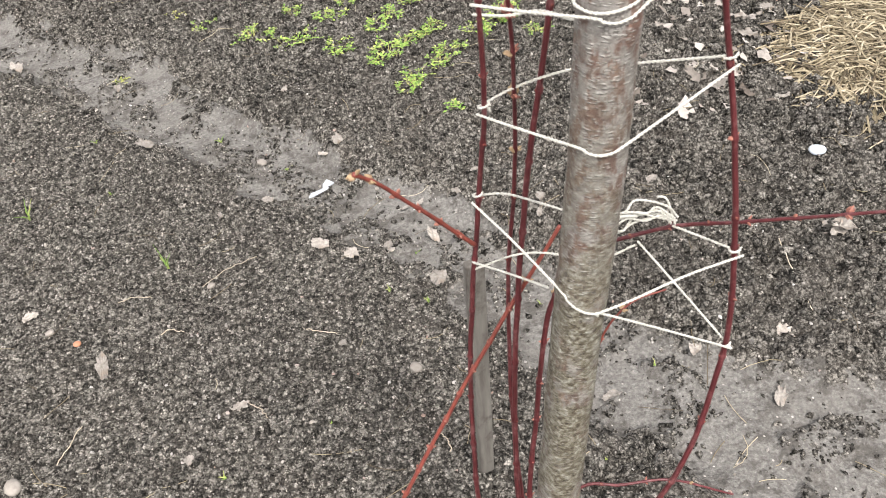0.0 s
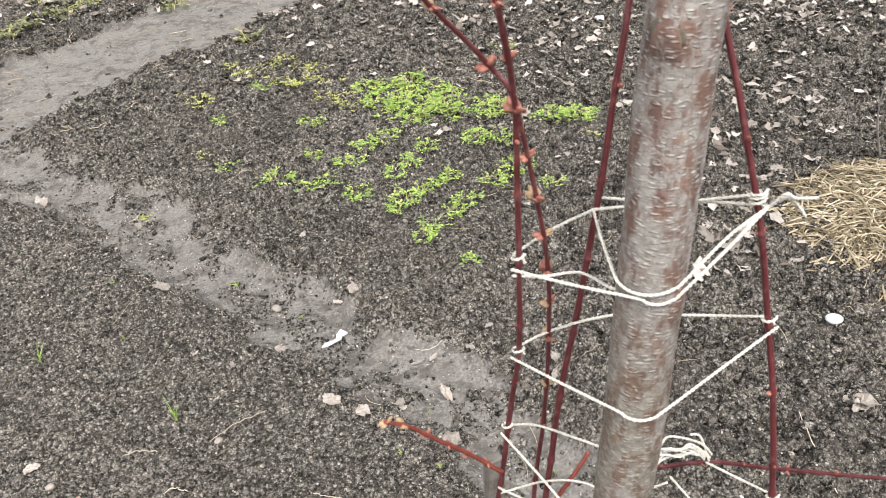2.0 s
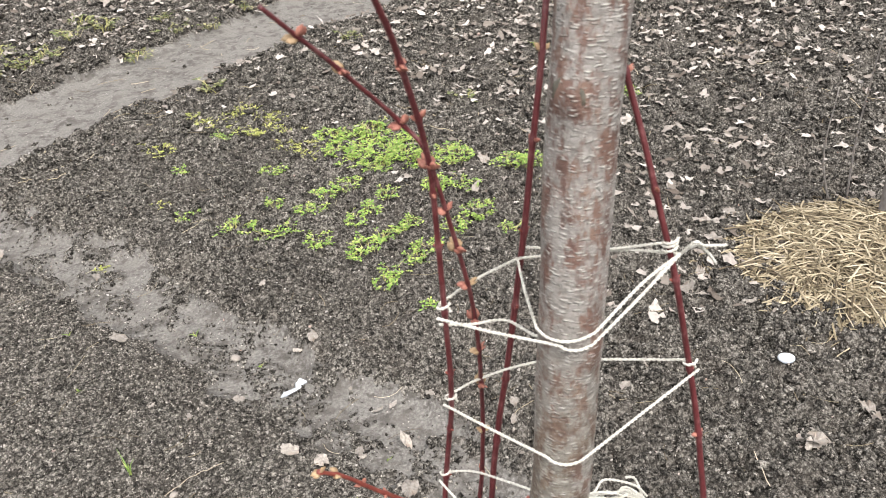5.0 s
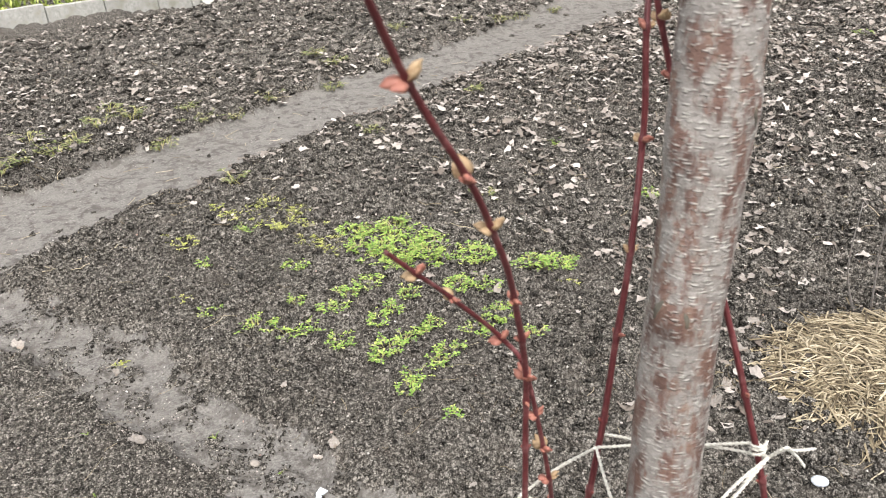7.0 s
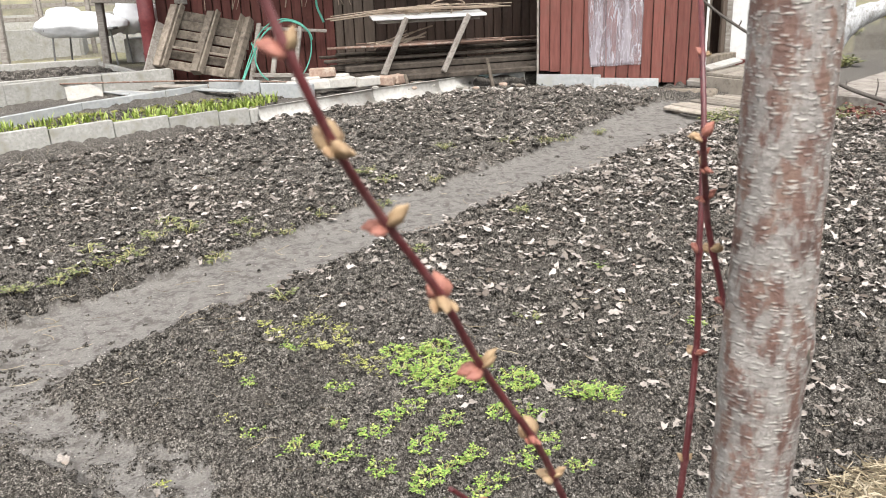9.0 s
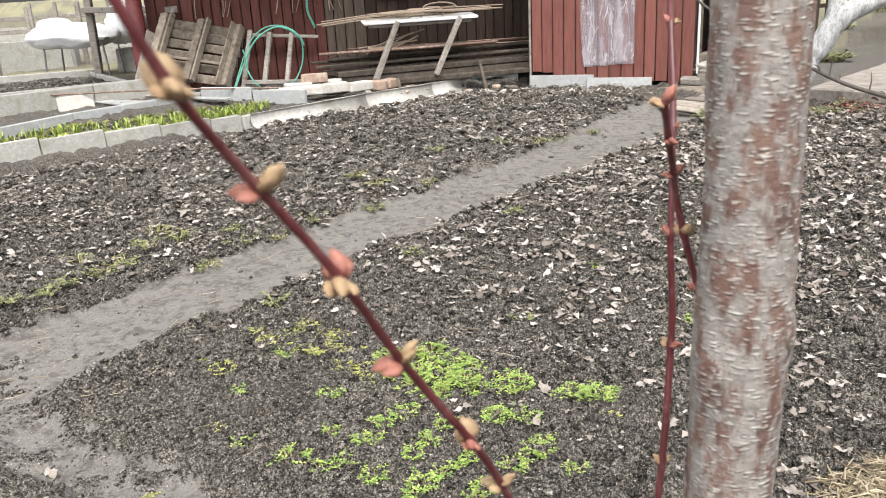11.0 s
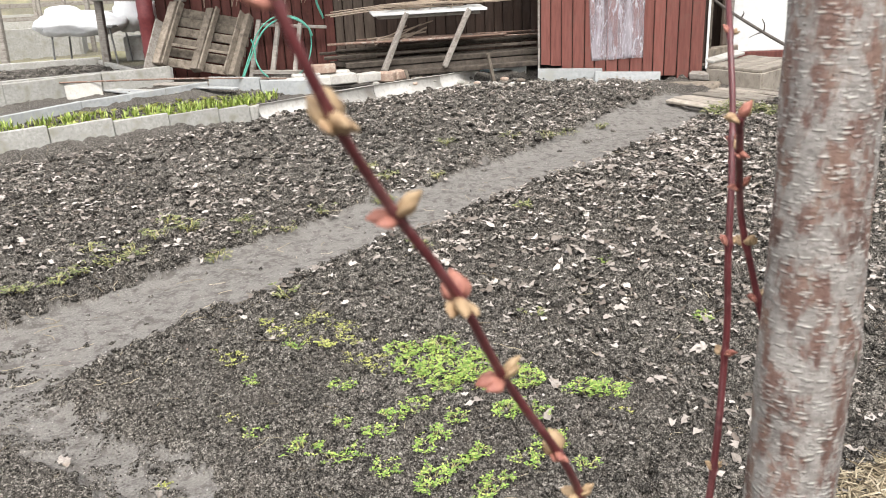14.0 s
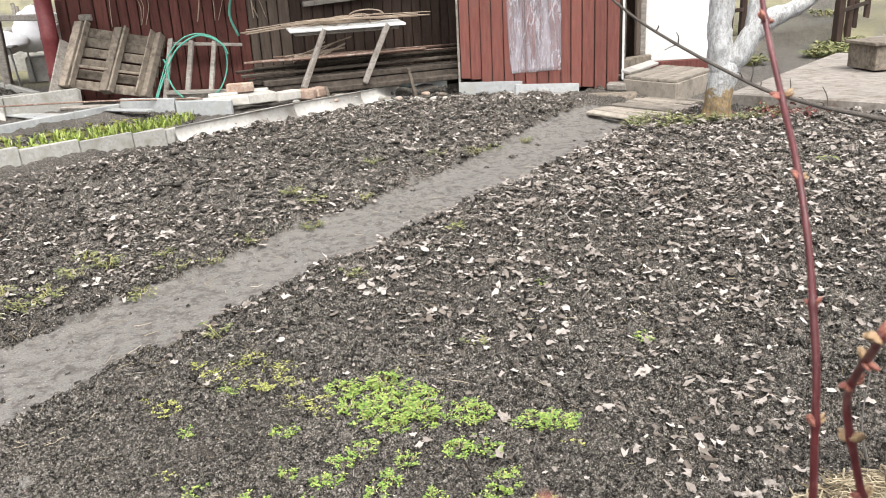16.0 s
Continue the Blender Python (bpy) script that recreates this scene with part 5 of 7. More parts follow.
def build_bits():
    rnd = random.Random(9)
    for k, (x, y, r) in enumerate(PEBBLES):
        red = k == 2
        ob = solid("pebble", pebble_shape(r * 0.72, rnd), RED_PEBBLE if red else PEBBLE, "small brick red pebble on the soil" if red else "small pale rounded pebble on the soil", "pebble", "pebbles", smooth=True)
        ob.matrix_world = pose(x, y, ground_at(x, y) + r * 0.3, 0, 0, rnd.uniform(0, 360))
    for (ax, ay, _), (bx, by, _) in zip(TWIGS[::2], TWIGS[1::2]):
        mx, my = (ax + bx) / 2 + rnd.uniform(-0.01, 0.01), (ay + by) / 2 + rnd.uniform(-0.01, 0.01)
        pts = [(x, y, ground_at(x, y) + dz) for x, y, dz in ((ax, ay, 0.002), (mx, my, 0.006), (bx, by, 0.003))]
        solid("dry_twig", tube([q + np.array([rnd.uniform(-1, 1), rnd.uniform(-1, 1), 0]) * 0.0018 for q in spline(pts, 6)], 0.00085, 6), TWIG, "thin pale dry twig lying on the soil", "twig", "dry twigs", smooth=True)
    # a bent scrap of white plastic and a white shell
    x, y = -0.29, 1.29
    scrap = [(-0.026, -0.020, 0.002), (-0.012, -0.024, 0.010), (0.004, -0.004, 0.012), (0.002, 0.010, 0.010), (0.010, 0.022, 0.014), (0.026, 0.020, 0.005), (0.020, 0.008, 0.010), (0.014, -0.006, 0.012), (-0.004, -0.012, 0.014), (-0.022, -0.010, 0.006)]
    scrap = scrap + [(a, b, c - 0.0015) for a, b, c in scrap]
    faces = [(0, 1, 8, 9), (1, 2, 7, 8), (2, 3, 6, 7), (3, 4, 5, 6)]
    faces += [tuple(i + 10 for i in q[::-1]) for q in faces] + [(i, (i + 1) % 10, (i + 1) % 10 + 10, i + 10) for i in range(10)]
    solid("plastic_scrap", (scrap, faces), SHELL_WHITE, "bent scrap of white plastic on the path", "plastic scrap").location = (x, y, ground_at(x, y))
    bm = bmesh.new()
    bmesh.ops.create_uvsphere(bm, u_segments=16, v_segments=10, radius=0.016)
    bmesh.ops.delete(bm, geom=[v for v in bm.verts if v.co.z < -0.001], context="VERTS")
    for v in bm.verts:
        v.co.z = v.co.z * 0.45 + 0.12 * abs(v.co.x)
        v.co.y *= 0.72
    bm.verts.index_update()
    shape = [v.co.copy() for v in bm.verts], [tuple(v.index for v in f.verts) for f in bm.faces]
    bm.free()
    ob = solid("white_shell", shape, SHELL_WHITE, "white half shell lying on dark soil", "shell", smooth=True)
    ob.modifiers.new("thick", "SOLIDIFY").thickness = 0.0015
    ob.matrix_world = pose(0.666, 1.205, ground_at(0.666, 1.205) + 0.008, 26, -6, -25)


build_bits()


def build_fine_twigs():
    """Thin dry roots and stalks that lie about."""
    rs = np.random.RandomState(88)
    v, f = [], []
    for n, y0, y1, ln0, r in ((260, 0.5, 2.3, 0.05, 0.0006), (520, 2.2, 5.5, 0.07, 0.0013)):
        for _ in range(n):
            y = rs.uniform(y0, y1)
            x = rs.uniform(-0.75 * y - 0.2, 0.75 * y + 0.2)
            t, bend, ln = rs.uniform(0, 6.283), rs.normal(0, 0.5), ln0 * rs.uniform(0.3, 1.5)
            pts = []
            for q in range(5):
                s = q / 4 - 0.5
                px, py = x + math.cos(t + bend * s) * ln * s, y + math.sin(t + bend * s) * ln * s
                pts.append((px, py))
            xs, ys = np.array(pts).T
            zs = surface(xs, ys)[0].max() * 0.5 + surface(xs, ys)[0] * 0.5 + 0.002
            b = len(v)
            side = np.array([-math.sin(t), math.cos(t), 0]) * r
            for px, py, pz in zip(xs, ys, zs):
                c = np.array([px, py, pz])
                v += [c + side, c + np.array([0, 0, r]), c - side]
            for q in range(4):
                for e in range(2):
                    f.append((b + 3 * q + e, b + 3 * q + e + 1, b + 3 * q + 4 + e, b + 3 * q + 3 + e))
    heap("dry_stalks", np.array(v), np.array(f), STRAW, "thin dry roots and stalks on the soil", "stalks")


build_fine_twigs()


def build_straw():
    rs = np.random.RandomState(51)
    cx, cy, rx, ry, hh = 1.0, 1.55, 0.315, 0.255, 0.055
    top = lambda x, y: hh * np.clip(1 - ((x - cx) / rx) ** 2 - ((y - cy) / ry) ** 2, 0, 1) ** 0.7
    verts, faces = [], []
    n, m = 40, 12
    for i in range(m + 1):
        for k in range(n):
            a, s = 2 * math.pi * k / n, i / m
            x, y = cx + rx * s * math.cos(a), cy + ry * s * math.sin(a)
            verts.append((x, y, height(x, y) + float(top(x, y)) - 0.012))
    for i in range(m):
        for k in range(n):
            j = (k + 1) % n
            faces.append((i * n + k, (i + 1) * n + k, (i + 1) * n + j, i * n + j))
    tagged(solid("straw_heap_core", (verts, faces), STRAW_DARK, "matted old straw mulch under loose stalks", "straw", smooth=True), kind="stuff")
    v, f = [], []
    for k in range(4600):
        a, s = rs.uniform(0, 6.283), math.sqrt(rs.uniform(0, 1)) * rs.uniform(0.85, 1.25)
        x, y = cx + rx * s * math.cos(a), cy + ry * s * math.sin(a)
        ln, t = rs.uniform(0.03, 0.17), rs.uniform(0, 6.283)
        tip = rs.normal(0, 0.16)
        z = height(x, y) + float(top(np.array(x), np.array(y))) + rs.uniform(-0.014, 0.009)
        d = np.array([math.cos(t), math.sin(t), tip])
        bend = np.array([-math.sin(t), math.cos(t), 0.0]) * rs.normal(0, 0.08) * ln
        pts = [np.array([x, y, z]) + d * ln * (q - 0.5) + bend * (1 - 4 * (q - 0.5) ** 2) - np.array([0, 0, 0.15 * ln * (2 * q - 1) ** 2]) for q in (0, 0.5, 1)]
        r = rs.uniform(0.0009, 0.0024)
        side, upv = np.array([-math.sin(t), math.cos(t), 0]) * r, np.array([0, 0, r])
        b = len(v)
        for p in pts:
            v += [p + side, p + upv, p - side, p - upv]
        for q in range(2):
            for e in range(4):
                f.append((b + 4 * q + e, b + 4 * q + (e + 1) % 4, b + 4 * q + 4 + (e + 1) % 4, b + 4 * q + 4 + e))
    heap("straw_mulch", np.array(v), np.array(f), STRAW, "heap of loose yellow straw round a young tree", "straw")


STRAW_DARK = plain("matted_straw", (0.06, 0.046, 0.03), (0.15, 0.12, 0.075), 90, 0.9, 0.8, 0.006, (1, 1, 1), 0.2)
build_straw()


def build_second_tree():
    tree = base("young_tree", pose(1.12, 1.70, 0), "slim grey young tree standing in straw mulch", "tree")
    line = spline([(1.125, 1.70, -0.02), (1.118, 1.70, 0.2), (1.105, 1.70, 0.5), (1.09, 1.70, 1.0), (1.08, 1.72, 1.6), (1.08, 1.73, 2.2)], 10)
    part("trunk", tube(line, [0.029 - 0.009 * k / len(line) for k in range(len(line))], 20), GREY_BARK, tree, smooth=True)
    for a, b, c in (((1.04, 1.82, -0.01), (0.97, 1.78, 0.17), (0.955, 1.75, 0.36)), ((1.10, 1.86, -0.01), (1.07, 1.83, 0.22), (1.05, 1.78, 0.50))):
        part("shoot", tube(spline([a, b, c], 8), [0.0032 - 0.0019 * k / 16 for k in range(17)], 7), GREY_BARK, tree, "thin dark bare shoot", smooth=True)
    for ob in tree.children:
        ob.matrix_parent_inverse = Matrix.Translation((-1.12, -1.70, 0))


GREY_BARK = plain("grey_bark", (0.14, 0.125, 0.115), (0.28, 0.26, 0.245), 130, 0.8, 0.5, 0.002, (1, 1, 0.6), 0.25, (0.20, 0.16, 0.13))
build_second_tree()

# ---- along the shed and the barn ----
def film_material():
    mat, nt, bsdf = nodes("plastic_film", 0.25, 0, 0.5)
    broad = noise_of(nt, coords(nt, (1, 1, 0.12)), 11, 3, 0.6)
    crease = noise_of(nt, coords(nt, (1, 1, 0.20)), 13, 4, 0.6)
    fold = colours(nt, crease, [(0.485, (0, 0, 0)), (0.50, (1, 1, 1)), (0.52, (0, 0, 0))])
    nt.links.new(mix(nt, fold, (0.40, 0.36, 0.39), (0.58, 0.56, 0.59)), bsdf.inputs["Base Color"])
    thin = colours(nt, broad, [(0.42, (0.20, 0.20, 0.20)), (0.60, (0.60, 0.60, 0.60))])
    nt.links.new(mix(nt, fold, thin, (0.62, 0.62, 0.62)), bsdf.inputs["Alpha"])
    bump(nt, bsdf, crease, 0.8, 0.02)
    return mat


FILM = film_material()
PALE_CONCRETE = plain("pale_fibre_cement", (0.27, 0.28, 0.28), (0.40, 0.41, 0.405), 30, 0.85, 0.3, 0.002, stain=(0.30, 0.30, 0.27), vary=0.08)
WHITE_PIPE = plain("dirty_white_pipe", (0.29, 0.28, 0.26), (0.46, 0.45, 0.42), 26, 0.6, 0.2, 0.002, stain=(0.22, 0.20, 0.17))
WHITE_BRICK = plain("white_brick", (0.36, 0.345, 0.315), (0.54, 0.52, 0.48), 40, 0.85, 0.4, 0.003, stain=(0.36, 0.33, 0.28), vary=0.12)
RED_BRICK = plain("red_brick", (0.25, 0.17, 0.13), (0.38, 0.29, 0.23), 40, 0.85, 0.4, 0.003, stain=(0.40, 0.34, 0.28))
OLD_PLANK = plain("old_plank", (0.11, 0.092, 0.072), (0.25, 0.212, 0.172), 40, 0.85, 0.5, 0.003, (0.6, 0.6, 0.6), 0.2, (0.075, 0.062, 0.05), 0.3)
# old plank again, darkened: the shade on the board pile is in the colour
SHADED_PLANK = plain("shaded_plank", (0.05, 0.041, 0.033), (0.13, 0.108, 0.088), 40, 0.85, 0.5, 0.003, (0.6, 0.6, 0.6), 0.2, (0.045, 0.037, 0.03), 0.35)
HOSE = plain("green_hose", (0.06, 0.24, 0.18), (0.12, 0.36, 0.28), 30, 0.45, 0.1, 0.001)
RUST = plain("rusty_pipe", (0.13, 0.08, 0.06), (0.26, 0.18, 0.14), 60, 0.8, 0.4, 0.002, stain=(0.30, 0.27, 0.24))
RED_DRUM = plain("red_drum", (0.11, 0.022, 0.024), (0.17, 0.04, 0.04), 30, 0.5, 0.1, 0.001)
WHITE_CLOTH = plain("white_cloth", (0.58, 0.59, 0.60), (0.74, 0.74, 0.74), 14, 0.85, 0.4, 0.02)
STEEL = plain("grey_steel", (0.14, 0.14, 0.14), (0.26, 0.26, 0.25), 60, 0.5, 0.2, 0.001, metal=0.5)
DARK = plain("dark_interior", (0.012, 0.011, 0.010), (0.03, 0.027, 0.024), 10, 0.9, 0.1, 0.001)
VINE = plain("dead_vine", (0.25, 0.19, 0.14), (0.42, 0.35, 0.28), 90, 0.85, 0.3, 0.001)


def build_film():
    verts, faces = [], []
    n, m = 22, 30
    for j in range(m + 1):
        for i in range(n + 1):
            u, v = i / n, j / m
            s = 0.505 + 0.495 * u - 0.05 * v * (1 - u)
            z = 0.245 + 0.028 * u + v * 1.05
            d = 0.030 + 0.012 * noise.noise((s * 9, z * 4, 0)) + 0.010 * noise.noise((s * 26 + z * 5, z * 9, 3)) + 0.006 * math.sin(u * 17 + 3 * v)
            verts.append(on_shed(s + 0.006 * noise.noise((u * 5, v * 7, 9)), z + 0.008 * noise.noise((u * 6, 2, v)), max(d, 0.026)))
    for j in range(m):
        for i in range(n):
            a = j * (n + 1) + i
            faces.append((a, a + 1, a + n + 2, a + n + 1))
    ob = solid("plastic_sheet", (verts, faces), FILM, "crumpled translucent plastic sheet nailed over the shed boards", "plastic sheet", smooth=True)
    ob.modifiers.new("thick", "SOLIDIFY").thickness = 0.001


build_film()


def sheet(name, a, b, z0, z1, thick, material, label, category, group="", tilt=0.0):
    """An upright slab on the line a-b."""
    a, b = Vector((*a, 0)), Vector((*b, 0))
    mid, way = (a + b) / 2, b - a
    m = Matrix.Translation((mid.x, mid.y, (z0 + z1) / 2)) @ Matrix.Rotation(math.atan2(way.y, way.x), 4, "Z") @ pose(0, 0, 0, tilt)
    return solid(name, moved(box(way.length - 0.006, thick, z1 - z0, 0.006, 0.004, random.Random(int(1000 * (a.x + b.y)))), m), material, label, category, group)


p, q = on_shed(-0.02, 0, 0.07), on_shed(0.62, 0, 0.08)
sheet("cement_sheet", p.xy, q.xy, -0.04, 0.175, 0.012, PALE_CONCRETE, "grey fibre cement sheet on edge below the shed", "cement sheet", "cement sheets", -6)
p, q = on_shed(0.55, 0, 0.11), on_shed(1.18, 0, 0.13)
sheet("cement_sheet", p.xy, q.xy, -0.06, 0.150, 0.012, PALE_CONCRETE, "grey fibre cement sheet on edge below the shed", "cement sheet", "cement sheets", -10)
sheet("cement_sheet", (0.11, 8.74), (0.53, 8.62), -0.02, 0.215, 0.012, PALE_CONCRETE, "pale fibre cement sheet standing at the bed's end", "cement sheet", "cement sheets", -8)
sheet("plastic_scrap", (0.05, 8.66), (0.18, 8.63), 0.05, 0.175, 0.02, plain("pale_blue_plastic", (0.42, 0.58, 0.62), (0.60, 0.72, 0.75), 20, 0.5), "pale blue plastic scrap at the bed's end", "plastic scrap")
rnd6 = random.Random(66)
solid("stone_block", moved(box(0.42, 0.20, 0.12, 0.02, 0.015, rnd6), pose(1.98, 7.62, 0.03, 0, 0, -32)), OLD_PLANK, "rough weathered block below the shed corner", "block")
solid("wood_block", moved(box(0.18, 0.12, 0.07, 0.01, 0.008, rnd6), pose(2.10, 7.88, 0.11, 0, 0, -20)), GREY_WOOD, "grey wooden block under the shed corner", "block")

# white edging of the far bed


def half_pipe(a, b, za, zb, r):
    a, b = Vector((*a, za)), Vector((*b, zb))
    ahead = (b - a).normalized()
    side = Vector((ahead.y, -ahead.x, 0)).normalized()
    verts, faces, n = [], [], 11
    for p in (a, b):
        for rr in (r, r - 0.009):
            for k in range(n):
                t = radians(-125 + 150 * k / (n - 1))
                verts.append(p - side * (math.cos(t) * rr) + Vector((0, 0, math.sin(t) * rr)))
    for k in range(n - 1):
        faces += [(k, k + 1, 2 * n + k + 1, 2 * n + k), (n + k + 1, n + k, 3 * n + k, 3 * n + k + 1)]
        faces += [(k + 1, k, n + k, n + k + 1), (2 * n + k, 2 * n + k + 1, 3 * n + k + 1, 3 * n + k)]
    for k in (0, n - 1):
        faces.append((k, 2 * n + k, 3 * n + k, n + k))
    return verts, faces


def build_edging():
    rnd = random.Random(12)
    gutter = [(-1.76, 6.66, 0.13), (-0.93, 7.60, 0.125), (-0.34, 8.12, 0.125), (0.04, 8.46, 0.125)]
    for (ax, ay, az), (bx, by, bz) in zip(gutter, gutter[1:]):
        solid("half_pipe", half_pipe((ax + 0.05, ay - 0.05), (bx + 0.05, by - 0.05), az + 0.02, bz + 0.02, 0.095), WHITE_PIPE, "dirty white half pipe edging a garden bed", "half pipe", "half pipe edging", smooth=True)
    for (ax, ay), (bx, by) in (((-3.45, 4.92), (-2.40, 6.02)), ((-2.39, 6.03), (-1.66, 6.78))):
        solid("edging_board", between((ax - 0.075, ay + 0.075, 0.06), (bx - 0.075, by + 0.075, 0.072), 0.05, 0.09, 0.006, 0, 0.003, rnd), WHITE_PIPE, "dirty white strip edging a garden bed", "edging", "bed edging")
    kerb = [(-3.55, 4.98, 0.26), (-2.98, 5.58, 0.25), (-2.66, 5.90, 0.235), (-2.36, 6.20, 0.215), (-2.06, 6.47, 0.195), (-1.86, 6.66, 0.175), (-1.72, 6.82, 0.165)]
    for (ax, ay, az), (bx, by, bz) in zip(kerb, kerb[1:]):
        sheet("kerb_slab", (ax, ay), (bx, by), 0.0, (az + bz) / 2 + rnd.uniform(-0.008, 0.008), 0.055, CONCRETE, "worn concrete kerb slab with lichen along a bed", "kerb", "kerb slabs", -4)
    for a, b, z0, z1 in (((-3.75, 5.75), (-3.28, 6.72), 0.1, 0.26), ((-3.28, 6.72), (-2.80, 7.36), 0.1, 0.26), ((-2.80, 7.36), (-2.52, 7.72), 0.1, 0.26), ((-2.50, 7.74), (-1.98, 7.58), 0.1, 0.30), ((-1.97, 7.58), (-1.45, 7.42), 0.1, 0.27)):
        sheet("bed_wall", a, b, z0, z1, 0.045, PALE_CONCRETE, "thin pale concrete wall of a raised bed", "bed wall", "bed walls")
    for a, b, z0, z1 in (((-4.7, 6.4), (-4.05, 6.98), 0.1, 0.40), ((-4.05, 6.98), (-3.42, 7.50), 0.1, 0.40), ((-3.42, 7.50), (-2.92, 7.90), 0.1, 0.40), ((-2.93, 7.92), (-3.12, 8.3), 0.1, 0.38)):
        sheet("bed_wall", a, b, z0, z1, 0.06, CONCRETE, "stained concrete slab of a raised bed wall", "bed wall", "bed walls")
    sheet("white_tile", (-3.60, 7.16), (-3.36, 7.36), 0.20, 0.34, 0.012, WHITE_BRICK, "small white panel leaning on a bed wall", "panel", "", -10)
    for a, b, z0, z1 in (((-5.2, 7.4), (-3.52, 8.45), 0.1, 0.33), ((-3.50, 8.45), (-4.35, 9.6), 0.1, 0.33), ((-4.35, 9.62), (-6.2, 8.9), 0.1, 0.36)):
        sheet("bed_wall", a, b, z0, z1, 0.06, CONCRETE, "low concrete wall of a soil filled bed", "bed wall", "bed walls")
    for a, b, z1 in (((-8.0, 10.5), (-5.6, 11.8), 0.62), ((-5.6, 11.8), (-5.9, 12.6), 0.62), ((-9.5, 13.4), (-5.0, 14.6), 0.5), ((-5.4, 12.2), (-3.7, 12.6), 0.45), ((-10.0, 16.5), (-5.0, 18.0), 0.5), ((-12.0, 21.0), (-5.0, 22.5), 0.5)):
        sheet("bed_wall", a, b, 0.1, z1, 0.08, CONCRETE, "far grey concrete wall of a raised bed", "bed wall", "bed walls")
    # soil in the raised bed
    rs = np.random.RandomState(8)
    x, y = rs.uniform(-6.0, -3.6, 2600), rs.uniform(7.5, 9.5, 2600)
    ok = (y - 7.4 > 0.62 * (x + 5.2) + 0.05) & (y - 8.45 < -1.35 * (x + 3.5) - 0.05) & (y < 8.9 + 0.4 * (x + 6.2))
    pts = np.stack([x[ok], y[ok], np.full(ok.sum(), 0.26)], -1)
    scatter("soil_clods", pts, rs.uniform(0.02, 0.05, len(pts)), 0.8, CLOD, "dark clods filling a raised bed", "soil", 13)


build_edging()

MOSS = island("moss", [(0.0, (0.10, 0.11, 0.03)), (0.6, (0.19, 0.20, 0.05)), (1.0, (0.27, 0.26, 0.09))], 0.9, 0.1, 200, 0.6)
SPRIG = island("onion_leaf", [(0.0, (0.16, 0.24, 0.03)), (0.5, (0.30, 0.40, 0.07)), (1.0, (0.48, 0.52, 0.16))], 0.5, 0.35, 150, 0.2)


def build_onion_bed():
    rs = np.random.RandomState(14)
    v, f = [], []
    count = 0
    while count < 430:
        s, w = rs.uniform(0, 1), rs.uniform(0, 1)
        a = (1 - s) * np.array([-3.3, 5.3]) + s * np.array([-1.85, 6.75])
        b = (1 - s) * np.array([-3.6, 6.1]) + s * np.array([-1.75, 7.35])
        x, y = a + (b - a) * (0.1 + 0.85 * w)
        if w < 0.35 and rs.uniform() < 0.6:
            continue
        count += 1
        low = s < 0.55 and w < 0.75
        z = height(x, y)
        for k in range(rs.randint(3, 6)):
            t, ln, lean = rs.uniform(0, 6.283), rs.uniform(0.03, 0.06) if low else rs.uniform(0.06, 0.13), rs.uniform(0.1, 0.9 if low else 0.45)
            d = np.array([math.cos(t) * lean, math.sin(t) * lean, 1.0])
            side = np.array([-math.sin(t), math.cos(t), 0]) * (0.012 if low else 0.005)
            o = np.array([x, y, z])
            q = len(v)
            v += [o - side * 0.6, o + side * 0.6, o + d * ln * 0.6 + side, o + d * ln * 0.6 - side, o + d * ln * np.array([1.4, 1.4, 0.85])]
            f += [(q, q + 1, q + 2), (q, q + 2, q + 3), (q + 3, q + 2, q + 4)]
    heap("onion_sprouts", np.array(v), np.array(f), SPRIG, "young green onion and leaf sprouts in a bed", "sprouts")
    x, y = rs.uniform(-3.7, -1.7, 3000), rs.uniform(5.2, 7.6, 3000)
    side = left_of_edge(x, y)
    ok = (side > 0.16) & (side < 0.95) & (x < -1.75)
    pts = np.stack([x[ok], y[ok], surface(x[ok], y[ok])[0]], -1)
    scatter("soil_clods", pts, rs.uniform(0.012, 0.032, len(pts)), 0.8, CLOD, "dark soil of the onion bed", "soil", 15)
    green = pts[(fbm(pts[:, 0], pts[:, 1], 0.3, 21) > 0.47) & (rs.uniform(0, 1, len(pts)) < 0.7)] + np.array([0, 0, 0.008])
    scatter("moss", green, rs.uniform(0.012, 0.035, len(green)), 0.45, MOSS, "yellow green moss cushions in a bed", "moss", 16)


build_onion_bed()


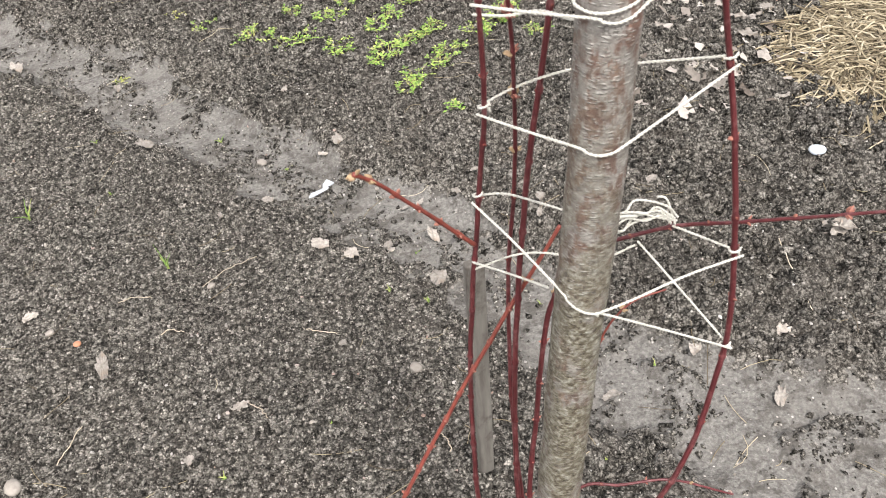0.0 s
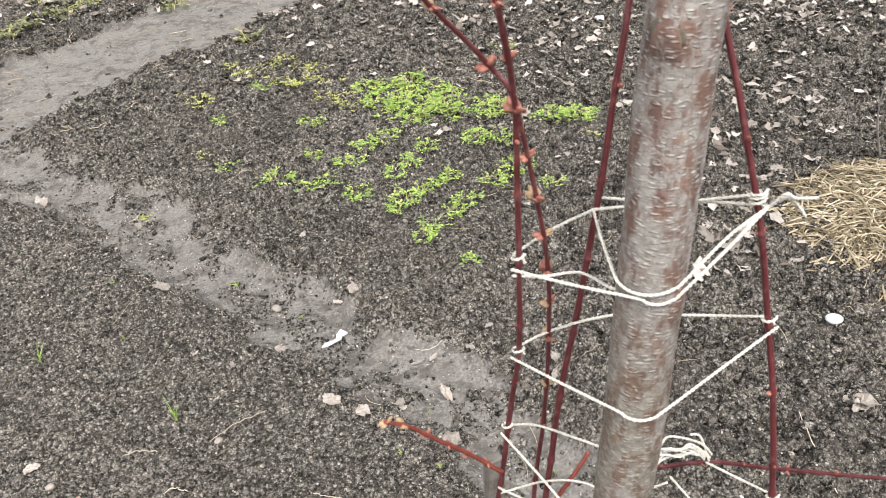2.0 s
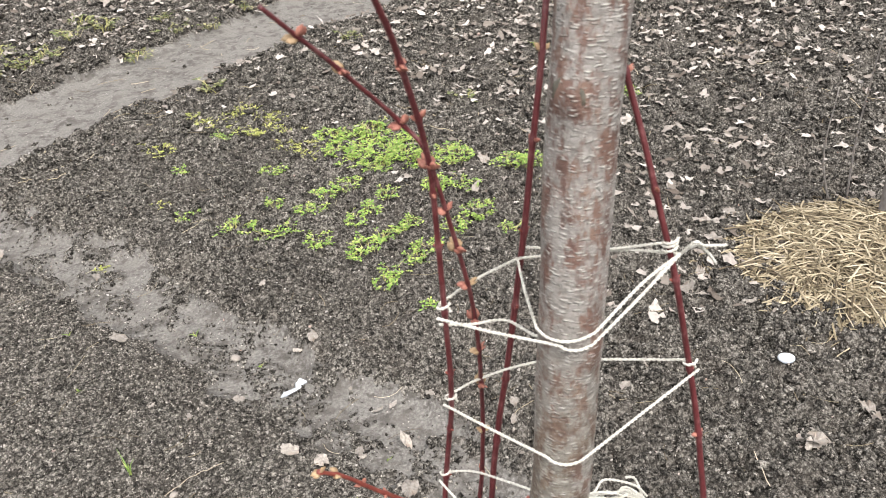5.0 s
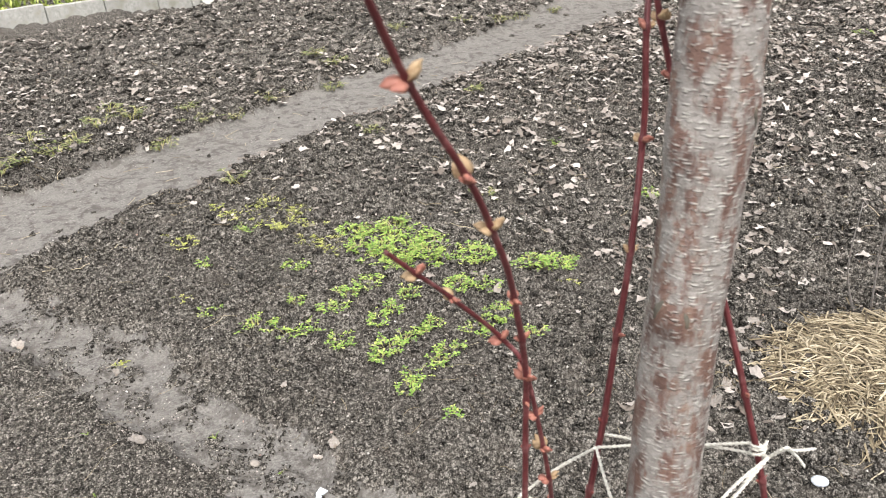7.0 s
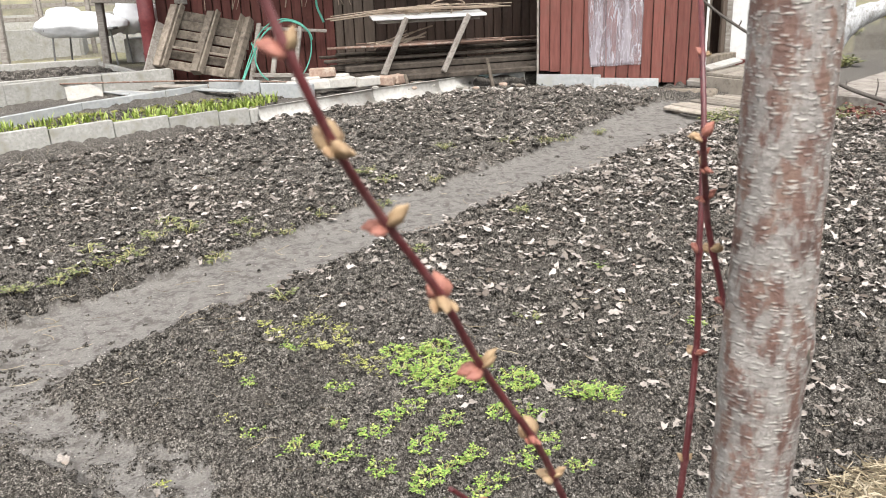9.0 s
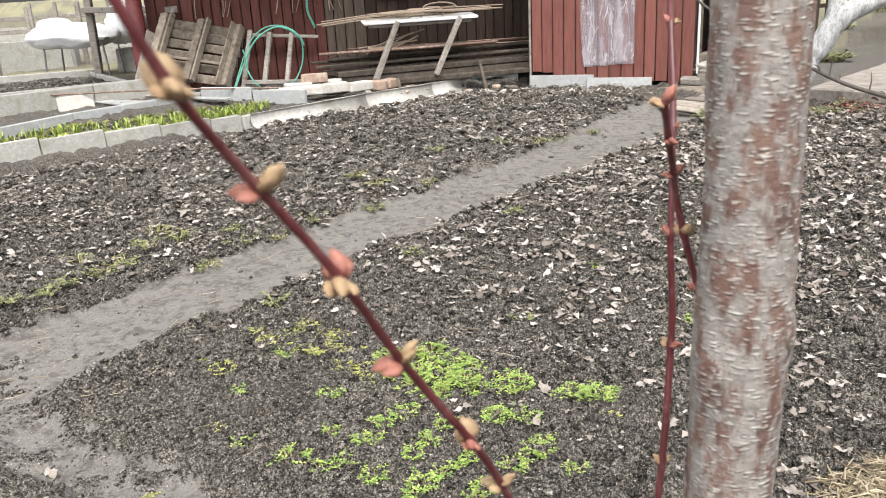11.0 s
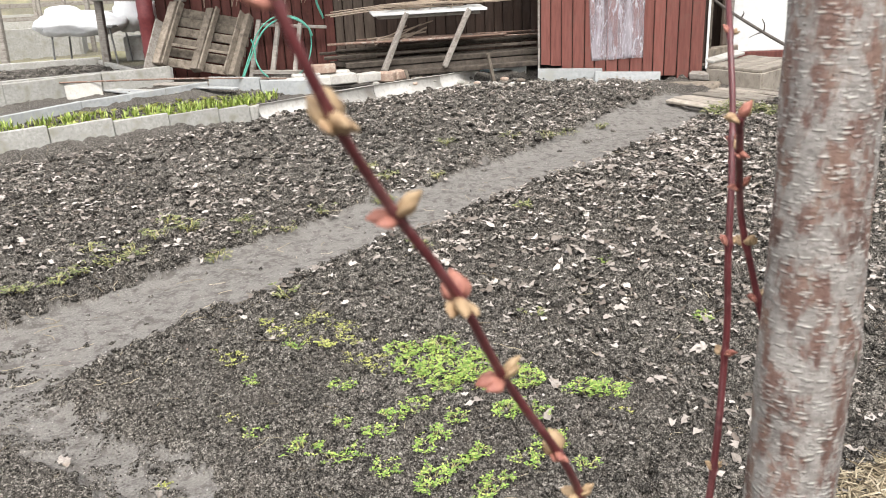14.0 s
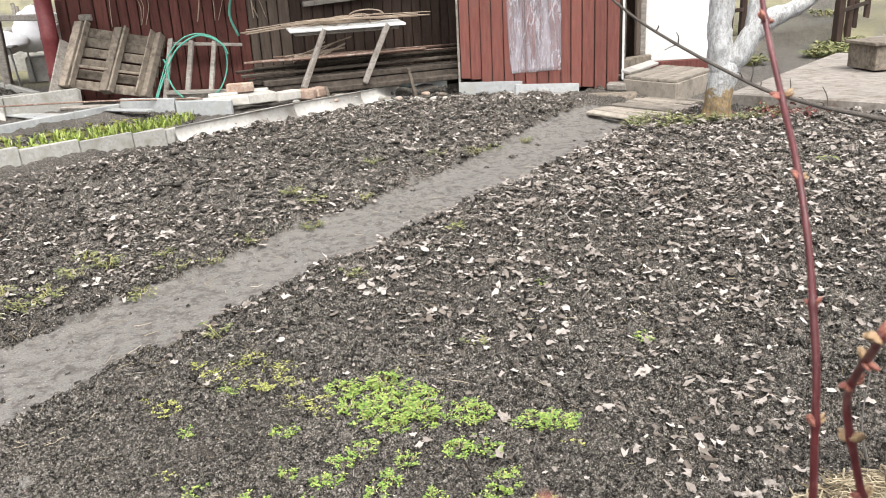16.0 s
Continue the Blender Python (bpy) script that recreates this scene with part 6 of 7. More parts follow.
def build_pallet():
    rnd = random.Random(17)
    br, bl, tr = on_barn(3.276, 0.25, 0.40), on_barn(4.045, 0.42, 0.40), on_barn(3.075, 0.775, 0.10)
    u, v = bl - br, tr - br
    w = v.cross(u).normalized()
    if w.dot(BARN_OUT) < 0:
        w = -w
    pallet = base("pallet", Matrix.Translation(br), "weathered wooden pallet leaning on the barn wall", "pallet")
    local = lambda a, b, c: u * a + v * b + w * c
    for a in (0.06, 0.50, 0.94):
        part("stringer", between(local(a, -0.01, 0.02), local(a, 1.02, 0.02), 0.085, 0.085, 0.006, 0, 0.004, rnd), OLD_PLANK, pallet)
    for b in (0.10, 0.27, 0.44, 0.61, 0.78, 0.93):
        part("slat", between(local(-0.02, b, -0.035), local(1.02, b, -0.035), 0.02, 0.085, 0.004, 0, 0.004, rnd), OLD_PLANK, pallet)
    for a in (0.14, 0.43, 0.86):
        part("face_board", between(local(a, -0.02, 0.07), local(a, 1.03, 0.07), 0.02, 0.07, 0.004, 0, 0.003, rnd), OLD_PLANK, pallet)
    for b in (0.33,):
        part("slat", between(local(0.05, b, 0.05), local(0.95, b, 0.05), 0.02, 0.025, 0.003, 0, 0.003, rnd), OLD_PLANK, pallet, "pale narrow slat")
    return pallet


build_pallet()
solid("leaning_board", between(on_barn(4.12, 0.22, 0.55), on_barn(3.93, 0.80, 0.22), 0.13, 0.02, 0.004, 70), GREY_WOOD, "grey board leaning beside the pallet", "board")


def build_frame():
    rnd = random.Random(5)
    rack = base("wooden_rack", Matrix(), "grey weathered wooden rack leaning on the barn", "rack")
    for a, b, w in (((3.02, 0.715, 0.14), (2.36, 0.66, 0.14), 0.045), ((3.13, 0.29, 0.40), (2.47, 0.25, 0.40), 0.05), ((3.02, 0.76, 0.15), (3.14, 0.22, 0.42), 0.045), ((2.83, 0.73, 0.17), (2.93, 0.27, 0.40), 0.045), ((2.62, 0.71, 0.17), (2.72, 0.25, 0.40), 0.045)):
        part("bar", between(on_barn(*a), on_barn(*b), w, w * 0.7, 0.004, 0, 0.003, rnd), GREY_WOOD, rack)


build_frame()


def build_hose():
    arch = [(3.233, 0.225), (3.139, 0.44), (3.042, 0.641), (2.922, 0.762), (2.788, 0.804), (2.662, 0.78), (2.568, 0.71), (2.53, 0.603), (2.546, 0.444), (2.625, 0.29), (2.74, 0.215)]
    inner = [(3.216, 0.237), (3.104, 0.465), (2.975, 0.674), (2.792, 0.784), (2.656, 0.764), (2.549, 0.683), (2.515, 0.60)]
    loop = [(3.10, 0.60), (3.076, 0.515), (3.077, 0.411), (3.032, 0.301), (2.972, 0.24)]
    pieces = []
    for line, d, r in ((arch, 0.40, 0.0065), (inner, 0.42, 0.009), (loop, 0.44, 0.008)):
        pieces.append(tube(spline([on_barn(a, z, d + 0.25 * max(0.45 - z, 0)) for a, z in line], 7), r, 8))
    solid("garden_hose", join(pieces), HOSE, "coiled green garden hose hung over a wooden rack", "hose", smooth=True)
    hang = [on_barn(2.42, 1.6, 0.05), on_barn(2.38, 1.25, 0.06), on_barn(2.44, 0.95, 0.07), on_barn(2.38, 0.74, 0.08)]
    solid("garden_hose", tube(spline(hang, 6), 0.012, 7), HOSE, "length of green hose hanging on the barn wall", "hose", smooth=True)


build_hose()


def build_shelf():
    rnd = random.Random(23)
    shelf = base("wall_shelf", Matrix(), "rough outdoor shelf with a white board on two slanting props", "shelf")
    part("shelf_board", between(on_barn(1.93, 0.775, 0.42), on_barn(0.80, 0.785, 0.42), 0.34, 0.022, 0.003, 4, 0.004, rnd), WHITE_PAINT, shelf, "dirty white shelf board")
    part("under_board", between(on_barn(1.88, 0.745, 0.40), on_barn(0.86, 0.755, 0.40), 0.26, 0.03, 0.003, 4, 0.004, rnd), GREY_WOOD, shelf)
    for a, b in (((1.60, 0.775, 0.585), (1.86, 0.25, 0.66)), ((0.985, 0.785, 0.585), (1.27, 0.25, 0.66))):
        part("prop", between(on_barn(*a), on_barn(*b), 0.052, 0.045, 0.006, 0, 0.005, rnd), GREY_WOOD, shelf)
    for k in range(15):
        s0, s1 = rnd.uniform(1.7, 2.45) if k % 2 else rnd.uniform(1.5, 1.9), rnd.uniform(0.45, 1.3)
        z, d = 0.797 + 0.009 * (k // 2), 0.28 + 0.02 * k
        pts = [on_barn(s0, z - 0.09 * max(s0 - 1.93, 0), d), on_barn((s0 + s1) / 2 + 0.1, z + rnd.uniform(0.0, 0.03), d + rnd.uniform(-0.03, 0.03)), on_barn(s1, z + rnd.uniform(0.0, 0.03), d + rnd.uniform(-0.06, 0.06))]
        solid("dry_stick", tube(spline(pts, 5), rnd.uniform(0.004, 0.008), 7), VINE, "long dry stick lying on the wall shelf", "stick", "sticks on the shelf", smooth=True)
    for c, w, h in ((1.45, 0.12, 0.045), (1.32, 0.2, 0.06), (1.6, 0.16, 0.035), (1.22, 0.1, 0.07)):
        pts = [on_barn(c + w * math.cos(a), 0.825 + h * math.sin(a) + 0.01 * math.sin(3 * a), 0.40 + 0.05 * math.cos(2 * a)) for a in np.linspace(0.2, 4.6, 14)]
        solid("dry_stick", tube(pts, 0.005, 6), VINE, "curled dry vine lying on the wall shelf", "stick", "sticks on the shelf", smooth=True)
    pts = [on_barn(1.15 + 0.17 * math.cos(a), 0.875 + 0.05 * math.sin(a), 0.40) for a in np.linspace(0, 3.3, 12)]
    solid("dry_stick", tube(pts, 0.007, 6), VINE, "bent dry twig lying on the wall shelf", "stick", "sticks on the shelf", smooth=True)


build_shelf()


def build_lumber():
    rnd = random.Random(29)
    rows = [(2.38, 0.05, 0.245, 0.30, 0.09, 0.05), (2.28, 0.10, 0.235, 0.46, 0.10, 0.06), (2.2, 0.15, 0.20, 0.60, 0.10, 0.05), (2.36, 0.05, 0.31, 0.34, 0.08, 0.045), (2.22, 0.0, 0.30, 0.48, 0.09, 0.05), (2.42, 0.10, 0.375, 0.40, 0.06, 0.03), (2.46, 0.05, 0.41, 0.30, 0.05, 0.025), (2.3, 0.02, 0.44, 0.36, 0.04, 0.025)]
    for s0, s1, z, d, w, t in rows:
        solid("board", between(on_barn(s0, z, d), on_barn(s1, z + 0.03, d - 0.05 + rnd.uniform(0, 0.05)), w, t, 0.005, rnd.uniform(-3, 3), 0.004, rnd), SHADED_PLANK, "long weathered board in a pile by the barn", "board", "stacked boards")
    for k in range(9):
        s0, s1 = rnd.uniform(1.9, 2.55), rnd.uniform(0.0, 0.9)
        a, b = on_barn(s0, 0.465 + 0.012 * k % 0.05 + rnd.uniform(0, 0.03), 0.28 + 0.03 * k), on_barn(s1, 0.49 + rnd.uniform(0, 0.04), 0.26 + 0.025 * k)
        solid("metal_rod", tube([a, (a + b) / 2 + Vector((0, 0, rnd.uniform(-0.01, 0.01))), b], rnd.uniform(0.007, 0.013), 7), RUST, "rusty rod lying on stacked boards", "rod", "rods on the boards", smooth=True)
    for k in range(8):
        s0 = rnd.uniform(1.75, 2.0)
        a, b = on_barn(s0, 0.47 + 0.01 * k, 0.45), on_barn(s0 - rnd.uniform(0.3, 0.6), 0.52 + rnd.uniform(0.02, 0.16), 0.35)
        solid("dry_stick", tube([a, b], rnd.uniform(0.006, 0.011), 6), VINE, "pale broken stick on the board pile", "stick", "broken sticks")
    for s, z0, z1, d in ((1.62, 0.05, 0.27, 0.86), (0.78, 0.08, 0.36, 0.72)):
        solid("peg", between(on_barn(s, z0, d), on_barn(s + 0.06, z1, d), 0.04, 0.03, 0.004, 0, 0.003, rnd), OLD_PLANK, "short wooden peg standing beside the bed", "peg", "pegs")
    for k, (s, z, d, turn, red, l) in enumerate(((2.62, 0.235, 0.75, 8, 0, 0.26), (2.33, 0.235, 0.66, -14, 0, 0.25), (2.30, 0.235, 0.92, 25, 0, 0.27), (2.60, 0.235, 0.98, 4, 0, 0.40), (2.05, 0.22, 0.85, 30, 0, 0.25), (1.86, 0.21, 0.80, -20, 1, 0.16), (1.74, 0.21, 0.72, 40, 1, 0.14), (2.45, 0.31, 0.68, -4, 1, 0.25))):
        p = on_barn(s, z, d)
        solid("brick", moved(box(l, 0.125, 0.088, 0.01, 0.006, rnd), pose(p.x, p.y, p.z, 0, 0, 12 + turn)), RED_BRICK if red else WHITE_BRICK, "broken reddish brick beside the boards" if red else "pale whitish brick lying by the barn", "brick", "loose bricks")
    for k in range(46):
        s, d = rnd.uniform(0.5, 2.0), rnd.uniform(0.62, 0.9)
        p = on_barn(s, 0, d)
        p.z = ground_at(p.x, p.y) + 0.015
        ob = solid("rubble", pebble_shape(rnd.uniform(0.018, 0.04), rnd), rnd.choice((WHITE_BRICK, OLD_PLANK, RED_BRICK, CONCRETE)), "small piece of rubble by the board pile", "rubble", "rubble pieces")
        ob.location = p
    # scrap slabs and boards on the ground before the pallet
    for k in range(15):
        s, d = 2.75 + 0.19 * k, 0.66 + rnd.uniform(-0.18, 0.2)
        p = on_barn(s, 0, d)
        z = 0.212 + 0.012 * (k % 3)
        solid("scrap_board", moved(box(rnd.uniform(0.3, 0.7), rnd.uniform(0.07, 0.16), 0.014, 0.004, 0.004, rnd), pose(p.x, p.y, z, rnd.uniform(-4, 4), rnd.uniform(-4, 4), rnd.uniform(-35, 5))), rnd.choice((WHITE_PIPE, PALE_CONCRETE, GREY_WOOD, WHITE_PIPE)), "pale scrap board lying on the ground", "board", "scrap boards")
    a, b = on_barn(4.9, 0.36, 0.9), on_barn(2.5, 0.24, 0.85)
    solid("metal_rod", tube(spline([a, (a + b) / 2 + Vector((0, 0, 0.02)), b], 6), 0.008, 7), RUST, "thin dark pipe lying along the scrap boards", "rod", smooth=True)


build_lumber()


def build_wall_vines():
    rnd = random.Random(37)
    for k in range(12):
        s = rnd.choice((3.35, 3.15, 2.95, 2.5, 2.55, 2.2)) + rnd.uniform(-0.12, 0.12)
        z = 1.7
        pts = []
        while z > rnd.uniform(0.75, 0.95):
            pts.append(on_barn(s, z, 0.05 + rnd.uniform(0, 0.03)))
            z -= 0.16
            s += rnd.uniform(-0.06, 0.06)
        solid("dead_vine", tube(spline(pts, 4), rnd.uniform(0.003, 0.007), 6), VINE, "dry brown vine hanging on the barn wall", "vine", "dead vines", smooth=True)
    solid("wall_ledge", between(on_barn(1.72, 1.0, 0.07), on_barn(0.95, 1.05, 0.07), 0.08, 0.05, 0.004), GREY_WOOD, "grey board nailed along the barn wall", "board")


build_wall_vines()

# ---- the yard on the left ----
def build_left_yard():
    rnd = random.Random(43)
    drum = base("red_drum", pose(0, 0, 0), "dark red metal drum beside the barn", "drum")
    c = on_barn(4.08, 0, 0.12)
    prof = [(0.0, 0.07), (0.02, 0.078), (0.30, 0.075), (0.32, 0.082), (0.34, 0.075), (0.62, 0.075), (0.64, 0.082), (0.66, 0.075), (1.0, 0.075)]
    part("body", tube([(c.x, c.y, 0.2 + h) for h, _ in prof], [r for _, r in prof], 20), RED_DRUM, drum, smooth=True)
    for x, y, z0, z1, w in ((-4.16, 9.35, 0.15, 1.4, 0.075), (-5.75, 10.1, 0.1, 1.5, 0.08)):
        solid("wooden_post", between((x, y, z0), (x + 0.03, y, z1), w, w, 0.008, 0, 0.005, rnd), GREY_WOOD, "grey weathered wooden post in the yard", "post", "wooden posts")
    solid("rail", between((-4.2, 9.33, 1.02), on_barn(3.7, 1.0, 0.12), 0.05, 0.06, 0.006, 0, 0.003, rnd), GREY_WOOD, "grey rail between post and barn", "rail")
    table = base("metal_table", pose(-4.75, 10.3, 0.2), "small metal frame table under a white sack", "table")
    for dx, dy in ((-0.36, -0.2), (0.36, -0.2), (-0.36, 0.25), (0.36, 0.25)):
        part("leg", tube([(dx * 1.1, dy, -0.02), (dx, dy, 0.46)], 0.012, 7), STEEL, table)
    part("tabletop", box(0.86, 0.55, 0.03, 0.005), STEEL, table).location = (0, 0, 0.475)
    for x, y, z, sx, sy, sz in ((-4.85, 10.3, 0.70, 0.58, 0.34, 0.17), (-4.28, 10.7, 0.80, 0.28, 0.3, 0.30), (-5.05, 10.35, 0.79, 0.25, 0.2, 0.15)):
        bm = bmesh.new()
        bmesh.ops.create_icosphere(bm, subdivisions=4, radius=1.0)
        for v in bm.verts:
            k = 1 + 0.22 * noise.noise(v.co * 1.6 + Vector((x, 0, 0))) + 0.08 * noise.noise(v.co * 5 + Vector((0, x, 0)))
            v.co = Vector((v.co.x * sx * k, v.co.y * sy * k, max(v.co.z, -0.72) * sz * k))
        bm.verts.index_update()
        shape = [v.co.copy() for v in bm.verts], [tuple(v.index for v in f.verts) for f in bm.faces]
        bm.free()
        solid("white_sack", shape, WHITE_CLOTH, "bulging white cloth sack in the yard", "sack", "white sacks", smooth=True).location = (x, y, z)
    solid("panel_stack", between((-4.45, 10.75, 0.36), (-4.0, 10.72, 0.36), 0.3, 0.30, 0.01), WHITE_PIPE, "pale stacked panels in the yard", "panel")
    for k in range(7):
        x, y = rnd.uniform(-8.5, -5.5), rnd.uniform(11.5, 17)
        solid("fence_post", between((x, y, 0.1), (x, y, 1.1), 0.06, 0.06, 0.006), GREY_WOOD, "far grey fence post in the gardens", "post", "far fence posts")
    for k in range(6):
        x = -14 + 1.9 * k
        solid("fence_post", between((x, 19 + 0.3 * k, -0.02), (x, 19 + 0.3 * k, 1.0), 0.08, 0.08, 0.006), GREY_WOOD, "far grey fence post in the gardens", "post", "far fence posts")
    for y, z in ((19.0, 0.75), (19.0, 0.45)):
        solid("fence_rail", between((-14, y, z), (-4.5, y + 1.5, z), 0.05, 0.10, 0.006), GREY_WOOD, "far grey fence rail in the gardens", "rail", "far fence rails")


build_left_yard()

# ---- the right: boards, step, whitewashed tree, slab ----
def build_boardwalk():
    rnd = random.Random(47)
    walkway = base("boardwalk", Matrix(), "weathered plank walkway lying on the soil", "boardwalk")
    a, b, step = Vector((1.62, 7.0, 0.016)), Vector((1.94, 6.50, 0.012)), Vector((0.0727, 0.0645, 0))
    for k in range(11):
        o = step * k
        part("plank", between(a + o + Vector((rnd.uniform(-0.05, 0.05) * 0.4, 0.05 * rnd.uniform(-1, 1), 0.022)), b + o + Vector((0.02, rnd.uniform(-0.05, 0.05), 0.022 + rnd.uniform(-0.005, 0.005))), 0.079, 0.025, 0.005, 0, 0.005, rnd), PALE_PLANK, walkway)
    for s in (0.15, 0.85):
        p = a + (b - a) * s
        part("bearer", between(p + Vector((0, 0, -0.01)), p + step * 10 + Vector((0, 0, -0.01)), 0.05, 0.04, 0.004), OLD_PLANK, walkway)


PALE_PLANK = plain("pale_plank", (0.20, 0.175, 0.145), (0.34, 0.305, 0.26), 40, 0.85, 0.5, 0.003, (0.5, 0.5, 0.5), 0.2, (0.13, 0.11, 0.09), 0.25)
build_boardwalk()


def build_step():
    rnd = random.Random(53)
    step = base("wooden_step", Matrix(), "low box step of weathered planks before a doorway", "step")
    a, b, c, d = Vector((2.17, 7.86, 0)), Vector((2.50, 7.36, 0)), Vector((3.10, 8.02, 0)), Vector((2.77, 8.56, 0))
    for k in range(6):
        s0 = (k + 0.5) / 6
        p, q = a + (b - a) * s0, d + (c - d) * s0
        w = (b - a).length / 6
        part("plank", between((*p.xy, 0.195), (*q.xy, 0.195), w - 0.014, 0.028, 0.004, 0, 0.002, rnd), PALE_PLANK, step)
    for p, q in ((a, b), (b, c), (c, d), (d, a)):
        part("side_board", between((*p.xy, 0.085), (*q.xy, 0.085), 0.03, 0.19, 0.004, 0, 0.002, rnd), PALE_PLANK, step)
    solid("loose_board", between((2.20, 7.94, 0.235), (2.62, 8.36, 0.26), 0.10, 0.025, 0.004, 14), WHITE_PIPE, "pale board lying slanted on the step", "board")


build_step()


def build_house():
    house = base("house", Matrix(), "white walled house with an open wooden doorway", "house")
    part("wall", between((2.76, 9.2, 1.25), (3.56, 9.2, 1.25), 0.06, 2.15, 0.006), WHITE_PAINT, house)
    part("side_wall", between((3.56, 9.24, 1.25), (3.50, 11.5, 1.25), 0.06, 2.15, 0.006), WHITE_PAINT, house)
    part("plinth", between((2.78, 9.16, 0.09), (3.56, 9.16, 0.09), 0.08, 0.17, 0.006), RED_BROWN, house, "red painted plinth board")
    part("door_post", between((2.70, 9.05, 0.15), (2.70, 9.05, 2.1), 0.10, 0.06, 0.004), GREY_WOOD, house)
    part("door_post", between((2.40, 8.75, 0.15), (2.40, 8.75, 2.1), 0.08, 0.06, 0.004), OLD_PLANK, house)
    part("door_leaf", between((2.60, 8.95, 1.2), (2.73, 9.10, 1.2), 0.03, 1.85, 0.004), GREY_BROWN, house, "grey brown door leaf standing open")
    part("doorway_back", between((2.35, 9.5, 1.2), (2.9, 9.6, 1.2), 0.03, 2.2, 0.004), BROWN_BOARD, house)
    part("threshold", between((2.28, 8.62, 0.19), (2.76, 9.04, 0.19), 0.12, 0.16, 0.006), OLD_PLANK, house)
    part("roof", between((2.2, 10.4, 2.4), (3.7, 10.4, 2.4), 2.6, 0.1, 0.01), BROWN_BOARD, house)


build_house()


def whitewash_material():
    mat, nt, bsdf = nodes("whitewashed_bark", 0.85, 0, 0.2)
    vec = coords(nt)
    wash = colours(nt, noise_of(nt, coords(nt, (1, 1, 0.45)), 34, 6, 0.75), [(0.32, (0.17, 0.165, 0.155)), (0.5, (0.36, 0.365, 0.365)), (0.68, (0.52, 0.53, 0.535))])
    bark = colours(nt, noise_of(nt, coords(nt, (1, 1, 0.6)), 55, 5, 0.7), [(0.3, (0.10, 0.075, 0.05)), (0.55, (0.24, 0.17, 0.09)), (0.75, (0.40, 0.28, 0.10))])
    z = node(nt, "ShaderNodeSeparateXYZ", {"Vector": node(nt, "ShaderNodeTexCoord").outputs["Object"]}).outputs[2]
    edge = node(nt, "ShaderNodeMath", {0: z, 1: node(nt, "ShaderNodeMath", {0: noise_of(nt, vec, 16, 5, 0.7), 1: 0.55}, operation="MULTIPLY").outputs[0]}, operation="ADD").outputs[0]
    cover = colours(nt, edge, [(0.50, (0, 0, 0)), (0.56, (1, 1, 1))])
    col = mix(nt, cover, bark, wash)
    pits = colours(nt, noise_of(nt, coords(nt, (1, 1, 0.7)), 70, 5, 0.75), [(0.54, (0, 0, 0)), (0.62, (0.85, 0.85, 0.85))])
    col = mix(nt, pits, col, (0.22, 0.20, 0.18))
    nt.links.new(col, bsdf.inputs["Base Color"])
    bump(nt, bsdf, noise_of(nt, vec, 60, 5, 0.7), 0.7, 0.01)
    return mat


WHITEWASH = whitewash_material()
BRANCH_BARK = plain("dark_branch_bark", (0.05, 0.043, 0.038), (0.13, 0.115, 0.10), 130, 0.8, 0.5, 0.002, (1, 1, 1), 0.25)


def limb(pts, radii, seed, sides=16):
    line = spline([(*p, r) for p, r in zip(pts, radii)], 8)
    v, f = tube([q[:3] for q in line], [q[3] for q in line], sides)
    out = []
    for k, p in enumerate(v):
        c = Vector(line[min(k // sides, len(line) - 1)][:3])
        out.append(c + (p - c) * (1 + 0.14 * noise.noise(p * 9 + Vector((seed, 0, 0))) + 0.08 * noise.noise(p * 25)))
    return out, f


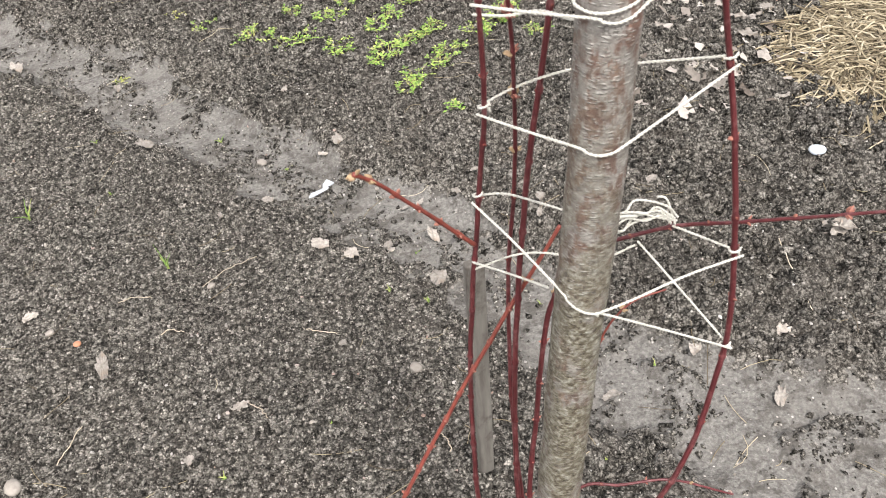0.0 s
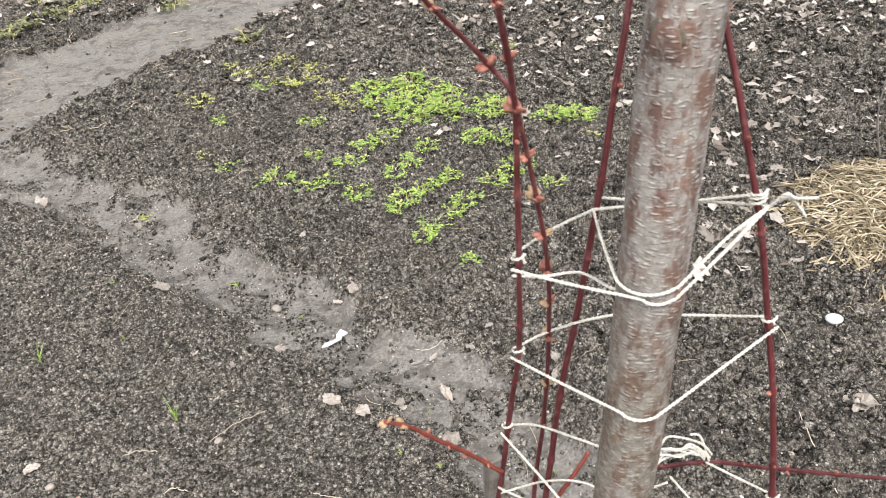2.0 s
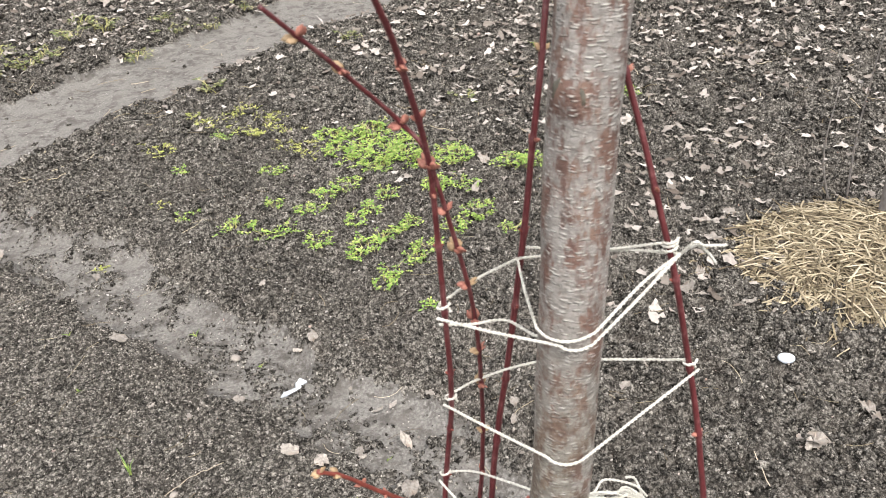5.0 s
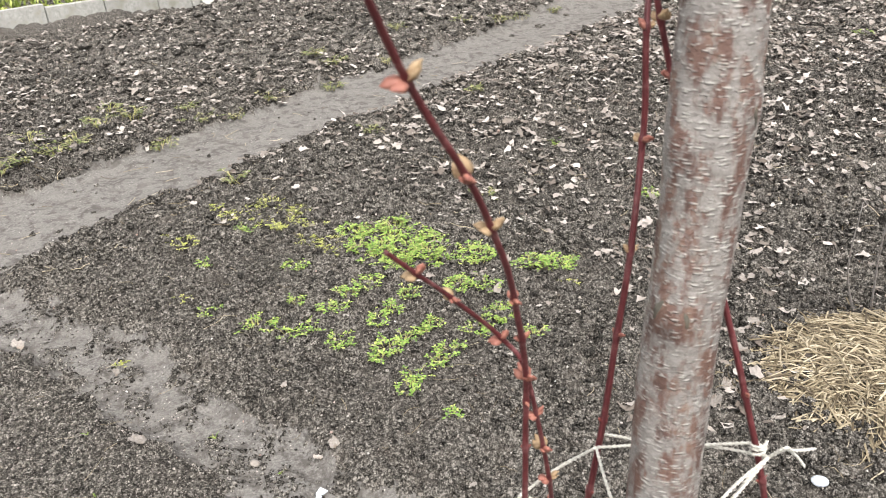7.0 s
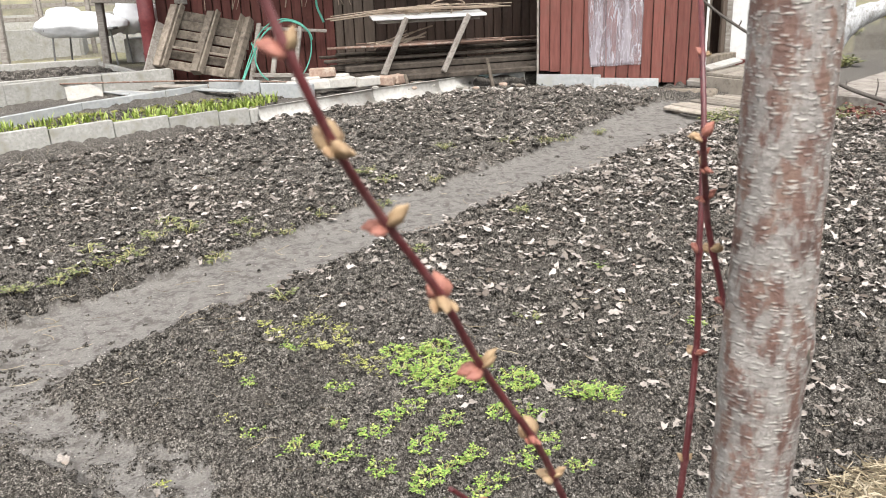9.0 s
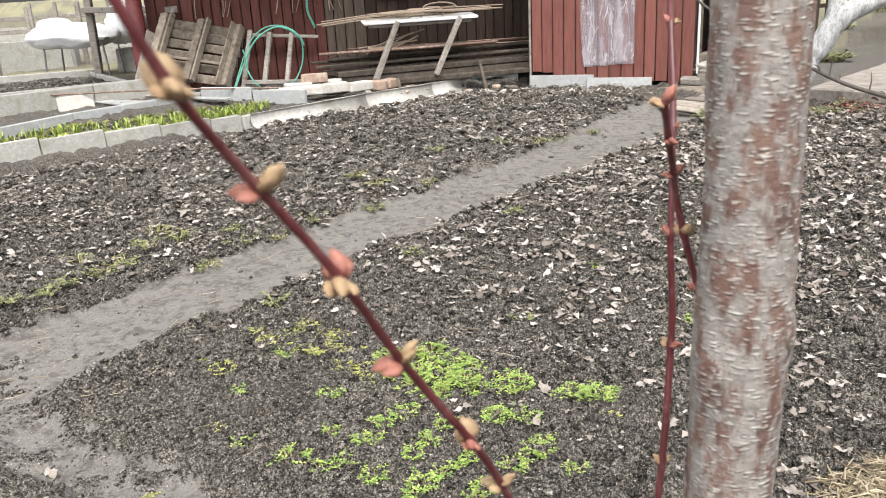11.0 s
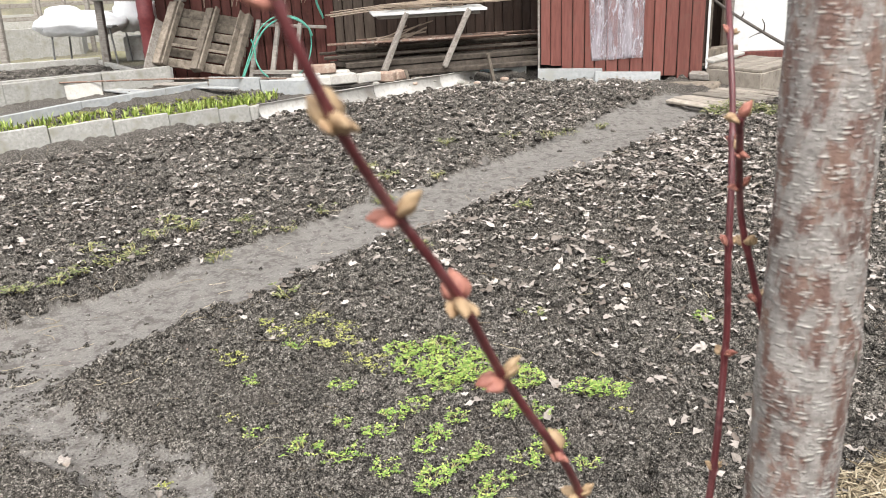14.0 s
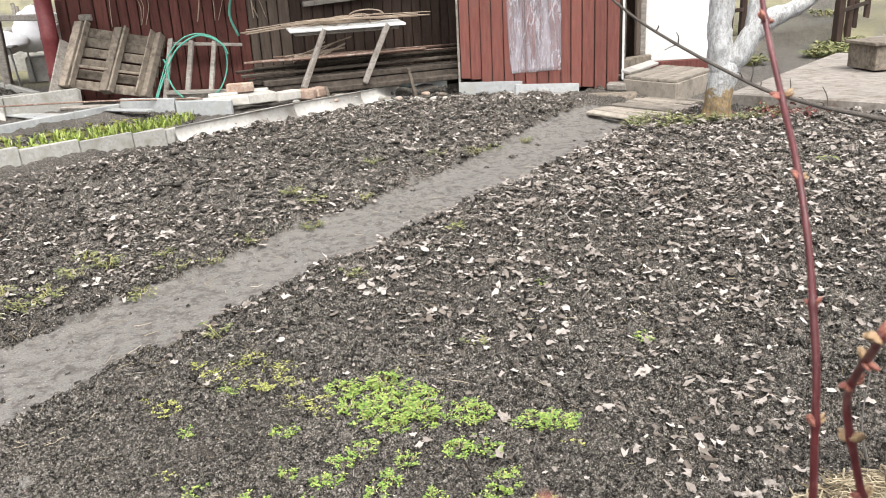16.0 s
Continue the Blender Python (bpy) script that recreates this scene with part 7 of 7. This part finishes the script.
def build_white_tree():
    tree = base("fruit_tree", Matrix(), "old fruit tree with whitewashed forked trunk", "tree")
    part("trunk", limb([(2.49, 6.42, -0.03), (2.495, 6.42, 0.06), (2.505, 6.42, 0.2), (2.53, 6.42, 0.36), (2.56, 6.42, 0.46)], [0.155, 0.118, 0.105, 0.11, 0.10], 1), WHITEWASH, tree, smooth=True)
    part("limb", limb([(2.52, 6.42, 0.36), (2.49, 6.42, 0.55), (2.49, 6.43, 0.75), (2.50, 6.44, 0.95), (2.47, 6.46, 1.3), (2.40, 6.5, 1.8)], [0.095, 0.092, 0.09, 0.092, 0.075, 0.05], 2), WHITEWASH, tree, smooth=True)
    part("limb", limb([(2.56, 6.42, 0.38), (2.64, 6.40, 0.52), (2.74, 6.38, 0.68), (2.86, 6.36, 0.78), (3.02, 6.34, 0.84), (3.2, 6.3, 0.98), (3.4, 6.25, 1.3)], [0.085, 0.085, 0.082, 0.075, 0.06, 0.05, 0.035], 3), WHITEWASH, tree, smooth=True)
    part("limb", limb([(2.72, 6.38, 0.66), (2.76, 6.42, 0.85), (2.80, 6.45, 1.1), (2.86, 6.5, 1.6)], [0.06, 0.065, 0.058, 0.04], 4), WHITEWASH, tree, smooth=True)
    rnd = random.Random(61)
    main = [(1.55, 6.28, 1.02), (1.78, 6.25, 0.83), (2.0, 6.2, 0.68), (2.22, 6.15, 0.545), (2.42, 6.08, 0.43), (2.66, 6.0, 0.30), (2.86, 5.86, 0.225), (3.0, 5.7, 0.185), (3.25, 5.55, 0.13), (3.6, 5.35, 0.05)]
    branch = base("bare_branch", Matrix(), "long bare grey branch with short twigs across the bed", "branch")
    part("stem", tube(spline(main, 6), [0.009 + 0.010 * k / 54 for k in range(55)], 9), BRANCH_BARK, branch, smooth=True)
    for k in range(13):
        i = rnd.randint(0, 7)
        p = Vector(up(main[i], main[i + 1], rnd.random()))
        d = Vector((rnd.uniform(-0.10, 0.06), rnd.uniform(-0.05, 0.05), rnd.uniform(-0.05, 0.15)))
        part("twig", tube(spline([p, p + d * 0.5 + Vector((0.01, 0, 0.01)), p + d], 4), [0.006 - 0.0004 * j for j in range(9)], 6), BRANCH_BARK, branch, smooth=True)


build_white_tree()


def build_slab():
    verts2 = [(2.86, 7.05), (3.72, 6.13), (7.2, 7.6), (5.1, 9.4)]
    verts = [(x, y, z) for z in (-0.03, 0.12) for x, y in verts2]
    faces = [(3, 2, 1, 0), (4, 5, 6, 7)] + [(k, (k + 1) % 4, (k + 1) % 4 + 4, k + 4) for k in range(4)]
    ob = solid("concrete_slab", (verts, faces), PAVING, "pale worn concrete slab of a terrace", "slab", kind="structure")
    ob.modifiers.new("edge", "BEVEL").width = 0.015
    rnd = random.Random(71)
    tub = base("planter_box", pose(4.95, 7.9, 0.12, 0, 0, 4), "dark wooden planter box on the slab", "planter")
    for sx, sy, x, y in ((0.9, 0.03, 0, -0.2), (0.9, 0.03, 0, 0.2), (0.03, 0.37, -0.435, 0), (0.03, 0.37, 0.435, 0)):
        part("side", moved(box(sx, sy, 0.24, 0.004, 0.002, rnd), pose(x, y, 0.14)), OLD_PLANK, tub)
    part("rim", moved(box(0.98, 0.48, 0.03, 0.005), pose(0, 0, 0.265)), OLD_PLANK, tub)
    for k, (x, y) in enumerate(((5.84, 10.74), (6.65, 11.9), (6.96, 12.3), (7.5, 12.9), (4.45, 10.9), (4.75, 11.2))):
        solid("fence_post", between((x, y, -0.02), (x + 0.02, y, 1.3), 0.13 if k == 0 else 0.07, 0.08, 0.008, 0, 0.006, rnd), BROWN_BOARD, "dark wooden fence post", "post", "fence posts")
    for z in (0.45, 0.9):
        solid("fence_rail", between((5.9, 10.95, z), (7.6, 13.0, z), 0.035, 0.05, 0.006, 0, 0.004, rnd), BROWN_BOARD, "dark wooden fence rail", "rail", "fence rails")
    solid("log", limb([(5.9, 10.2, 0.10), (6.8, 10.4, 0.12), (7.8, 10.6, 0.12)], [0.09, 0.085, 0.08], 5), GREY_BARK, "grey log lying by the fence", "log", smooth=True)
    for x, y, z, h in ((4.35, 11.0, 0.55, 0.03), (4.35, 11.0, 0.85, 0.03)):
        solid("ladder_rung", between((4.4, 10.95, z), (4.85, 11.25, z), 0.04, 0.05, 0.004), BROWN_BOARD, "brown rail between two posts", "rail", "post rails")


PAVING = plain("worn_paving", (0.17, 0.15, 0.13), (0.34, 0.31, 0.275), 26, 0.9, 0.4, 0.004, (0.35, 1, 1), 0.2, (0.13, 0.105, 0.085))
build_slab()

RED_LEAF = island("dark_red_leaf", [(0.0, (0.07, 0.02, 0.018)), (0.6, (0.16, 0.055, 0.045)), (1.0, (0.28, 0.13, 0.10))], 0.7, 0.25, 90, 0.4)


def build_tree_foot():
    rs = np.random.RandomState(77)
    n = 130
    pts = np.stack([rs.normal(2.95, 0.16, n), rs.normal(6.30, 0.12, n), rs.uniform(0.0, 0.10, n)], -1)
    v, f = leaf_rows(pts, rs.uniform(0.025, 0.05, n), rs, 0.6)
    heap("red_leaved_plant", v, f, RED_LEAF, "low plant with withered dark red leaves", "plant")
    for k in range(26):
        x, y = rs.normal(2.35, 0.3), rs.normal(6.28, 0.12)
        if 2.38 < x < 2.62 and y > 6.28:
            y = 6.2
        v, f = sprig_rows(22, 0.07, rs, 0.03, 0.07)
        ob = solid("weed_tuft", (v, f), GRASS_LEAF, "tuft of grey green weeds at a tree's foot", "weeds", "weeds round the tree")
        ob.location = (x, y, ground_at(x, y) - 0.003)


build_tree_foot()


def build_lane_weeds():
    """Green growth along the lane behind the slab."""
    rs = np.random.RandomState(83)
    for x, y, r in ((5.77, 10.6, 0.22), (5.6, 10.35, 0.2), (6.24, 10.9, 0.25), (6.5, 11.1, 0.25), (5.23, 10.0, 0.18), (5.39, 9.9, 0.2), (5.9, 10.4, 0.2), (6.9, 14.3, 0.3), (6.6, 14.8, 0.3), (4.9, 11.4, 0.2), (4.2, 9.7, 0.15), (7.3, 13.6, 0.3)):
        v, f = sprig_rows(60, r, rs, 0.075, 0.13)
        ob = with_stems(solid("weed_tuft", (v, f), GRASS_LEAF, "leafy green weeds beside a trodden lane", "weeds", "weeds along the lane"), STEM)
        ob.location = (x, y, ground_at(x, y) - 0.005)


build_lane_weeds()
